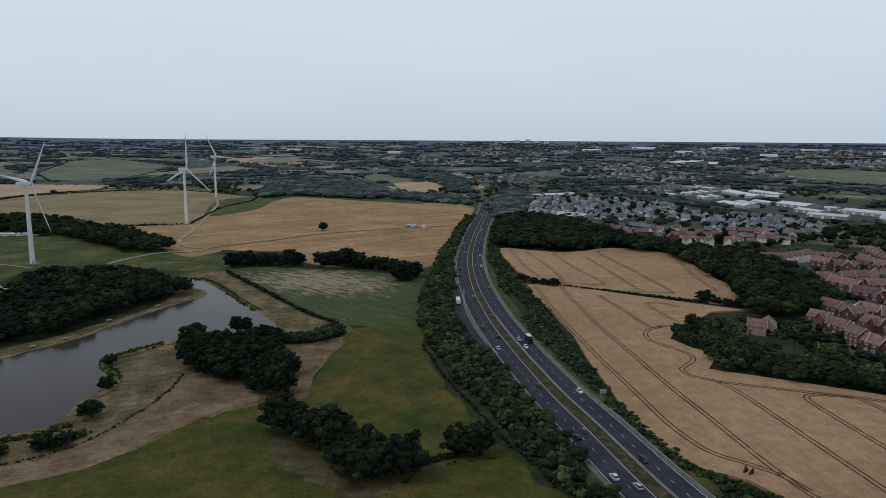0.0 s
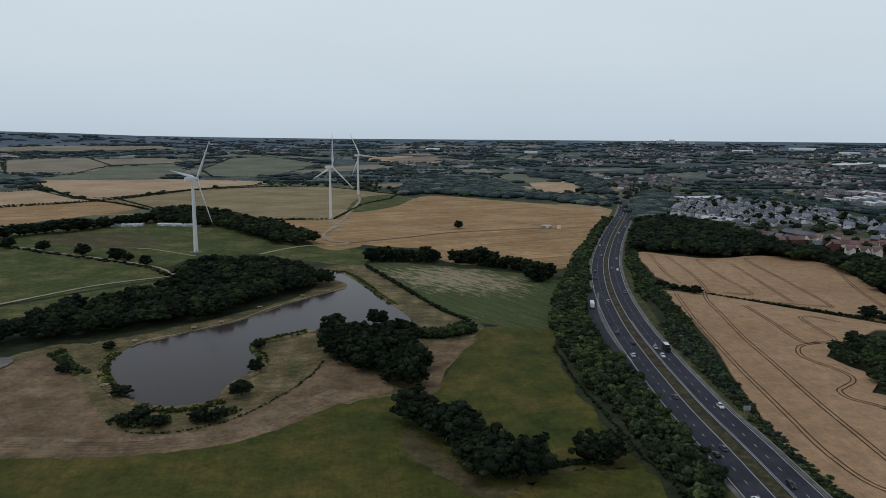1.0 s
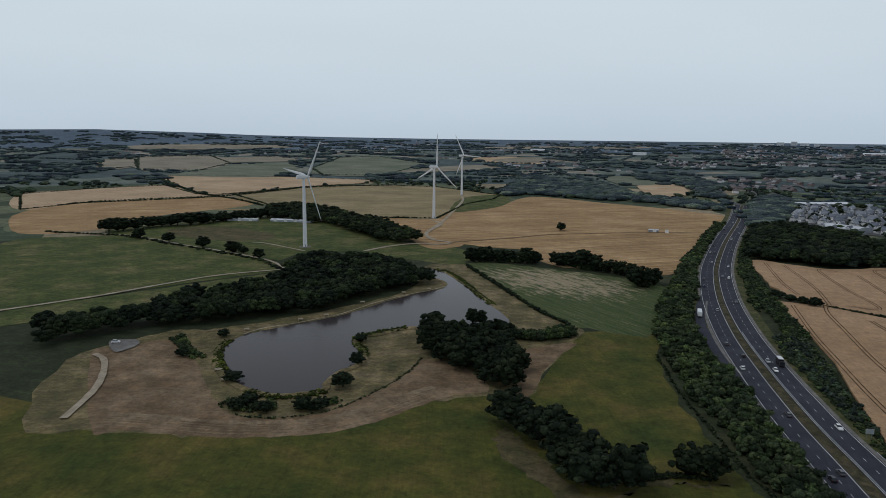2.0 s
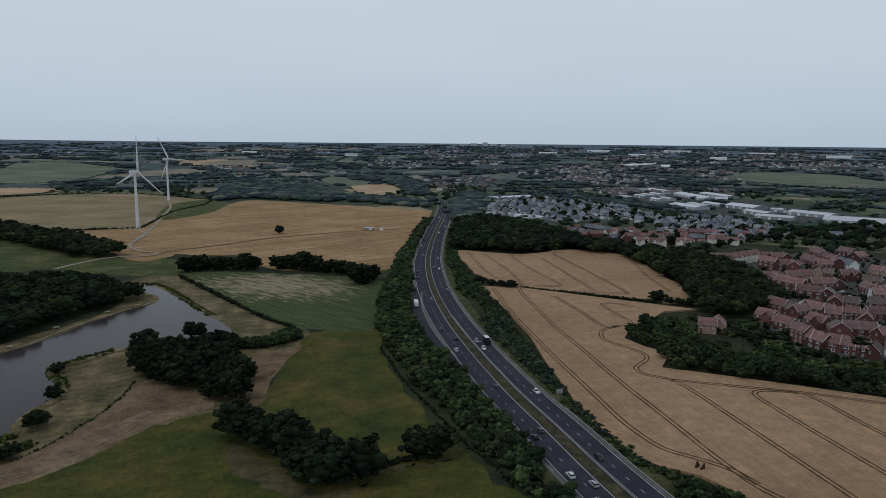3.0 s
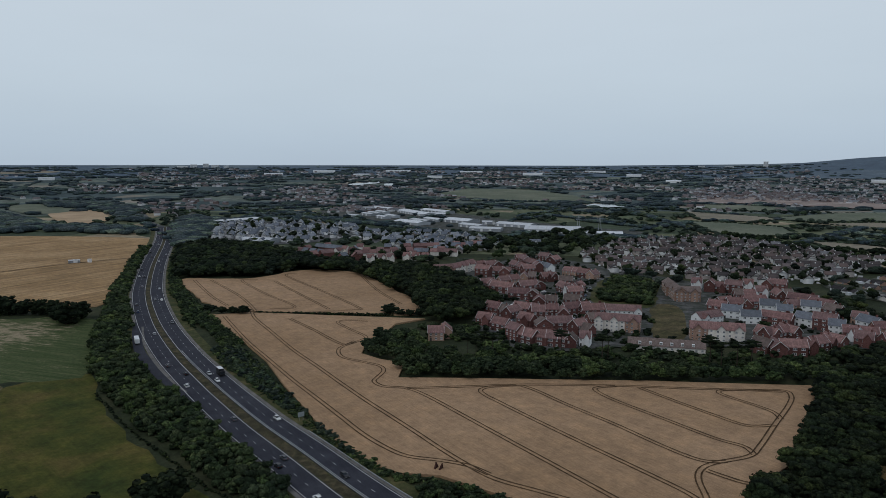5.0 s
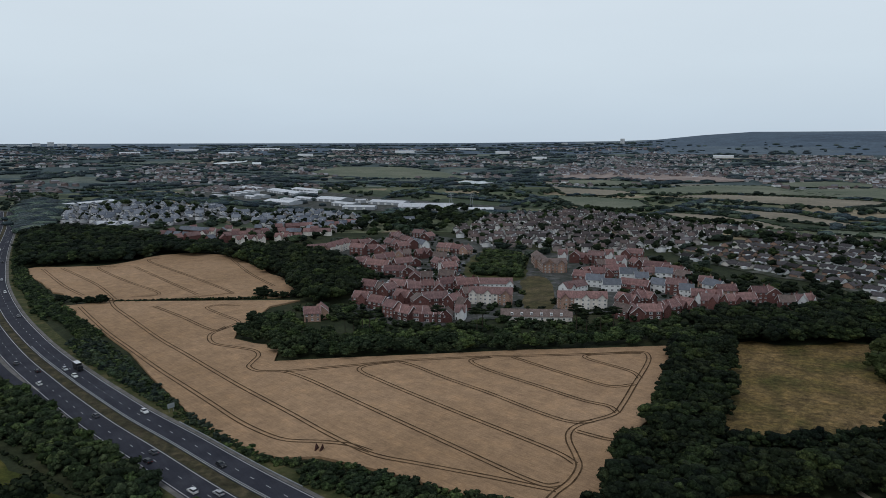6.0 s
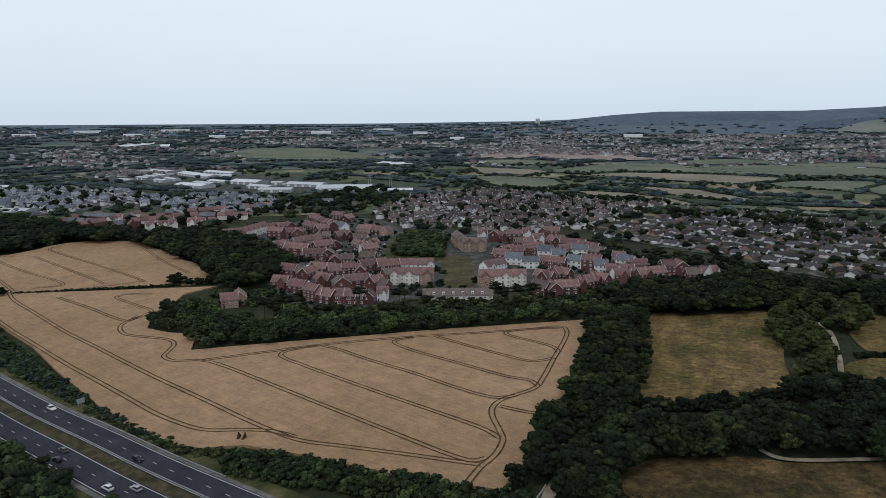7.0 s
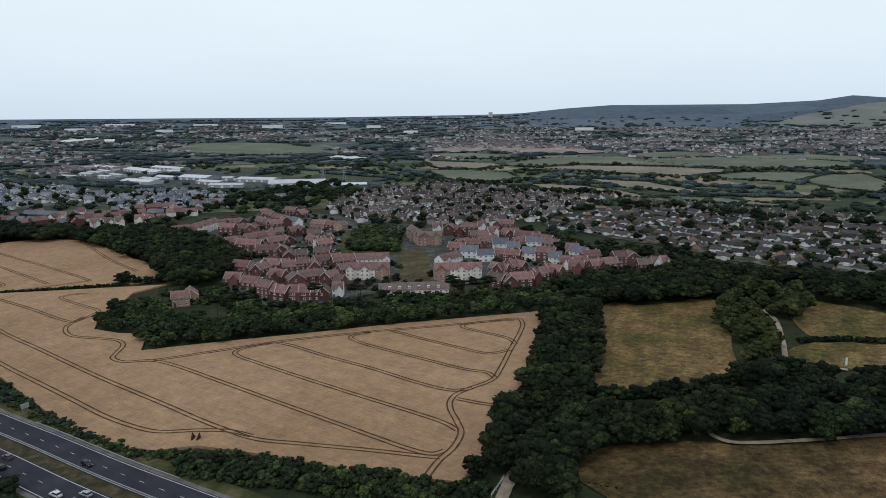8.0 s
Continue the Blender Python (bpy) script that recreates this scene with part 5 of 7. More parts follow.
scatter("roadside_scrub_east", east[~inside(east, np.array(WHEAT_LOW))], SHRUB, M["leaf_light"], "green scrub between road and wheat", "bushes", (1.6, 4.2), (1.0, 1.4), 11, 0.1)
low = spots_in(SCRUB_EAST_MID, 1.8, 17, 0.5, 0.9)
low = low[np.linalg.norm(low - np.array(SIGNPT[0]), axis=1) > 3.5]
tall = spots_in(SCRUB_EAST_MID, 3.6, 19, 0.6, 0.6)
tall = tall[(np.linalg.norm(tall - np.array(SIGNPT[0]), axis=1) > 7) & (tall[:, 1] > 228) & ~inside(tall, np.array(WHEAT_LOW))]
scatter("verge_brambles", low, GARDEN, M["leaf_light"], "low brambles and rough grass on the road verge", "brambles", (0.9, 2.2), (1.3, 1.9), 18, 0.1)
scatter("verge_bushes", tall, SHRUB, M["leaf_mid"], "olive green bushes among brambles beside the wheat", "bushes", (1.6, 3.6), (1.0, 1.4), 19, 0.1)
scatter("wheat_hedge", spots_along(HEDGE_DIV, 1.8, 3.6, 13), SHRUB, M["leaf"], "low dark hedge between two wheat fields", "hedge", (1.6, 2.4), (1.0, 1.5), 13, 0.1)
scatter("pond_bank_scrub", np.concatenate([spots_along(p, 2.2, w, 60 + k) for k, (p, w) in enumerate(((BANK_SCRUB_A, 7), (BANK_SCRUB_B, 9), (BANK_SCRUB_C, 6)))]), SHRUB, M["leaf_light"], "low brambles and scrub on the pond bank", "bushes", (1.2, 3.0), (1.0, 1.5), 60, 0.1)
scatter("bank_weeds", spots_along(BANK_LINE[:8], 1.5, 1.6, 57), GARDEN, M["leaf_light"], "dry dark weeds along the edge of the bare soil", "weeds", (0.4, 1.2), (1.0, 1.8), 57, 0.1)
scatter("ditch_hedge", spots_along(DITCH, 1.1, 1.2, 59), GARDEN, M["leaf"], "low dark weeds along a ditch in the meadow", "weeds", (0.5, 0.9), (1.0, 1.6), 59, 0.1)
scatter("meadow_hedge", spots_along([(352, 97), (377, 66), (375, 26)], 2.2, 4.5, 58), SHRUB, M["leaf"], "dark hedge between two dry meadows", "hedge", (1.8, 3.2), (1.0, 1.4), 58, 0.1)
scatter("pond_hedge", spots_along(POND_HEDGE, 2.0, 6, 14), SHRUB, M["leaf_light"], "row of green shrubs beside the pond", "hedge", (4.5, 7.5), (0.7, 1.0), 14, 0.05)
scatter("estate_edge_scrub", np.concatenate([spots_in(GAP_LEFT, 6.5, 55), spots_in(HOUSE_GREEN, 8, 56)]), SHRUB, M["leaf_light"], "green bushes between the estate and the trees", "bushes", (2.5, 5.5), (1.0, 1.5), 55, 0.1)
scatter("estate_back_wood", np.concatenate([spots_in(GAP_ESTATE, 11.5, 78), spots_in(GAP_FRONT, 7, 73)]), COPSE, M["leaf"], "dark trees between the two estates", "wood", (5, 10), (1.0, 1.4), 78, 0.05)
scatter("pond_reeds", np.concatenate([spots_along(p, 1.5, 4.5, 83 + k) for k, p in enumerate((REEDS_A, REEDS_B, REEDS_C, REEDS_D))]), GARDEN, M["reed"], "green reeds and nettles along the pond's edge", "reeds", (0.8, 2.0), (1.0, 1.8), 83, 0.1)
scatter("crop_hedge", spots_along(HEDGE_CROP, 2.2, 3.5, 84), SHRUB, M["leaf"], "dark hedge between crop and pond", "hedge", (1.6, 3.0), (1.0, 1.6), 84, 0.1)
scatter("oak_hedge", spots_along(HEDGE_OAK, 1.0, 2.2, 85), SHRUB, M["leaf"], "low dark hedge bank below the oaks", "hedge", (0.9, 1.8), (1.0, 1.8), 85, 0.1)
scatter("west_hedges", np.concatenate([spots_along(p, 3.2, 4, 86 + k) for k, p in enumerate((HEDGE_T2, HEDGE_WEST, HEDGE_WEST2))]), GARDEN, M["leaf"], "dark hedges between harvested fields", "hedge", (2.0, 4.0), (1.0, 1.6), 86, 0.1)
scatter("northwest_wood", np.concatenate([spots_in(WOOD_NW, 17, 87), spots_in(WOOD_JUNCTION, 10, 88), spots_in(WOOD_JUNCTION2, 18, 89)]), FAR, M["leaf_hazed"], "dark wood behind the stubble field and junction", "wood", (8, 13), (1.6, 2.6), 87, 0.08)

# ---- wind turbines ----
def blade_mesh():
    """A 44 m rotor blade along +z, with root, shoulder, taper and twist."""
    bm = bmesh.new()
    prev = None
    for s, chord, thick, twist in ((0, 1.9, 1.9, 0), (1.5, 1.9, 1.8, 2), (6, 3.2, 1.1, 14), (10, 3.3, 0.8, 12), (20, 2.5, 0.5, 7), (32, 1.7, 0.32, 3), (41, 1.0, 0.2, 1), (44.5, 0.25, 0.08, 0)):
        ring = []
        a = radians(twist)
        for k in range(10):
            w = 2 * math.pi * k / 10
            x, y = chord * (0.5 * math.cos(w) + 0.12 * (thick < 1.5)), thick * 0.5 * math.sin(w)
            ring.append(bm.verts.new((x * math.cos(a) - y * math.sin(a), x * math.sin(a) + y * math.cos(a), 1.2 + s)))
        if prev:
            for k in range(10):
                bm.faces.new((prev[k], prev[(k + 1) % 10], ring[(k + 1) % 10], ring[k]))
        prev = ring
    bm.faces.new(prev)
    return from_bm("blade", bm, M["white"], True)


def turbine(x, y, first, hub_z, blade):
    root = tagged(new("wind_turbine", None), "tall white three-bladed wind turbine on a tapered tower", "wind turbine", "wind turbines")
    facing = 27.0
    bm = bmesh.new()
    bmesh.ops.create_cone(bm, cap_ends=False, segments=28, radius1=2.15, radius2=1.3, depth=hub_z - 2, matrix=Matrix.Translation((0, 0, hub_z / 2 - 1)))
    part("tower", bm, M["white"], root, shade=True)
    bm = bmesh.new()
    tube(bm, 0, 0, -0.2, 0.45, 6.0, 5.8, 24)
    part("foundation", bm, M["gravel"], root, "pale gravel and concrete base")
    bm = bmesh.new()
    box(bm, 0, 0, 0.45, 1.1, 4.6, 2.3)
    part("tower_door", bm, M["steel"], root, "grey steel access door").matrix_basis = pose(0, 0, 0, 0, 0, 40)
    bm = bmesh.new()
    box(bm, 0, -2.6, hub_z - 2.0, 3.6, 10.5, 3.9, 0, 0.6)
    nac = part("nacelle", bm, M["white"], root)
    nac.matrix_basis = pose(0, 0, 0, 0, 0, -facing)
    bm = bmesh.new()
    bmesh.ops.create_uvsphere(bm, u_segments=16, v_segments=10, radius=1.75, matrix=Matrix.Translation((0, 0, 0)) @ Matrix.Diagonal((1, 1.35, 1, 1)))
    hub = part("hub", bm, M["white"], root, shade=True)
    hub.matrix_basis = pose(0, 0, 0, 0, 0, -facing) @ Matrix.Translation((0, 4.4, hub_z)) @ Matrix.Rotation(radians(5), 4, "X")
    for k in range(3):
        o = new("blade", blade)
        o.parent = hub
        o.matrix_basis = Matrix.Rotation(radians(first + 120 * k), 4, "Y") @ Matrix.Translation((0, 0.2, 0))
    root.matrix_basis = pose(x, y, 0)


M["steel"] = plain("galvanised_steel", (0.35, 0.36, 0.37), 0.5, 0.5, 0.1, 0.5, 0.6)
BLADE = blade_mesh()
for (x, y), first, hz in zip(TURBINES, (38, 6, -28), (69.4, 69.6, 74.5)):
    turbine(x, y, first, hz, BLADE)

# ---- vehicles ----
M["tyre"] = plain("tyre_rubber", (0.02, 0.02, 0.02), 0.8)
M["glass"] = plain("dark_glass", (0.02, 0.025, 0.03), 0.12, 0.6, 0.05)
M["lamp"] = plain("clear_lamp", (0.7, 0.7, 0.68), 0.2, 0.6, 0.05)
M["tail"] = plain("red_lamp", (0.35, 0.02, 0.02), 0.3, 0.5, 0.05)
PAINTS = {"white": (0.75, 0.75, 0.74), "black": (0.012, 0.013, 0.015), "grey": (0.10, 0.105, 0.115), "silver": (0.42, 0.43, 0.45), "blue": (0.03, 0.06, 0.14), "red": (0.25, 0.025, 0.02)}


def car(colour, kind="car"):
    """A car, 4.3 m long, nose towards +y."""
    root = tagged(new("car", None), "%s %s with dark windows" % (colour, "estate car" if kind == "suv" else "hatchback car"), "car", "cars on the road")
    paint = plain("car_paint_" + colour, PAINTS[colour], 0.3, 0.5, 0.04, 0.5)
    h = 0.12 if kind == "suv" else 0.0
    bm = bmesh.new()
    side = ((-2.15, 0.35), (-2.15, 0.85 + h), (-1.95, 1.0 + h), (0.75, 1.0 + h), (1.9, 0.82 + h), (2.15, 0.65), (2.15, 0.35))
    rows = [[bm.verts.new((x, y, z)) for y, z in side] for x in (-0.88, 0.88)]
    for k in range(len(side)):
        j = (k + 1) % len(side)
        bm.faces.new((rows[0][k], rows[1][k], rows[1][j], rows[0][j]))
    bm.faces.new(rows[0])
    bm.faces.new(rows[1])
    bmesh.ops.bevel(bm, geom=bm.edges[:], offset=0.07, segments=2, affect="EDGES")
    part("body", bm, paint, root)
    bm = bmesh.new()
    low, top = ((-1.95, 1.0 + h), (0.85, 1.0 + h)), ((-1.55, 1.47 + h), (0.15, 1.47 + h))
    v = [bm.verts.new((sx * w, y, z)) for (ys, w) in ((low, 0.82), (top, 0.66)) for y, z in ys for sx in (-1, 1)]
    for f in ((0, 1, 3, 2), (4, 6, 7, 5), (0, 4, 5, 1), (2, 3, 7, 6), (0, 2, 6, 4), (1, 5, 7, 3)):
        bm.faces.new([v[k] for k in f])
    part("glasshouse", bm, M["glass"], root, "dark tinted windows")
    bm = bmesh.new()
    box(bm, 0, -0.7, 1.455 + h, 1.34, 1.75, 0.06, 0, 0.02)
    part("roof", bm, paint, root)
    for x in (-0.8, 0.8):
        for y in (-1.35, 1.35):
            bm = bmesh.new()
            bmesh.ops.create_cone(bm, cap_ends=True, segments=14, radius1=0.32, radius2=0.32, depth=0.22, matrix=Matrix.Translation((x, y, 0.32)) @ Matrix.Rotation(radians(90), 4, "Y"))
            w = part("wheel", bm, M["tyre"], root)
            bm = bmesh.new()
            bmesh.ops.create_cone(bm, cap_ends=True, segments=10, radius1=0.2, radius2=0.17, depth=0.04, matrix=Matrix.Translation((x * 1.15, y, 0.32)) @ Matrix.Rotation(radians(90), 4, "Y"))
            part("rim", bm, M["steel"], w, "grey alloy rim")
    for x in (-0.62, 0.62):
        bm = bmesh.new()
        box(bm, x, 2.06, 0.62, 0.36, 0.14, 0.16, 0, 0.03)
        part("headlight", bm, M["lamp"], root)
        bm = bmesh.new()
        box(bm, x, -2.12, 0.72, 0.3, 0.12, 0.2, 0, 0.03)
        part("tail_light", bm, M["tail"], root)
    return root


def lorry(label, length, body_col, cab_col, category):
    root = tagged(new(category.replace(" ", "_"), None), label, category)
    paint = plain("box_body_" + category, body_col, 0.5, 0.4, 0.06)
    bm = bmesh.new()
    box(bm, 0, -1.0, 0.95, 2.5, length - 2.2, 2.7, 0, 0.08)
    part("cargo_box", bm, paint, root)
    bm = bmesh.new()
    box(bm, 0, -1.0, 3.65, 2.4, length - 2.4, 0.06, 0, 0.02)
    part("roof", bm, M["white"], root, "pale roof panel")
    bm = bmesh.new()
    box(bm, 0, length / 2 - 1.0, 0.7, 2.4, 1.9, 2.2, 0, 0.2)
    part("cab", bm, plain("cab_" + category, cab_col, 0.35, 0.5, 0.04), root)
    bm = bmesh.new()
    box(bm, 0, length / 2 - 0.08, 1.65, 2.1, 0.12, 0.85, 0, 0.03)
    part("windscreen", bm, M["glass"], root)
    bm = bmesh.new()
    box(bm, 0, -0.5, 0.5, 2.2, length - 1.5, 0.4)
    part("chassis", bm, M["tyre"], root)
    for x in (-1.05, 1.05):
        for y in (-length / 2 + 1.3, -length / 2 + 2.5, length / 2 - 1.2):
            bm = bmesh.new()
            bmesh.ops.create_cone(bm, cap_ends=True, segments=14, radius1=0.48, radius2=0.48, depth=0.3, matrix=Matrix.Translation((x, y, 0.48)) @ Matrix.Rotation(radians(90), 4, "Y"))
            part("wheel", bm, M["tyre"], root)
    return root


def on_road(side, lane, y, z=0.67):
    """A pose on the carriageway (side -1 west, going away; 1 east, coming) in the inner (1) or outer (0) lane, at the plan's y."""
    k = int(np.argmin(np.abs(road_line[:, 1] - y)))
    d = road_line[k + 1] - road_line[k - 1]
    d = d / np.linalg.norm(d)
    n = np.array([d[1], -d[0]])
    q = road_line[k] + d * (y - road_line[k][1]) / d[1]
    off = side * (float(spread(q[1])) + (2.3 if lane == 0 else -2.3))
    q = q + n * off
    way = math.degrees(math.atan2(-d[0], d[1])) + (0 if side < 0 else 180)
    return pose(q[0], q[1], z, 0, 0, way)


FLEET = {c: car(c, "suv" if c in ("white", "grey", "black") else "car") for c in PAINTS}
first_use = set()


def drive(colour, m):
    if colour in first_use:
        return copy_thing(FLEET[colour], m)
    first_use.add(colour)
    FLEET[colour].matrix_basis = m
    return FLEET[colour]


for side, lane, y, colour in (
        (-1, 0, 196, "white"), (-1, 0, 213, "white"), (-1, 1, 206, "silver"), (-1, 0, 243, "black"), (-1, 1, 248, "grey"), (-1, 1, 296, "grey"), (-1, 0, 352, "white"),
        (-1, 1, 372, "black"), (-1, 0, 392, "grey"), (-1, 1, 470, "silver"), (-1, 0, 545, "blue"), (-1, 0, 572, "grey"), (-1, 1, 655, "silver"), (-1, 0, 715, "white"),
        (-1, 1, 712, "grey"), (-1, 0, 760, "black"), (-1, 1, 860, "grey"), (-1, 0, 905, "black"), (-1, 1, 985, "white"), (-1, 0, 1020, "grey"), (-1, 1, 1075, "black"), (-1, 0, 1110, "silver"),
        (1, 0, 152, "white"), (1, 0, 168, "silver"), (1, 1, 222, "black"), (1, 0, 286, "white"), (1, 1, 352, "white"), (1, 1, 366, "silver"), (1, 0, 498, "grey"), (1, 0, 585, "white"), (1, 1, 588, "grey"),
        (1, 0, 640, "silver"), (1, 0, 735, "black"), (1, 1, 820, "white"), (1, 0, 880, "silver"), (1, 1, 935, "grey"), (1, 0, 990, "white"), (1, 1, 1040, "black"), (1, 0, 1085, "silver"), (1, 1, 1120, "white"), (1, 0, 1160, "grey")):
    drive(colour, on_road(side, lane, y))
lorry("black box lorry with a pale roof on the carriageway", 8.0, (0.012, 0.012, 0.014), (0.015, 0.015, 0.017), "box lorry").matrix_basis = on_road(1, 0, 362)
lorry("white box lorry parked in the lay-by", 12.0, (0.72, 0.72, 0.70), (0.6, 0.6, 0.6), "lorry").matrix_basis = pose(10.6, 452, 0.66, 0, 0, 2)

# ---- road furniture ----
M["sign"] = plain("sign_back_grey", (0.30, 0.33, 0.34), 0.5, 0.4, 0.1)


def road_sign():
    root = tagged(new("road_sign", None), "grey back of a large road sign on two posts", "road sign")
    for x in (-0.9, 0.9):
        bm = bmesh.new()
        tube(bm, x, 0, 0, 4.2, 0.09, 0.09, 8)
        part("post", bm, M["steel"], root)
    bm = bmesh.new()
    box(bm, 0, -0.12, 2.2, 3.0, 0.08, 2.0, 0, 0.02)
    part("panel", bm, M["sign"], root)
    for z in (2.5, 3.2, 3.9):
        bm = bmesh.new()
        box(bm, 0, 0, z, 2.8, 0.14, 0.1)
        part("rail", bm, M["steel"], root)
    root.matrix_basis = pose(SIGNPT[0][0], SIGNPT[0][1], 0, 0, 0, 12)


road_sign()


def guard_rail(line, name, label, gap=4.0):
    root = tagged(new(name, None), label, "guard rail")
    bm = ribbon(line, 0, 0.3, 1.25, thick=0.32)
    part("beam", bm, M["steel"], root)
    bm = bmesh.new()
    box(bm, 0, 0, 0, 0.12, 0.12, 0.72)
    me = from_bm("post", bm, M["steel"])
    for q, d in zip(*even(line, gap)):
        o = new("post", me)
        o.parent = root
        o.matrix_basis = pose(q[0], q[1], 0.5)


guard_rail(beside(3.1, 60, 420), "guard_rail_median", "grey steel guard rail along the central reserve", 6.0)
guard_rail(beside(14.2, 186, 268), "guard_rail_verge", "pale steel guard rail beside the verge", 4.0)

# ---- houses ----
M["brick"] = plain("red_brick", (0.165, 0.078, 0.068), 0.9, 0.1, 0.2, 1.2, 0, 0.3)
M["brick_orange"] = plain("orange_brick", (0.40, 0.26, 0.195), 0.9, 0.1, 0.15, 1.2, 0, 0.12)
M["render"] = plain("pale_render", (0.78, 0.73, 0.66), 0.9, 0.1, 0.08, 0.4, 0, 0.12)
M["render_white"] = plain("white_render", (0.82, 0.82, 0.80), 0.85, 0.1, 0.06, 0.4, 0, 0.06)


def tiles(name, stops):
    """Roof tiles: each roof of its own shade, with courses and weathered patches."""
    m, n, l, b = material(name, 0.85, 0.15)
    oi = n.new("ShaderNodeObjectInfo")
    col = ramp(n, l, oi.outputs["Random"], stops)
    worn = noise_node(n, l, 0.7, 5.0, rough=0.7)
    col = blend(n, l, col, ramp(n, l, worn.outputs[0], ((0.3, (0.5, 0.52, 0.55)), (0.5, grey(1.0)), (0.7, (1.5, 1.45, 1.4)))), 0.75, "MULTIPLY")
    rows = noise_node(n, l, 1.0, 2.0, (0.35, 2.5, 2.5))
    col = blend(n, l, col, ramp(n, l, rows.outputs[0], ((0.3, grey(0.55)), (0.7, grey(1.45)))), 0.6, "MULTIPLY")
    l.new(col, b.inputs["Base Color"])
    bumped(n, l, b, rows.outputs[0], 0.5, 0.1)
    return m


M["tile_red"] = tiles("red_clay_tiles", ((0.0, (0.135, 0.082, 0.080)), (0.25, (0.235, 0.135, 0.125)), (0.5, (0.185, 0.120, 0.115)), (0.75, (0.27, 0.160, 0.145)), (1.0, (0.165, 0.095, 0.088))))
M["tile_brown"] = plain("brown_concrete_tiles", (0.17, 0.13, 0.115), 0.85, 0.15, 0.22, 0.9, 0, 0.3)
M["slate"] = plain("grey_slate", (0.15, 0.165, 0.19), 0.6, 0.3, 0.18, 0.9, 0, 0.2)
M["frame"] = plain("white_window_frame", (0.8, 0.8, 0.79), 0.5)
M["dark_wood"] = plain("dark_door", (0.05, 0.045, 0.04), 0.6, 0.3, 0.1, 1.0, 0, 0.5)


def gable_walls(L, W, eave, ridge):
    bm = bmesh.new()
    rows = []
    for x in (-L / 2, L / 2):
        rows.append([bm.verts.new((x, y, z)) for y, z in ((-W / 2, -0.3), (W / 2, -0.3), (W / 2, eave), (0, ridge), (-W / 2, eave))])
    for k in range(5):
        j = (k + 1) % 5
        bm.faces.new((rows[0][k], rows[1][k], rows[1][j], rows[0][j]))
    bm.faces.new(rows[0])
    bm.faces.new(rows[1])
    return bm


def roof_slabs(L, W, eave, ridge, over=0.35, thick=0.22, hip=0.0):
    """A pitched roof of two slabs, hipped by hip metres at the ends."""
    bm = bmesh.new()
    drop = over * (ridge - eave) / (W / 2)
    for s in (-1, 1):
        e = [(-L / 2 - over, s * (W / 2 + over), eave - drop), (L / 2 + over, s * (W / 2 + over), eave - drop), (L / 2 + over - hip, 0, ridge), (-L / 2 - over + hip, 0, ridge)]
        lo = [bm.verts.new((x, y, z + 0.02)) for x, y, z in e]
        hi = [bm.verts.new((x, y, z + thick)) for x, y, z in e]
        bm.faces.new(hi)
        bm.faces.new(lo[::-1])
        for k in range(4):
            j = (k + 1) % 4
            bm.faces.new((lo[k], lo[j], hi[j], hi[k]))
    if hip:
        for s in (-1, 1):
            a = [bm.verts.new(c) for c in ((s * (L / 2 + over), -W / 2 - over, eave - drop + thick), (s * (L / 2 + over), W / 2 + over, eave - drop + thick), (s * (L / 2 + over - hip), 0, ridge + thick))]
            bm.faces.new(a)
    return bm


def window_mesh(w=1.15, h=1.25):
    """A window proud of the wall by its frame: pale frame, sill and two dark panes."""
    bm = bmesh.new()
    box(bm, 0, 0, 0, w, 0.10, h)
    box(bm, 0, -0.04, -0.08, w + 0.2, 0.2, 0.08)
    n = len(bm.faces)
    for s in (-1, 1):
        box(bm, s * w / 4, -0.035, 0.13, w / 2 - 0.2, 0.10, h - 0.26)
    me = from_bm("window", bm)
    me.materials.append(M["frame"])
    me.materials.append(M["glass"])
    for f in me.polygons:
        f.material_index = 1 if f.index >= n else 0
    return me


WINDOW, WINDOW_WIDE = window_mesh(), window_mesh(1.9, 1.25)


def add_window(root, x, y, z, turn, mesh=None):
    o = new("window", mesh or WINDOW)
    o.parent = root
    o.matrix_basis = pose(x, y, z, 0, 0, turn)


def chimney(root, x, y, z, mat):
    bm = bmesh.new()
    box(bm, x, y, z - 1.4, 0.8, 0.6, 2.4)
    box(bm, x, y, z + 1.0, 0.95, 0.75, 0.15)
    tube(bm, x, y, z + 1.15, z + 1.5, 0.14, 0.11, 6)
    part("chimney", bm, M[mat], root)


def bargeboards(root, L, W, eave, ridge, over=0.35):
    """White boards along the gable edges of a roof."""
    drop = over * (ridge - eave) / (W / 2)
    for end in (-1, 1):
        bm = bmesh.new()
        x = end * (L / 2 + over + 0.03)
        for k in (-1, 1):
            rows = [[bm.verts.new((x + dx, y, z + dz)) for y, z in ((k * (W / 2 + over), eave - drop), (0, ridge)) for dz in (-0.06, 0.24)] for dx in (-0.04, 0.04)]
            for a, b, c, d in ((0, 1, 3, 2),):
                bm.faces.new([rows[0][i] for i in (a, b, c, d)])
                bm.faces.new([rows[1][i] for i in (a, b, c, d)])
            bm.faces.new((rows[0][1], rows[0][3], rows[1][3], rows[1][1]))
            bm.faces.new((rows[0][0], rows[0][2], rows[1][2], rows[1][0]))
        part("bargeboard", bm, M["frame"], root, "white gable board")


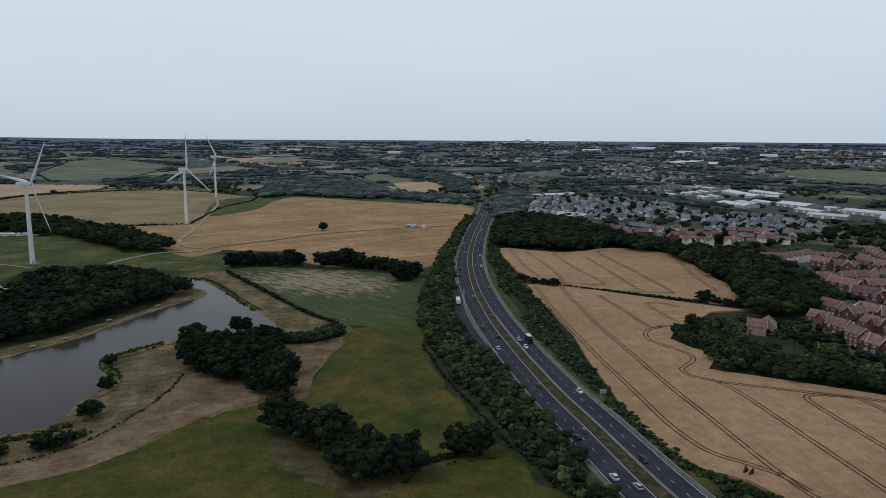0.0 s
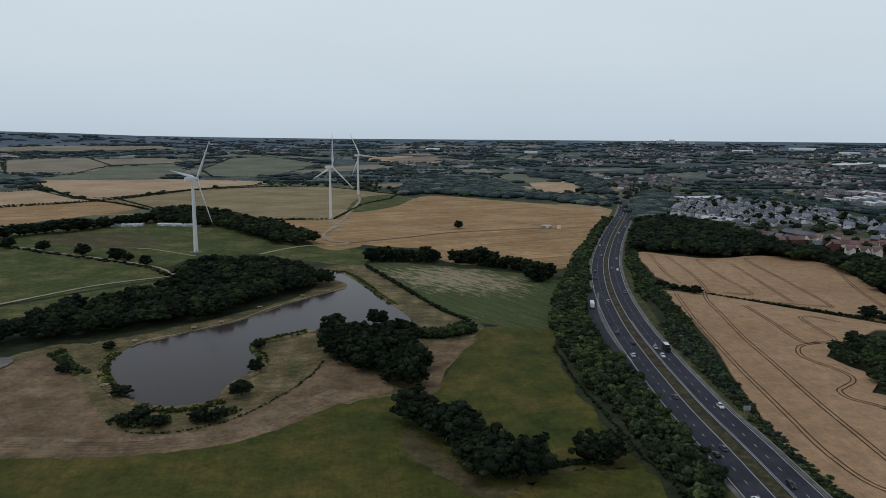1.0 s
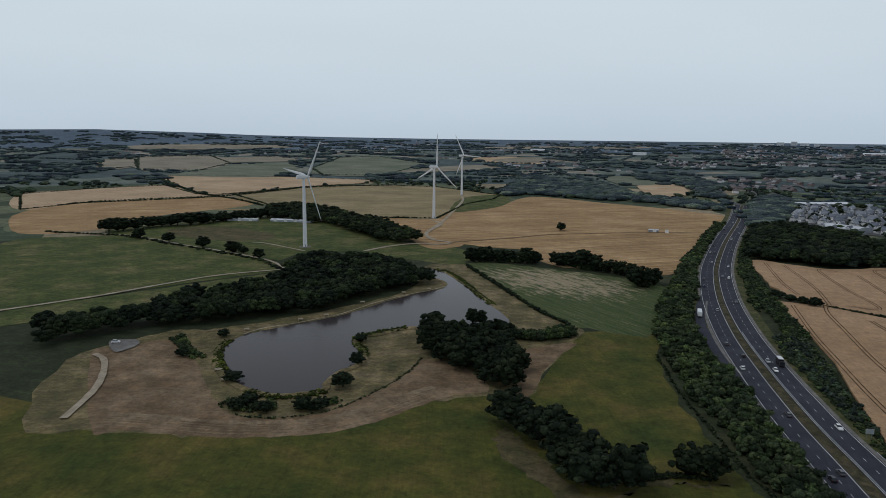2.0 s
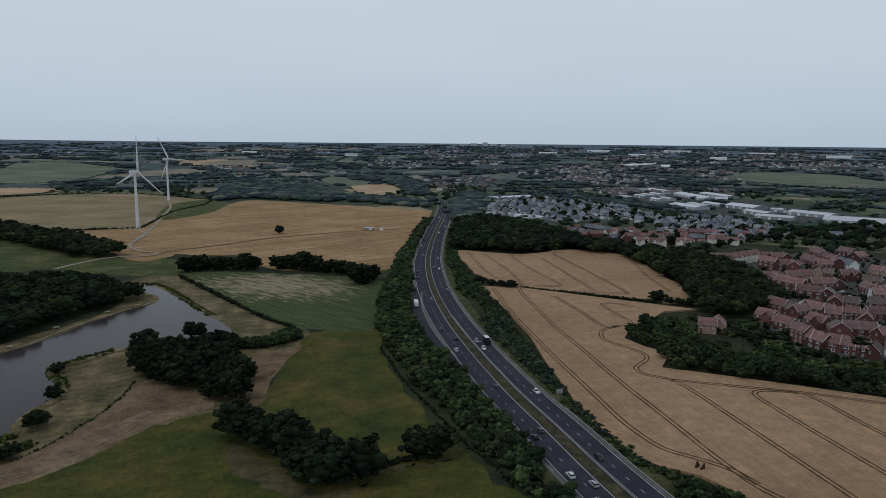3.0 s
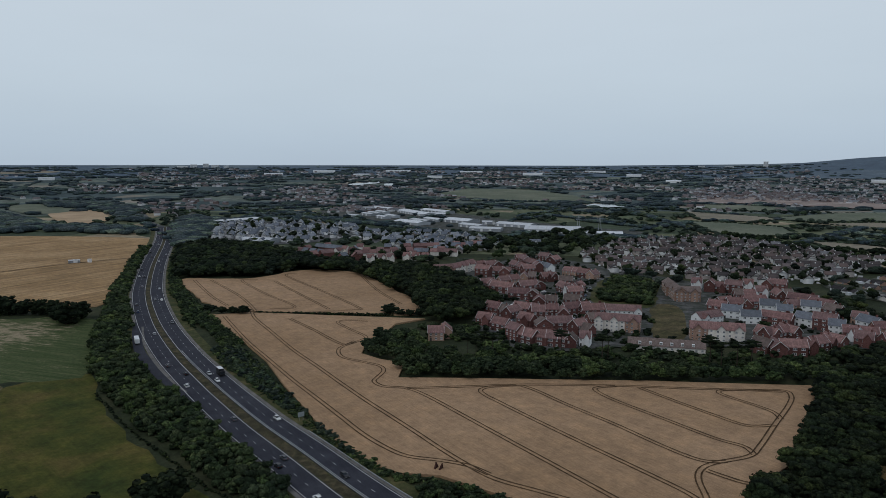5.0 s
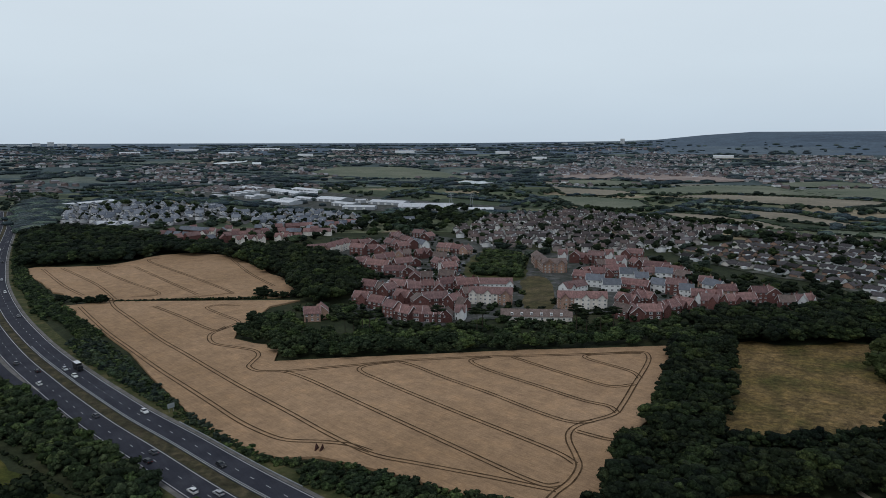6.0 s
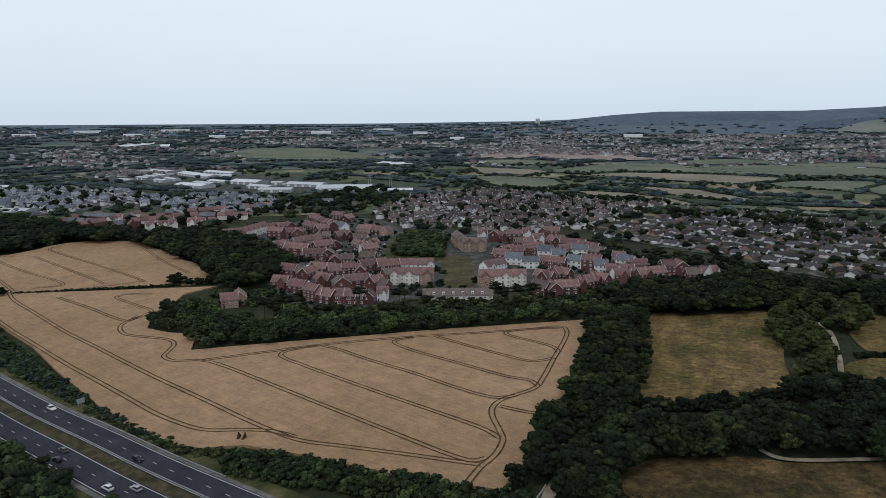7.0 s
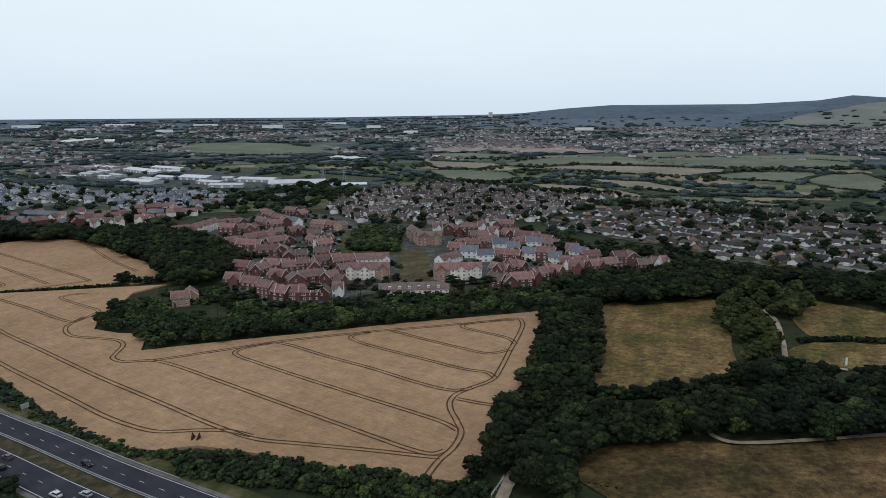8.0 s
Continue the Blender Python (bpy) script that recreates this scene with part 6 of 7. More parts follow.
def house(label, L, W, eave, rise, wall, roof, group, gable=False, hip=0.0, rows=2, cols=3, stack=True, detail=True, category="house"):
    root = tagged(new("house", None), label, category, group)
    part("wall_shell", gable_walls(L, W, eave, eave + rise), M[wall], root)
    part("roof", roof_slabs(L, W, eave, eave + rise, hip=hip), M[roof], root)
    if gable:
        g = W * 0.52
        gw = gable_walls(1.4, g, eave, eave + rise * 0.8)
        ob = part("front_gable", gw, M[wall], root)
        ob.matrix_basis = pose(L * 0.2, -W / 2 - 0.5, 0, 0, 0, 90)
        gr = part("gable_roof", roof_slabs(W * 0.5, g, eave, eave + rise * 0.8, 0.25), M[roof], root)
        gr.matrix_basis = pose(L * 0.2, -W / 2 + W * 0.08, 0.02, 0, 0, 90)
    if detail:
        bargeboards(root, L, W, eave, eave + rise)
    if stack:
        chimney(root, L * 0.34, 0, eave + rise, wall if "brick" in wall else "brick")
    for r in range(rows):
        for c in range(cols):
            x = -L / 2 + L * (c + 0.5) / cols
            z = 0.95 + 2.6 * r
            y = -W / 2 - 0.03 - (0.72 if gable and abs(x - L * 0.2) < W * 0.26 else 0)
            if r == 0 and c == 0 and detail:
                bm = bmesh.new()
                box(bm, x, -W / 2 - 0.04, 0, 1.0, 0.12, 2.1, 0, 0.02)
                part("door", bm, M["dark_wood"], root)
            else:
                add_window(root, x, y, z, 0)
            if detail and r == rows - 1:
                add_window(root, x, W / 2 + 0.03, z, 180)
    if detail:
        add_window(root, -L / 2 - 0.03, 0.6, 0.95 + 2.6 * (rows - 1), -90)
    return root


class Street:
    """Places houses of a few kinds: the first use takes the built house, later ones copy it."""
    taken = []

    def __init__(self, kinds, lengths):
        self.kinds, self.used, self.lengths = kinds, set(), lengths

    def free(self, q, room):
        return all((q[0] - x) ** 2 + (q[1] - y) ** 2 > room * room for x, y in Street.taken)

    def put(self, k, m):
        Street.taken.append((m.translation.x, m.translation.y))
        if k in self.used:
            return copy_thing(self.kinds[k], m)
        self.used.add(k)
        self.kinds[k].matrix_basis = m
        return self.kinds[k]

    def clear(self):
        for k, ob in enumerate(self.kinds):
            if k not in self.used:
                for o in (*ob.children_recursive, ob):
                    bpy.data.objects.remove(o)


ESTATE = Street([
    house("red brick terraced house with a red tiled roof", 7.5, 8.5, 5.2, 3.6, "brick", "tile_red", "brick estate houses"),
    house("red brick house with a front gable and red tiles", 9.5, 8.5, 5.2, 3.8, "brick", "tile_red", "brick estate houses", gable=True),
    house("tall red brick house with a dark red roof", 8.5, 9.0, 7.6, 3.4, "brick", "tile_red", "brick estate houses", rows=3),
    house("orange brick house with a red tiled roof", 9.0, 8.5, 5.2, 3.6, "brick_orange", "tile_red", "brick estate houses"),
    house("red brick house with a brown tiled roof", 8.5, 8.5, 5.2, 3.6, "brick", "tile_brown", "brick estate houses"),
    house("white rendered house with a red tiled roof", 8.5, 8.0, 5.2, 3.6, "render_white", "tile_red", "brick estate houses", gable=True),
    house("white rendered house with a grey slate roof", 9.0, 8.0, 5.4, 3.4, "render_white", "slate", "brick estate houses"),
    house("small brick garage with a tiled roof", 6.0, 6.0, 2.4, 2.2, "brick", "tile_red", "brick estate garages", rows=1, cols=1, stack=False, detail=False, category="garage"),
], (7.5, 9.5, 8.5, 9.0, 8.5, 8.5, 9.0, 6.0))


def estate(poly, turn, avoid, weights, seed, street, cell=(50, 40), free=0.06):
    """Blocks of terraces round small yards, turned by the street grid's angle."""
    rng = np.random.default_rng(seed)
    p = np.array(poly, float)
    a = radians(turn)
    ex, ey = np.array([math.cos(a), math.sin(a)]), np.array([-math.sin(a), math.cos(a)])
    uv = np.stack([p @ ex, p @ ey], 1)
    lo, hi = uv.min(0), uv.max(0)
    w = np.array(weights, float) / sum(weights)
    for u0 in np.arange(lo[0], hi[0], cell[0]):
        for v0 in np.arange(lo[1], hi[1], cell[1]):
            skew = rng.normal(0, 20)
            mid = (u0 + cell[0] / 2) * ex + (v0 + cell[1] / 2) * ey
            k = int(rng.choice(len(w), p=w))
            spin = Matrix.Rotation(radians(skew), 2)
            for side, face in ((-1, 0), (1, 180)):
                u = -cell[0] / 2 + rng.uniform(2, 5)
                setback = rng.normal(0, 1.0)
                while u < cell[0] / 2 - 10:
                    if rng.random() < 0.4:
                        k = int(rng.choice(len(w), p=w))
                    if rng.random() < 0.34:
                        setback = rng.normal(0, 1.6)
                        u += rng.uniform(1.5, 5)
                    L = street.lengths[k]
                    loc = spin @ Vector((u + L / 2, side * (cell[1] / 2 - 9.5 + setback)))
                    q = mid + loc[0] * ex + loc[1] * ey
                    if rng.random() > free and inside([q], p)[0] and not any(inside([q], z)[0] for z in avoid) and street.free(q, 7.0):
                        street.put(k, pose(q[0], q[1], 0, 0, 0, turn + skew + face))
                    u += L + 0.1
            if rng.random() < 0.6:
                for s in (-1, 1):
                    loc = spin @ Vector((s * (cell[0] / 2 - 7), rng.uniform(-1.5, 1.5)))
                    q = mid + loc[0] * ex + loc[1] * ey
                    if inside([q], p)[0] and not any(inside([q], z)[0] for z in avoid) and street.free(q, 9.5):
                        street.put(int(rng.choice(len(w), p=w)), pose(q[0], q[1], 0, 0, 0, turn + skew + 90))


KEEP_OFF = [GREEN_EST, LAWN_EST, [(275, 318), (308, 282), (350, 290), (390, 335), (345, 345), (340, 385), (312, 395), (280, 362)], [(398, 412), (420, 394), (436, 445), (424, 458)]]


def terraces(points, kinds, street):
    """Short rows of houses between pairs of plan points, their fronts on the line."""
    for k, (a, b) in enumerate(zip(points[::2], points[1::2])):
        a, b = Vector(a), Vector(b)
        run = max((b - a).length, 6.5)
        d = (b - a).normalized()
        nrm = Vector((-d.y, d.x))
        n = max(1, round(run / 9.0))
        for i in range(n):
            kind = kinds[k % len(kinds)][i % len(kinds[k % len(kinds)])]
            c = a + d * run * (i + 0.5) / n + nrm * (4.2 + 0.5 * (i % 2))
            wide = run / n / street.lengths[kind] * 0.995
            cross = n > 1 and i == (n - 1 if k % 3 else 0) and k % 4 != 3
            if cross:
                wide = run / n / 8.5
            shape = Matrix.Diagonal((1.1, wide, 1, 1)) if cross else Matrix.Diagonal((wide, 1, 1 + 0.04 * ((k + i) % 3), 1))
            street.put(kind, pose(c.x, c.y, 0, 0, 0, math.degrees(math.atan2(d.y, d.x)) + (90 if cross else 0)) @ shape)


terraces(TERRACES_A, ((1, 0), (0, 1), (0, 4, 0), (2, 0, 2, 0), (0, 0), (0, 4, 1), (4, 0, 4), (0, 1), (0, 2), (1, 4), (0, 4), (0,), (2, 4), (5,), (0,), (5, 0), (0, 5), (4, 4)), ESTATE)
terraces(TERRACES_B, ((4, 0), (1,), (0, 4), (3, 3, 5), (0, 1, 0), (1, 0, 4), (0,), (2, 1), (0,), (3, 4), (3, 3, 0), (6,), (2, 2, 2), (1,), (0,), (4,), (2, 0)), ESTATE)
terraces(TERRACES_C, ((0, 0), (1,), (0, 1), (1, 0), (0, 0), (4,), (6, 6), (6, 4), (6,), (6,), (6,), (2, 3), (6,), (5,), (1, 2), (0, 4), (0,), (0, 4), (1,), (3,)), ESTATE)
terraces(TERRACES_D, ((6,), (0,), (4, 0), (3,), (6, 3), (5,), (2, 1), (2, 4), (5,), (1, 0), (0,), (4, 0), (0, 4), (0, 1), (5,), (1, 0), (2,), (4,), (5,), (0,), (3,)), ESTATE)
for x, y, a in ((180, 384, -25), (187.5, 386.5, -115)):
    ESTATE.put(3, pose(x, y, 0, 0, 0, a))


def apartments(label, a, b, W, eave, walls, gables, roof="tile_red"):
    """A long apartment block between the plan points a and b, with gabled bays on its front."""
    a, b = Vector(a), Vector(b)
    L = (b - a).length
    root = tagged(new("apartment_block", None), label, "apartment block", "apartment blocks")
    n = len(walls)
    for k, wall in enumerate(walls):
        x = -L / 2 + L * (k + 0.5) / n
        o = part("wall_shell", gable_walls(L / n - 0.02, W, eave, eave + 3.6), M[wall], root)
        o.matrix_basis = pose(x, 0, 0)
    part("roof", roof_slabs(L, W, eave, eave + 3.6, 0.4), M[roof], root)
    for x in gables:
        wall = walls[min(n - 1, int((x + 0.5) * n))]
        o = part("gable_bay", gable_walls(2.4, 5.4, eave, eave + 2.9), M[wall], root)
        o.matrix_basis = pose(x * L, -W / 2 - 0.6, 0, 0, 0, 90)
        o = part("bay_roof", roof_slabs(W * 0.5 + 2, 5.4, eave, eave + 2.9, 0.3), M[roof], root)
        o.matrix_basis = pose(x * L, -W / 2 + W * 0.12, 0.02, 0, 0, 90)
    storeys = max(1, int(eave / 2.6))
    cols = max(2, int(L / 3.2))
    for r in range(storeys):
        for c in range(cols):
            x = -L / 2 + L * (c + 0.5) / cols
            out = 1.83 if any(abs(x - g * L) < 2.4 for g in gables) else 0.03
            add_window(root, x, -W / 2 - out, 0.9 + 2.6 * r, 0)
            if c % 2 == 0:
                add_window(root, x, W / 2 + 0.03, 0.9 + 2.6 * r, 180)
        for s in (-1, 1):
            add_window(root, s * (L / 2 + 0.03), 0, 0.9 + 2.6 * r, 90 * s)
    mid = (a + b) / 2
    ang = math.degrees(math.atan2(b.y - a.y, b.x - a.x))
    nrm = Vector((-(b - a).y, (b - a).x)).normalized()
    root.matrix_basis = pose(mid.x + nrm.x * W / 2, mid.y + nrm.y * W / 2, 0, 0, 0, ang)
    return root


apartments("cream and brick apartment block with gabled bays and red roof", CORNERS[0], CORNERS[1], 9.5, 7.8, ("render", "render", "brick_orange"), (-0.40, -0.06, 0.36))
apartments("white rendered villa standing between dark trees", WHITE_HOUSE[0], WHITE_HOUSE[1], 9, 6.5, ("render_white",), (0.0,), "slate")
apartments("white rendered terrace with a red tiled roof", CORNERS[3], CORNERS[4], 9, 5.4, ("render_white",), (0.42,))
apartments("brick and cream apartment block with gabled bays and red roof", CORNERS[5], CORNERS[6], 9.5, 7.8, ("brick_orange", "render", "render"), (-0.36, 0.06, 0.38))
apartments("white rendered terrace beside the lawn with a red roof", CORNERS[8], CORNERS[9], 9, 5.4, ("render_white",), (-0.3,))
apartments("orange brick apartment block with a brown tiled roof", CORNERS[11], CORNERS[12], 11, 8.2, ("brick_orange",), (-0.3, 0.25), "tile_brown")
apartments("orange brick apartment wing with a brown tiled roof", CORNERS[10], CORNERS[11], 10, 8.2, ("brick_orange",), (0.0,), "tile_brown")
apartments("long pinkish brick block with cream gables", CORNERS[17], CORNERS[18], 10, 7.4, ("brick_orange",), (-0.3, 0.2))
apartments("long cream rendered block with gables and red roof", CORNERS[18], CORNERS[19], 10, 7.4, ("render",), (-0.3, 0.05, 0.35))
low = apartments("low block with a brown roof and white dormers", CORNERS[13], CORNERS[14], 8, 3.0, ("render",), (), "tile_brown")
for k in range(6):
    bm = bmesh.new()
    box(bm, -15 + 6 * k, -2.6, 3.4, 1.6, 2.0, 1.6)
    d = part("dormer", bm, M["render_white"], low, "white dormer")
    add_window(low, -15 + 6 * k, -3.65, 3.75, 0)

# other estates, plainer and farther off
RED = Street([
    house("white and red terraced house with a red roof", 8.0, 8.5, 5.2, 3.6, "render", "tile_red", "red roofed terrace", gable=True, stack=False, detail=False),
    house("red brick house with a red roof", 8.5, 8.5, 5.2, 3.6, "brick", "tile_red", "red roofed terrace", stack=False, detail=False),
    house("brick house with a grey slate roof", 8.5, 8.5, 5.2, 3.6, "brick", "slate", "red roofed terrace", stack=False, detail=False),
], (8, 8.5, 8.5))
estate(REDS, -18, [], (2.6, 3.0, 2.4), 13, RED, (64, 58), 0.2)

M["tile_grey"] = plain("grey_brown_concrete_tiles", (0.070, 0.064, 0.066), 0.85, 0.15, 0.25, 0.9, 0, 0.5)


def bungalow(label, L, W, wall, gable, annex):
    root = tagged(new("bungalow", None), label, "bungalow", "bungalow estate")
    part("wall_shell", gable_walls(L, W, 2.5, 4.7), M[wall], root)
    part("roof", roof_slabs(L, W, 2.5, 4.7, 0.45), M["tile_grey"], root)
    if gable:
        part("front_gable", gable_walls(2.6, W * 0.5, 2.5, 4.0), M["render_white"], root).matrix_basis = pose(L * 0.22, -W / 2 - 1.0, 0, 0, 0, 90)
        part("gable_roof", roof_slabs(W * 0.5 + 2, W * 0.5, 2.5, 4.0, 0.3), M["tile_grey"], root).matrix_basis = pose(L * 0.22, -W / 2 + 0.7, 0.03, 0, 0, 90)
    for x in ((-0.25,) if gable else (-0.28, 0.22)):
        add_window(root, x * L, -W / 2 - 0.03, 0.9, 0, WINDOW_WIDE)
    add_window(root, -L * 0.1, W / 2 + 0.03, 0.9, 180, WINDOW_WIDE)
    if annex:
        bm = bmesh.new()
        box(bm, -L * 0.22, W / 2 + 1.6, 0, 3.6, 3.2, 2.3)
        box(bm, -L * 0.22, W / 2 + 1.6, 2.3, 3.9, 3.5, 0.18)
        part(annex, bm, M["frame" if annex == "conservatory" else "metal_roof"], root)
    return root


M["metal_roof"] = plain("pale_metal_roof", (0.66, 0.68, 0.70), 0.55, 0.4, 0.1, 0.15, 0.0, 0.15)
BUNGALOWS = Street([
    bungalow("white bungalow with a grey tiled roof and front gable", 12, 8, "render_white", True, ""),
    bungalow("cream bungalow with a grey tiled roof and white conservatory", 12, 8, "render", False, "conservatory"),
    bungalow("brick bungalow with a brown tiled roof", 13, 8.5, "brick_orange", False, ""),
    bungalow("brick bungalow with a white gable and flat garage", 11, 8, "brick_orange", True, "garage"),
    bungalow("white bungalow with a flat roofed garage", 11, 8, "render_white", False, "garage"),
], (12, 12, 13, 11, 11))


def row_spots(poly, turn, along, across, seed, jitter=1.5):
    """Spots in rows at the given angle, in pairs back to back."""
    rng = np.random.default_rng(seed)
    p = np.array(poly, float)
    a = radians(turn)
    ex, ey = np.array([math.cos(a), math.sin(a)]), np.array([-math.sin(a), math.cos(a)])
    uv = np.stack([p @ ex, p @ ey], 1)
    lo, hi = uv.min(0), uv.max(0)
    out = []
    for i, v in enumerate(np.arange(lo[1], hi[1], across)):
        for d in (0, across * 0.42):
            u = np.arange(lo[0] + rng.uniform(0, along), hi[0], along)
            bend = 5 * np.sin(u / 70 + i)
            out.append(u[:, None] * ex + (v + d + bend)[:, None] * ey + rng.normal(0, jitter, (len(u), 2)))
    q = np.concatenate(out)
    return q[inside(q, p) & (rng.random(len(q)) > 0.08)]


def bungalow_rows():
    rng = np.random.default_rng(91)
    for x, y in row_spots(BUNG, -97, 15.6, 54, 90):
        turn = -97 + rng.choice((0, 180, 180, 90)) + rng.normal(0, 5)
        BUNGALOWS.put(int(rng.integers(5)), pose(x, y, 0, 0, 0, turn))


bungalow_rows()


def bungalow_streets():
    """Pale streets between the rows, bending with them."""
    a = radians(-97)
    ex, ey = np.array([math.cos(a), math.sin(a)]), np.array([-math.sin(a), math.cos(a)])
    p = np.array(BUNG, float)
    uv = np.stack([p @ ex, p @ ey], 1)
    lo, hi = uv.min(0), uv.max(0)
    for i, v in enumerate(np.arange(lo[1], hi[1], 54)):
        u = np.arange(lo[0], hi[0], 8.0)
        line = u[:, None] * ex + (v + 38 + 5 * np.sin(u / 70 + i))[:, None] * ey
        line = line[inside(line, p)]
        if len(line) > 4:
            tagged(new("street_%d" % (i + 1), from_bm("street", ribbon(line, 0, 8.5, 0.62), M["street_pale"])), "pale concrete street between bungalows", "street", kind="structure")


bungalow_streets()
for street in (ESTATE, RED, BUNGALOWS):
    street.clear()


# ---- sheds ----
M["metal_wall"] = plain("grey_cladding", (0.34, 0.36, 0.38), 0.6, 0.3, 0.1, 0.2, 0.0, 0.3)


def shed(label, a, b, W, h, roof="metal_roof", category="warehouse"):
    a, b = Vector(a[:2]), Vector(b[:2])
    L = (b - a).length
    root = tagged(new("warehouse", None), label, category, "trading estate")
    part("wall_shell", gable_walls(L, W, h, h + W * 0.09), M["metal_wall"], root)
    part("roof", roof_slabs(L, W, h, h + W * 0.09, 0.3, 0.25), M[roof], root)
    for k in range(max(2, int(L / 14))):
        x = -L / 2 + 7 + 14 * k
        bm = bmesh.new()
        box(bm, x, -W / 2 - 0.05, 0, 4.2, 0.2, 4.4)
        part("loading_door", bm, M["frame"], root, "pale roller door")
        for s in (-1, 1):
            bm = bmesh.new()
            box(bm, 0, 0, 0, 1.2, W * 0.3, 0.06)
            o = part("rooflight", bm, M["lamp"], root, "pale plastic rooflight")
            o.matrix_basis = pose(x, s * W * 0.25, h + W * 0.09 / 2 + 0.27, -s * 10.2, 0, 0)
    mid, n = (a + b) / 2, Vector((-(b - a).y, (b - a).x)).normalized()
    root.matrix_basis = pose(mid.x + n.x * W / 2, mid.y + n.y * W / 2, 0, 0, 0, math.degrees(math.atan2(b.y - a.y, b.x - a.x)))


for k in range(0, len(SHEDS), 2):
    shed("long warehouse with a pale metal roof", SHEDS[k], SHEDS[k + 1], (30, 34, 28, 16, 16, 14, 14, 14, 26, 30, 20, 20, 36, 22, 30, 46, 24, 18, 24, 14)[k // 2], 5.0)
shed("flat pale retail building beside the new estate", SHOP[0], SHOP[1], 24, 5)
shed("shop with a striped pale roof", SHOP[2], SHOP[3], 32, 5.5)
shed("low pale farm shed in the stubble", (SHED[0][0] - 5, SHED[0][1]), (SHED[0][0] + 6, SHED[0][1] - 1), 6, 3.0, category="farm shed")
shed("long low farm shed with a pale roof", (-505, 756), (-450, 763), 10, 2.4, category="farm shed")
shed("long low farm shed with a pale roof", (-575, 732), (-520, 749), 9, 2.4, category="farm shed")


def implement(x, y, a):
    """A folded harrow: two wings raised on a low frame."""
    root = tagged(new("harrow", None), "rust red folded harrow parked at the wheat's edge", "farm machine")
    rust = plain("rust_red", (0.055, 0.022, 0.016), 0.8, 0.2, 0.3, 1.5)
    bm = bmesh.new()
    box(bm, 0, 0, 0.5, 2.4, 4.0, 0.35, 0, 0.05)
    part("frame", bm, rust, root)
    for s in (-1, 1):
        bm = bmesh.new()
        v = [bm.verts.new(c) for c in ((s * 0.5, -1.7, 0.7), (s * 0.5, 1.7, 0.7), (s * 1.1, 0.5, 3.2), (s * 1.2, -1.7, 0.7), (s * 1.2, 1.7, 0.7), (s * 1.4, 0.5, 3.2))]
        for f in ((0, 1, 2), (3, 5, 4), (0, 2, 5, 3), (1, 4, 5, 2), (0, 3, 4, 1)):
            bm.faces.new([v[k] for k in f])
        part("wing", bm, rust, root)
        bm = bmesh.new()
        bmesh.ops.create_cone(bm, cap_ends=True, segments=12, radius1=0.45, radius2=0.45, depth=0.3, matrix=Matrix.Translation((s * 1.0, -0.6, 0.45)) @ Matrix.Rotation(radians(90), 4, "Y"))
        part("wheel", bm, M["tyre"], root)
    root.matrix_basis = pose(x, y, 0, 0, 0, a) @ Matrix.Diagonal((1.0, 1.0, 0.95, 1))


implement(HORSES[0][0] + 0.5, HORSES[0][1] + 1.5, -50)

# parked cars in the estate's streets
rng = np.random.default_rng(77)
parked = 0
for q in np.concatenate([spots_in(ESTATE_L, 13, 71, 0.9), spots_in(ESTATE_R, 13, 72, 0.9)]):
    if parked < 95 and all((q[0] - x) ** 2 + (q[1] - y) ** 2 > 49 for x, y in Street.taken) and not any(inside([q], z)[0] for z in KEEP_OFF):
        c = str(rng.choice(["white", "white", "white", "silver", "silver", "black", "grey", "blue", "red"]))
        o = drive(c, pose(q[0], q[1], 0.5, 0, 0, float(rng.choice([-48, 42, 132]) + rng.normal(0, 6))))
        tagged(o, "%s car parked in a street of the estate" % c, "car", "parked cars")
        parked += 1


o = drive("white", pose(PAD_CAR[0][0], PAD_CAR[0][1], 0.62, 0, 0, -60))
tagged(o, "white car parked on a gravel pad beside the pond", "car", "parked cars")


def banner(x, y):
    root = tagged(new("banner", None), "tall white banner on a pole", "banner", "banners at the arena")
    bm = bmesh.new()
    tube(bm, 0, 0, 0, 5.0, 0.05, 0.04, 6)
    part("pole", bm, M["steel"], root)
    bm = bmesh.new()
    box(bm, 0.55, 0, 1.2, 1.0, 0.04, 3.7, 0, 0.015)
    part("cloth", bm, M["render_white"], root)
    root.matrix_basis = pose(x, y, 0, 0, 0, -50)


for x, y in BANNERS:
    banner(x, y)


def railing(line):
    root = tagged(new("railing", None), "pale steel railing beside a bridge track", "railing")
    for q, d in zip(*even(line, 2.0)):
        bm = bmesh.new()
        box(bm, q[0], q[1], 0, 0.12, 0.12, 1.3)
        part("post", bm, M["frame"], root)
    for z in (0.7, 1.2):
        part("rail", ribbon(line, 0, 0.12, z, thick=0.1), M["frame"], root)


railing(np.array(BRIDGE_RAIL, float))


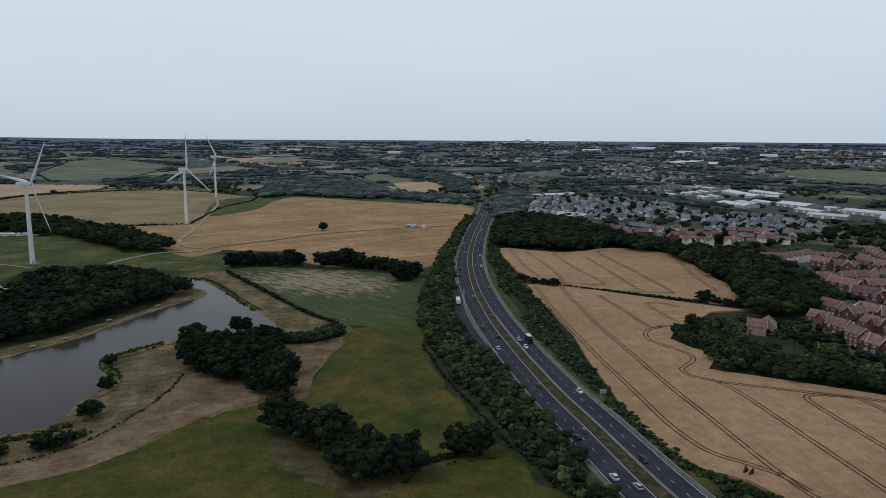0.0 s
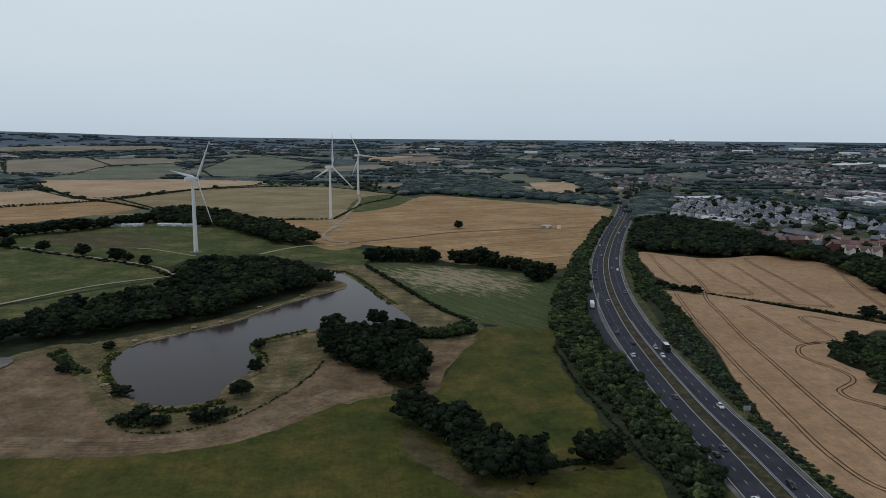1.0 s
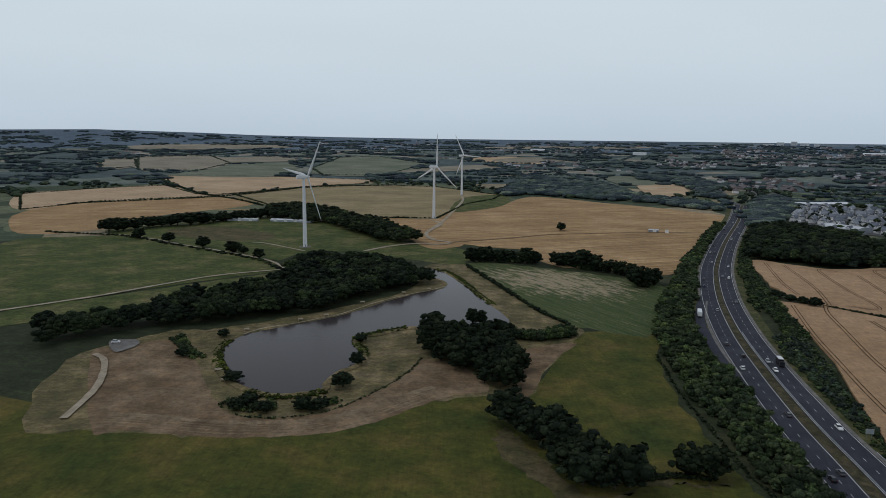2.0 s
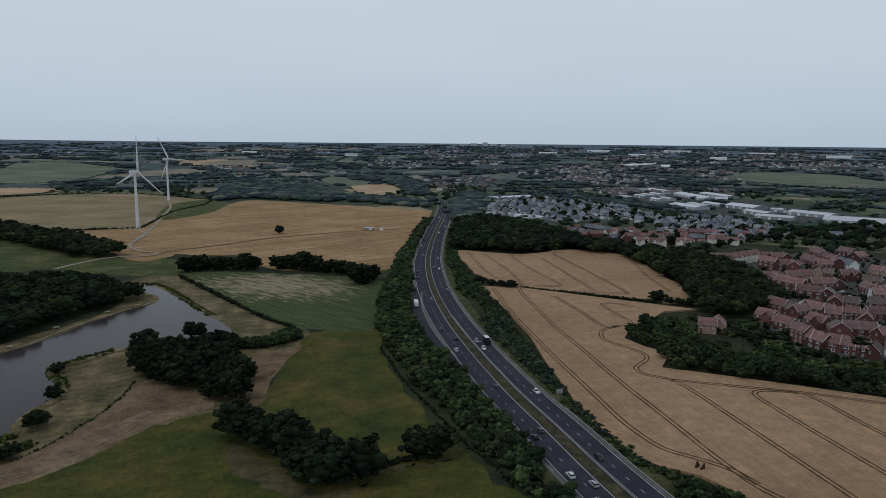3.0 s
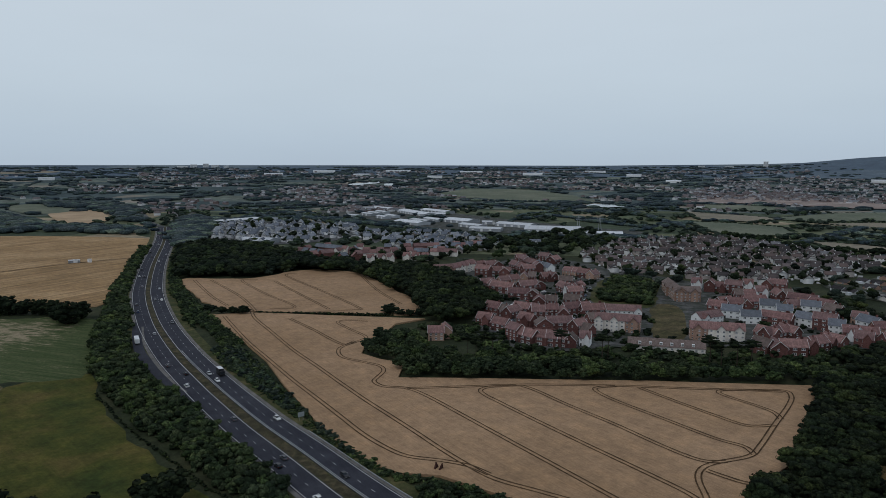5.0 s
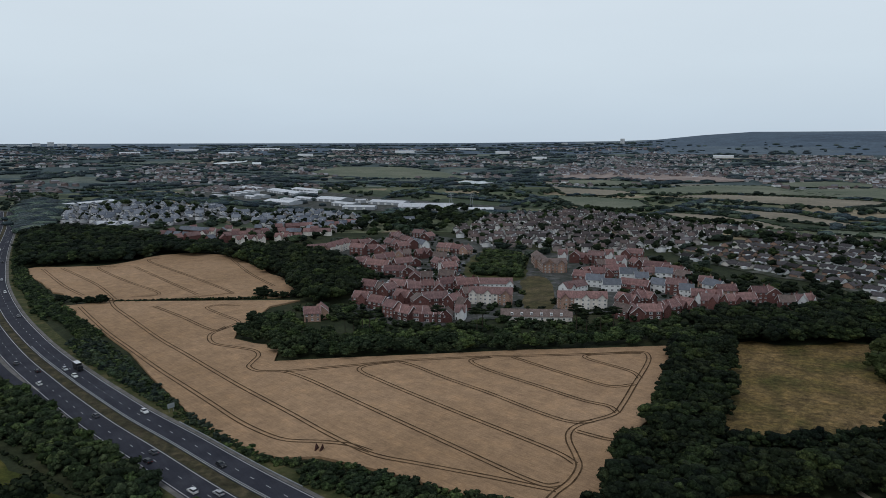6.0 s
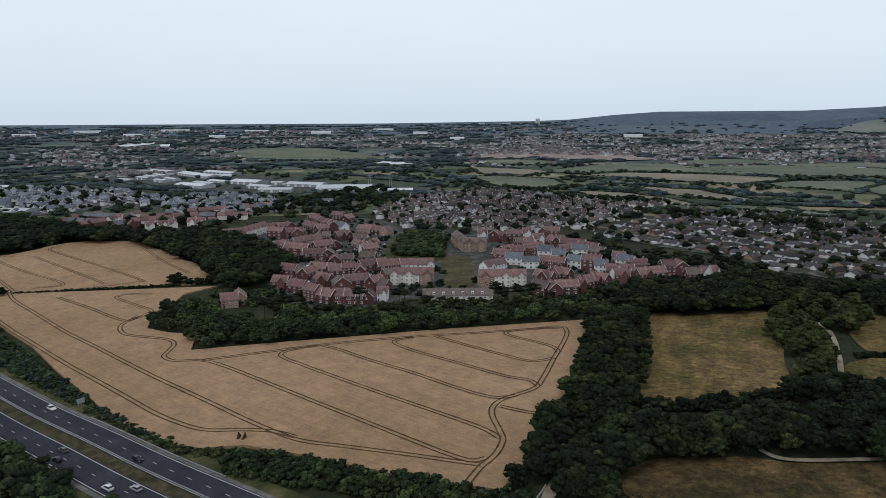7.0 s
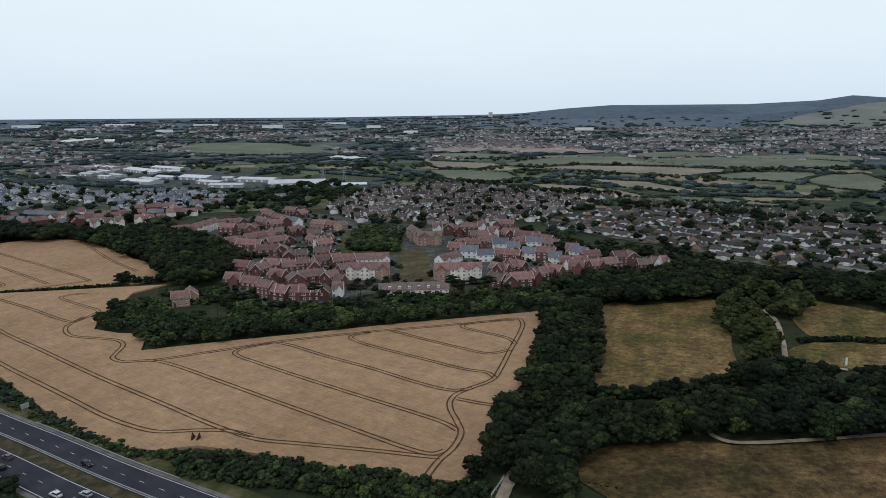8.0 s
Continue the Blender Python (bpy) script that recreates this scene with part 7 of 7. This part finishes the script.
def lattice_mast(x, y, h):
    """A power mast: four tapering legs, braces and three arms."""
    root = tagged(new("power_mast", None), "grey steel lattice mast among the trading estate", "mast", "power masts")
    bm = bmesh.new()
    for sx in (-1, 1):
        for sy in (-1, 1):
            m = Matrix.Translation((sx * 1.5, sy * 1.5, h / 2)) @ Matrix.Rotation(-sx * 2.4 / h, 4, "Y") @ Matrix.Rotation(sy * 2.4 / h, 4, "X")
            bmesh.ops.create_cone(bm, cap_ends=True, segments=4, radius1=0.25, radius2=0.18, depth=h, matrix=m)
    part("legs_frame", bm, M["steel"], root)
    for z in (h * 0.7, h * 0.82, h * 0.94):
        bm = bmesh.new()
        box(bm, 0, 0, z, 9, 0.5, 0.5)
        part("arm", bm, M["steel"], root)
    root.matrix_basis = pose(x, y, float(height(x, y)), 0, 0, -30)


for x, y in PYLONS[:2]:
    lattice_mast(x, y, 26)

# ---- distance ----
OPEN = [np.array(p, float) for p in (STUBBLE_BIG, OLIVE_MID, OLIVE_T3, STUBBLE_MID, TAN_FAR, TAN_W1, TAN_W2, GREEN_T1, GREEN_W, TAN_F1, TAN_F2, GREEN_F1, TAN_F3, TAN_F4, TAN_F5, GREEN_F2, TAN_G1, GREEN_G2, PALE_G3, WHEAT_UP, WHEAT_LOW, LAKE1, LAKE2,
                                     FF1, FF2, FF3, FF4, FF5, FF6, FF7, FF8, FF9, FF10, FF11, FF12, FF13, FF14, LAKE3, BRICKFIELD, BUNG, ESTATE_L, ESTATE_R, GREYS, GREYS2, REDS, BROWNS, MEADOW, MEADOW_R1, MEADOW_R2)]
YARDS = [(360, 1560), (470, 1130), (560, 960), (660, 830), (760, 840), (700, 1000), (660, 1300), (640, 1500), (540, 1640)]


def clear_of(q, margin_road=24):
    ok = np.ones(len(q), bool)
    for p in OPEN:
        ok &= ~inside(q, p)
    d = np.min(np.linalg.norm(q[:, None] - road_line[None, ::4], axis=2), axis=1)
    ok &= d > margin_road
    return ok


def polar(n, az, r, seed, power=1.0):
    rng = np.random.default_rng(seed)
    a = np.radians(rng.uniform(*az, n))
    d = r[0] + (r[1] - r[0]) * rng.uniform(0, 1, n) ** power
    return np.stack([d * np.sin(a), d * np.cos(a)], 1)


def patchy(q, scale, seed):
    return np.array([noise.noise(Vector((x / scale, y / scale, seed))) for x, y in q])


OPEN.append(np.array(YARDS, float))
rng = np.random.default_rng(20)
q = np.stack([rng.uniform(-1350, 1650, 11000), rng.uniform(-100, 1700, 11000)], 1)
r, az = np.hypot(q[:, 0], q[:, 1]), np.degrees(np.arctan2(q[:, 0], q[:, 1]))
q = q[(r > np.where(az > 6, 620, 1290)) & (r < 1720) & (az > -58) & (az < 88)]
q = q[clear_of(q)]
near = q[patchy(q, 90, 3.0) > 0.02]
q = polar(24000, (-58, 88), (1680, 4600), 21, 0.9)
far = q[clear_of(q)]


def downs_clear(q):
    """Thins the trees out towards the open ridge of the downs."""
    rng = np.random.default_rng(len(q))
    az, r = np.degrees(np.arctan2(q[:, 0], q[:, 1])), np.hypot(q[:, 0], q[:, 1])
    return q[(az < 49 + 6 * rng.random(len(q))) | (r < 3300 + 800 * rng.random(len(q)) ** 2)]


def hedgerows(count, az, r, seed, gap):
    """Trees in straight field hedges, laid in two main directions."""
    rng = np.random.default_rng(seed)
    out = []
    for x, y in polar(count, az, r, seed, 0.85):
        a = radians(rng.choice((12, 104)) + rng.normal(0, 14))
        u = np.arange(0, rng.uniform(120, 420), gap)
        out.append(np.stack([x + u * math.cos(a), y + u * math.sin(a)], 1) + rng.normal(0, 1.5, (len(u), 2)))
    q = np.concatenate(out)
    return q[clear_of(q)]


far = downs_clear(far[patchy(far, 170, 3.0) > 0.06])
rows = downs_clear(hedgerows(330, (-58, 88), (1700, 4300), 71, 16))
rows_near = hedgerows(60, (4, 84), (800, 1700), 72, 8)
rows_near = rows_near[np.hypot(rows_near[:, 0], rows_near[:, 1]) > 760]
scatter("far_wood_near", near, COPSE_FAR, M["leaf_mid"], "dark woods and hedgerows beyond the fields", "woodland", (6, 11), (1.2, 2.0), 22, 0.1)
scatter("far_wood", far, FAR, M["leaf_hazed"], "distant dark woods", "woodland", (7, 11), (2.0, 3.4), 23, 0.12)
scatter("far_hedgerows", np.concatenate([rows, rows_near]), FAR, M["leaf_hazed"], "distant dark hedgerows between fields", "hedge", (5, 9), (1.4, 2.4), 28, 0.12)


# hedges round the far fields
def hedge_spots(polys, gap):
    out = []
    for p in polys:
        line = np.concatenate([np.array(p, float), np.array(p[:1], float)])
        s, _ = even(line, gap)
        out.append(s)
    return np.concatenate(out)


yard_trees = spots_in(YARDS, 34, 27, 0.9)
scatter("yard_trees", yard_trees[patchy(yard_trees, 90, 5.0) > -0.1], FAR, M["leaf_hazed"], "dark trees round a trading estate", "trees", (6, 10), (1.2, 2.0), 27, 0.1)
scatter("far_hedges", hedge_spots((FF2, FF3, FF4, FF5, FF6, FF7, FF8, FF9, FF10, FF11, FF12, FF13, FF14, TAN_F1, TAN_F2, GREEN_F1), 11), FAR, M["leaf_mid"], "dark hedges round distant fields", "hedge", (2.2, 4.5), (1.8, 3.2), 24, 0.1)
scatter("field_hedges", np.concatenate([hedge_spots((TAN_FAR, TAN_W1, OLIVE_MID), 6), spots_along(TRACK_W2, 5, 5, 26, 5)]), FAR, M["leaf"], "low dark hedges between the western fields", "hedge", (1.5, 3.0), (1.2, 2.2), 25, 0.1)
q = np.concatenate([spots_in(p, 14, 30 + k, 0.9) for k, p in enumerate((BUNG, BROWNS, GREYS2, REDS))] + [spots_in(GREYS, 24, 43, 0.9)])
yards = np.concatenate([spots_in(ESTATE_L, 7, 41, 0.9), spots_in(ESTATE_R, 7, 42, 0.9)])
yards = yards[np.min(np.linalg.norm(yards[:, None] - np.array(Street.taken)[None], axis=2), axis=1) > 6.2]
yards = yards[~np.any([inside(yards, z) for z in KEEP_OFF], axis=0)]
shade = spots_in(KEEP_OFF[2], 8, 47, 0.9)
shade = shade[~inside(shade, LAWN_EST)]
yards = np.concatenate([yards[::2], shade[::2], shade[::2] + 1.5]) if len(shade) else yards[::2]
scatter("garden_hedges", yards, SHRUB, M["leaf"], "dark hedges and small trees in the estate's gardens", "bushes", (1.6, 5.0), (0.9, 1.5), 46, 0.1)
scatter("garden_trees", q, GARDEN, M["leaf"], "dark garden trees and hedges between the houses", "bushes", (2.5, 6.5), (0.9, 1.4), 31, 0.1)
q = np.concatenate([spots_in(p, gap, 44 + k, 0.9) for k, (p, gap) in enumerate(((REDS, 28), (GREYS2, 22), (GREYS, 30), (BROWNS, 24), (BUNG, 44)))])
scatter("estate_trees", q, COPSE, M["leaf"], "dark trees standing between the houses", "trees", (6, 11), (0.9, 1.3), 45, 0.05)
q = np.concatenate([spots_along(EAST_ROW, 14, 30, 51, 18), spots_along(HEDGE_TR1, 9, 24, 52)])
scatter("estate_edge_trees", q, COPSE, M["leaf"], "dark trees along the edge of the bungalow estate", "trees", (7, 12), (0.9, 1.3), 53, 0.05)


def far_town(name, q, seed, label, walls, roofs, turns=(17, 107), size=((10, 20), (8, 11), (3, 5.5)), rise=0.7, panes=False):
    """Many small pitched-roof houses in one mesh; panes: with windows, a porch and a chimney each."""
    rng = np.random.default_rng(seed)
    vs, ts, mi, n = [], [], [], 0
    body = np.array([(x, y, z) for z in (0, 1) for x, y in ((-0.5, -0.5), (0.5, -0.5), (0.5, 0.5), (-0.5, 0.5))] + [(-0.5, 0, 2), (0.5, 0, 2)], float)
    wall_t = [(0, 1, 5), (0, 5, 4), (1, 2, 6), (1, 6, 5), (2, 3, 7), (2, 7, 6), (3, 0, 4), (3, 4, 7), (4, 7, 8), (5, 9, 6)]
    cube = np.array([(x, y, z) for z in (0, 1) for x, y in ((-0.5, -0.5), (0.5, -0.5), (0.5, 0.5), (-0.5, 0.5))], float)
    cube_t = np.array([(0, 1, 5), (0, 5, 4), (1, 2, 6), (1, 6, 5), (2, 3, 7), (2, 7, 6), (3, 0, 4), (3, 4, 7), (4, 5, 6), (4, 6, 7)])
    slab_t = np.array([(0, 1, 2), (0, 2, 3), (4, 6, 5), (4, 7, 6), (0, 4, 5), (0, 5, 1), (1, 5, 6), (1, 6, 2), (2, 6, 7), (2, 7, 3), (3, 7, 4), (3, 4, 0)])
    for x, y in q:
        a = radians(rng.choice(turns) + rng.normal(0, 7))
        L, W, h = rng.uniform(*size[0]), rng.uniform(*size[1]), rng.uniform(*size[2])
        up = h + W * 0.5 * rise
        c, s = math.cos(a), math.sin(a)
        z0 = float(height(x, y)) + 0.1
        p = body * (L, W, h)
        p[8:, 2] = up
        pieces = [(p, np.array(wall_t), 0)]
        for k in (-1, 1):
            low = [(-L / 2 - 0.4, k * (W / 2 + 0.4), h - 0.3), (L / 2 + 0.4, k * (W / 2 + 0.4), h - 0.3), (L / 2 + 0.4, 0, up + 0.05), (-L / 2 - 0.4, 0, up + 0.05)]
            pieces.append((np.array(low + [(i, j, k2 + 0.25) for i, j, k2 in low]), slab_t, 1))
        if panes:
            for k in (-1, 1):
                for u in (-0.3, 0.05, 0.32):
                    pieces.append((cube * (1.5, 0.16, 1.2) + (u * L, k * W / 2, h - 1.8), cube_t, 2 if u != 0.05 else 0))
            pieces.append((cube * (0.8, 0.6, 1.6) + (L * rng.uniform(-0.3, 0.3), 0, up - 0.5), cube_t, 0))
            if rng.random() < 0.8:
                pieces.append((cube * (rng.uniform(2.5, 4), rng.uniform(3, 5), 2.2) + (L * 0.3, -W / 2 - 2, 0), cube_t, 3))
            if rng.random() < 0.8:
                pieces.append((cube * (1.8, 4.2, 1.4) + (-L * 0.25, -W / 2 - 6, 0), cube_t, 3))
        for v, t, m in pieces:
            vs.append(np.stack([v[:, 0] * c - v[:, 1] * s + x, v[:, 0] * s + v[:, 1] * c + y, v[:, 2] + z0], 1))
            ts.append(t + n)
            mi += [m] * len(t)
            n += len(v)
    me = from_np(name, np.concatenate(vs), np.concatenate(ts), walls)
    for m in (roofs, M["glass"], PALE):
        me.materials.append(m)
    me.polygons.foreach_set("material_index", np.array(mi, np.int32))
    tagged(new(name, me), label, "houses", kind="stuff")


def island_mix(name, stops):
    m, n, l, b = material(name, 0.85, 0.15)
    ge = n.new("ShaderNodeNewGeometry")
    l.new(ramp(n, l, ge.outputs["Random Per Island"], stops), b.inputs["Base Color"])
    return m


PALE = island_mix("pale_sheds_and_vans", ((0.0, (0.2, 0.2, 0.21)), (0.5, (0.5, 0.5, 0.5)), (1.0, (0.8, 0.8, 0.79))))
WALLS = island_mix("town_walls", ((0.0, (0.16, 0.11, 0.10)), (0.4, (0.30, 0.26, 0.25)), (0.65, (0.52, 0.51, 0.50)), (1.0, (0.8, 0.8, 0.8))))
TOWN_PALE = island_mix("pale_town_walls", ((0.0, (0.28, 0.25, 0.24)), (0.5, (0.55, 0.54, 0.53)), (1.0, (0.8, 0.8, 0.8))))
ROOFS = island_mix("town_roofs", ((0.0, (0.13, 0.105, 0.10)), (0.45, (0.19, 0.155, 0.15)), (0.75, (0.18, 0.18, 0.195)), (1.0, (0.42, 0.425, 0.44))))
SLATE_ROOFS = island_mix("slate_roofs", ((0.0, (0.11, 0.128, 0.155)), (0.6, (0.19, 0.21, 0.245)), (1.0, (0.32, 0.34, 0.37))))
WHITE_WALLS = island_mix("white_walls", ((0.0, (0.3, 0.3, 0.31)), (0.4, (0.55, 0.55, 0.55)), (1.0, (0.8, 0.8, 0.79))))
MIXED_ROOFS = island_mix("mixed_roofs", ((0.0, (0.06, 0.054, 0.054)), (0.5, (0.105, 0.086, 0.083)), (0.85, (0.16, 0.118, 0.108)), (1.0, (0.20, 0.20, 0.21))))
HOME_WALLS = island_mix("bungalow_walls", ((0.0, (0.28, 0.23, 0.21)), (0.25, (0.48, 0.44, 0.41)), (0.5, (0.70, 0.69, 0.67)), (1.0, (0.8, 0.8, 0.79))))
far_town("brown_roof_estate", row_spots(BROWNS, -35, 14, 50, 92), 93, "rows of two storey houses with brown roofs", HOME_WALLS, MIXED_ROOFS, (-35, -35, 55), ((8, 12), (7.5, 8.5), (4.8, 5.2)), 0.7, True)
far_town("slate_estate", row_spots(GREYS, -28, 17, 70, 95, 3.0), 96, "new estate of white gabled houses with slate roofs", WHITE_WALLS, SLATE_ROOFS, (-28, 62, 62), ((8, 12), (7.5, 8.5), (4.8, 5.4)), 1.0, True)
far_town("slate_estate_south", row_spots(GREYS2, -38, 15, 54, 97), 98, "slate roofed houses between trees", HOME_WALLS, SLATE_ROOFS, (-38, 52), ((8, 14), (7.5, 9), (4.8, 5.4)), 0.85, True)
q, d = even(EAST_ROW, 13.5)
far_town("east_row_houses", q, 94, "row of gabled houses on the estate's edge", HOME_WALLS, MIXED_ROOFS, (-100, -10), ((8, 10), (7.5, 8.5), (4.8, 5.2)), 0.8, True)
q = polar(5600, (2, 85), (1650, 4000), 61, 0.9)
q = q[clear_of(q) & (patchy(q, 380, 8.0) > 0.04)]
far_town("distant_town", q[(np.degrees(np.arctan2(q[:, 0], q[:, 1])) < 54) | (np.hypot(q[:, 0], q[:, 1]) < 3300)], 62, "distant town of small brick and pale houses", WALLS, ROOFS)
q = polar(2600, (47, 87), (1950, 3350), 74, 0.8)
q = q[clear_of(q) & (patchy(q, 300, 9.0) > -0.12)]
far_town("town_below_downs", q, 75, "distant town of pale houses below the downs", TOWN_PALE, ROOFS, size=((8, 16), (7, 10), (3, 5)))
q = polar(700, (-45, 10), (2200, 4300), 63)
q = q[clear_of(q) & (patchy(q, 350, 18.0) > 0.12)]
far_town("distant_village", q, 64, "distant villages of pale and red roofed houses", WALLS, ROOFS)
q = spots_in([(1450, 1495), (1721, 1690), (1931, 1511), (1902, 1175), (1742, 1076), (1640, 1300)], 27, 65, 0.5)
far_town("distant_new_estate", q, 66, "distant new estate of orange brick houses", WALLS, ROOFS)
q = np.concatenate([spots_in([(95, 1400), (150, 1650), (300, 1900), (180, 2100), (60, 1900)], 46, 67, 0.6), spots_in([(-120, 2500), (60, 2400), (60, 2800), (-100, 2900)], 48, 68, 0.6), spots_in([(420, 1480), (540, 1640), (640, 1560), (560, 1420)], 24, 69, 0.6)])
far_town("roadside_houses", q, 70, "houses along the road beyond the junction", WALLS, ROOFS)

# pale lakes among the far marshes
m, n, l, b = material("far_water", 0.12, 0.5)
b.inputs["Base Color"].default_value = (0.05, 0.055, 0.06, 1)
for i, p in enumerate((LAKE1, LAKE2, LAKE3)):
    patch("lake_%d" % (i + 1), p, m, 3, "distant pale lake reflecting the sky", category="lake", wobble=4, rounded=False)


def tower_block(x, y, w, h):
    """A distant slab of flats with floors marked by balconies."""
    root = tagged(new("tower_block", None), "distant pale block of flats on the coast", "tower block", "distant flats")
    z = float(height(x, y))
    bm = bmesh.new()
    box(bm, 0, 0, 0, w, 16, h)
    part("wall_shell", bm, M["render_white"], root)
    for k in range(int(h / 4)):
        bm = bmesh.new()
        box(bm, 0, -8.4, 1.5 + 4 * k, w * 0.94, 0.8, 1.6)
        part("balcony", bm, M["metal_wall"], root)
    root.matrix_basis = pose(x, y, z - 2, 0, 0, -math.degrees(math.atan2(x, y)))


for az, r, w, h in ((6.0, 4560, 40, 22), (6.9, 4600, 34, 26), (7.6, 4580, 46, 18), (5.2, 4500, 60, 14), (8.4, 4520, 30, 16), (50.5, 4500, 26, 34), (46.0, 4480, 40, 14), (48.0, 4420, 50, 12)):
    a = radians(az)
    tower_block(r * math.sin(a), r * math.cos(a), w, h)
# large pale sheds far off
for az, r, L in ((12, 3600, 90), (16, 3900, 120), (19, 3500, 80), (22, 3950, 140), (28, 3800, 120), (33, 3600, 100), (38, 3900, 110), (25, 3300, 70), (41, 3500, 70), (-4, 3300, 60), (-12, 3500, 70), (44, 3000, 60), (58, 3200, 80)):
    a = radians(az)
    x, y = r * math.sin(a), r * math.cos(a)
    root = tagged(new("warehouse", None), "distant large white warehouse with pale roof", "warehouse", "distant sheds")
    part("wall_shell", gable_walls(L, 40, 8, 11), M["render_white"], root)
    part("roof", roof_slabs(L, 40, 8, 11), M["metal_roof"], root)
    root.matrix_basis = pose(x, y, float(height(x, y)), 0, 0, -az)
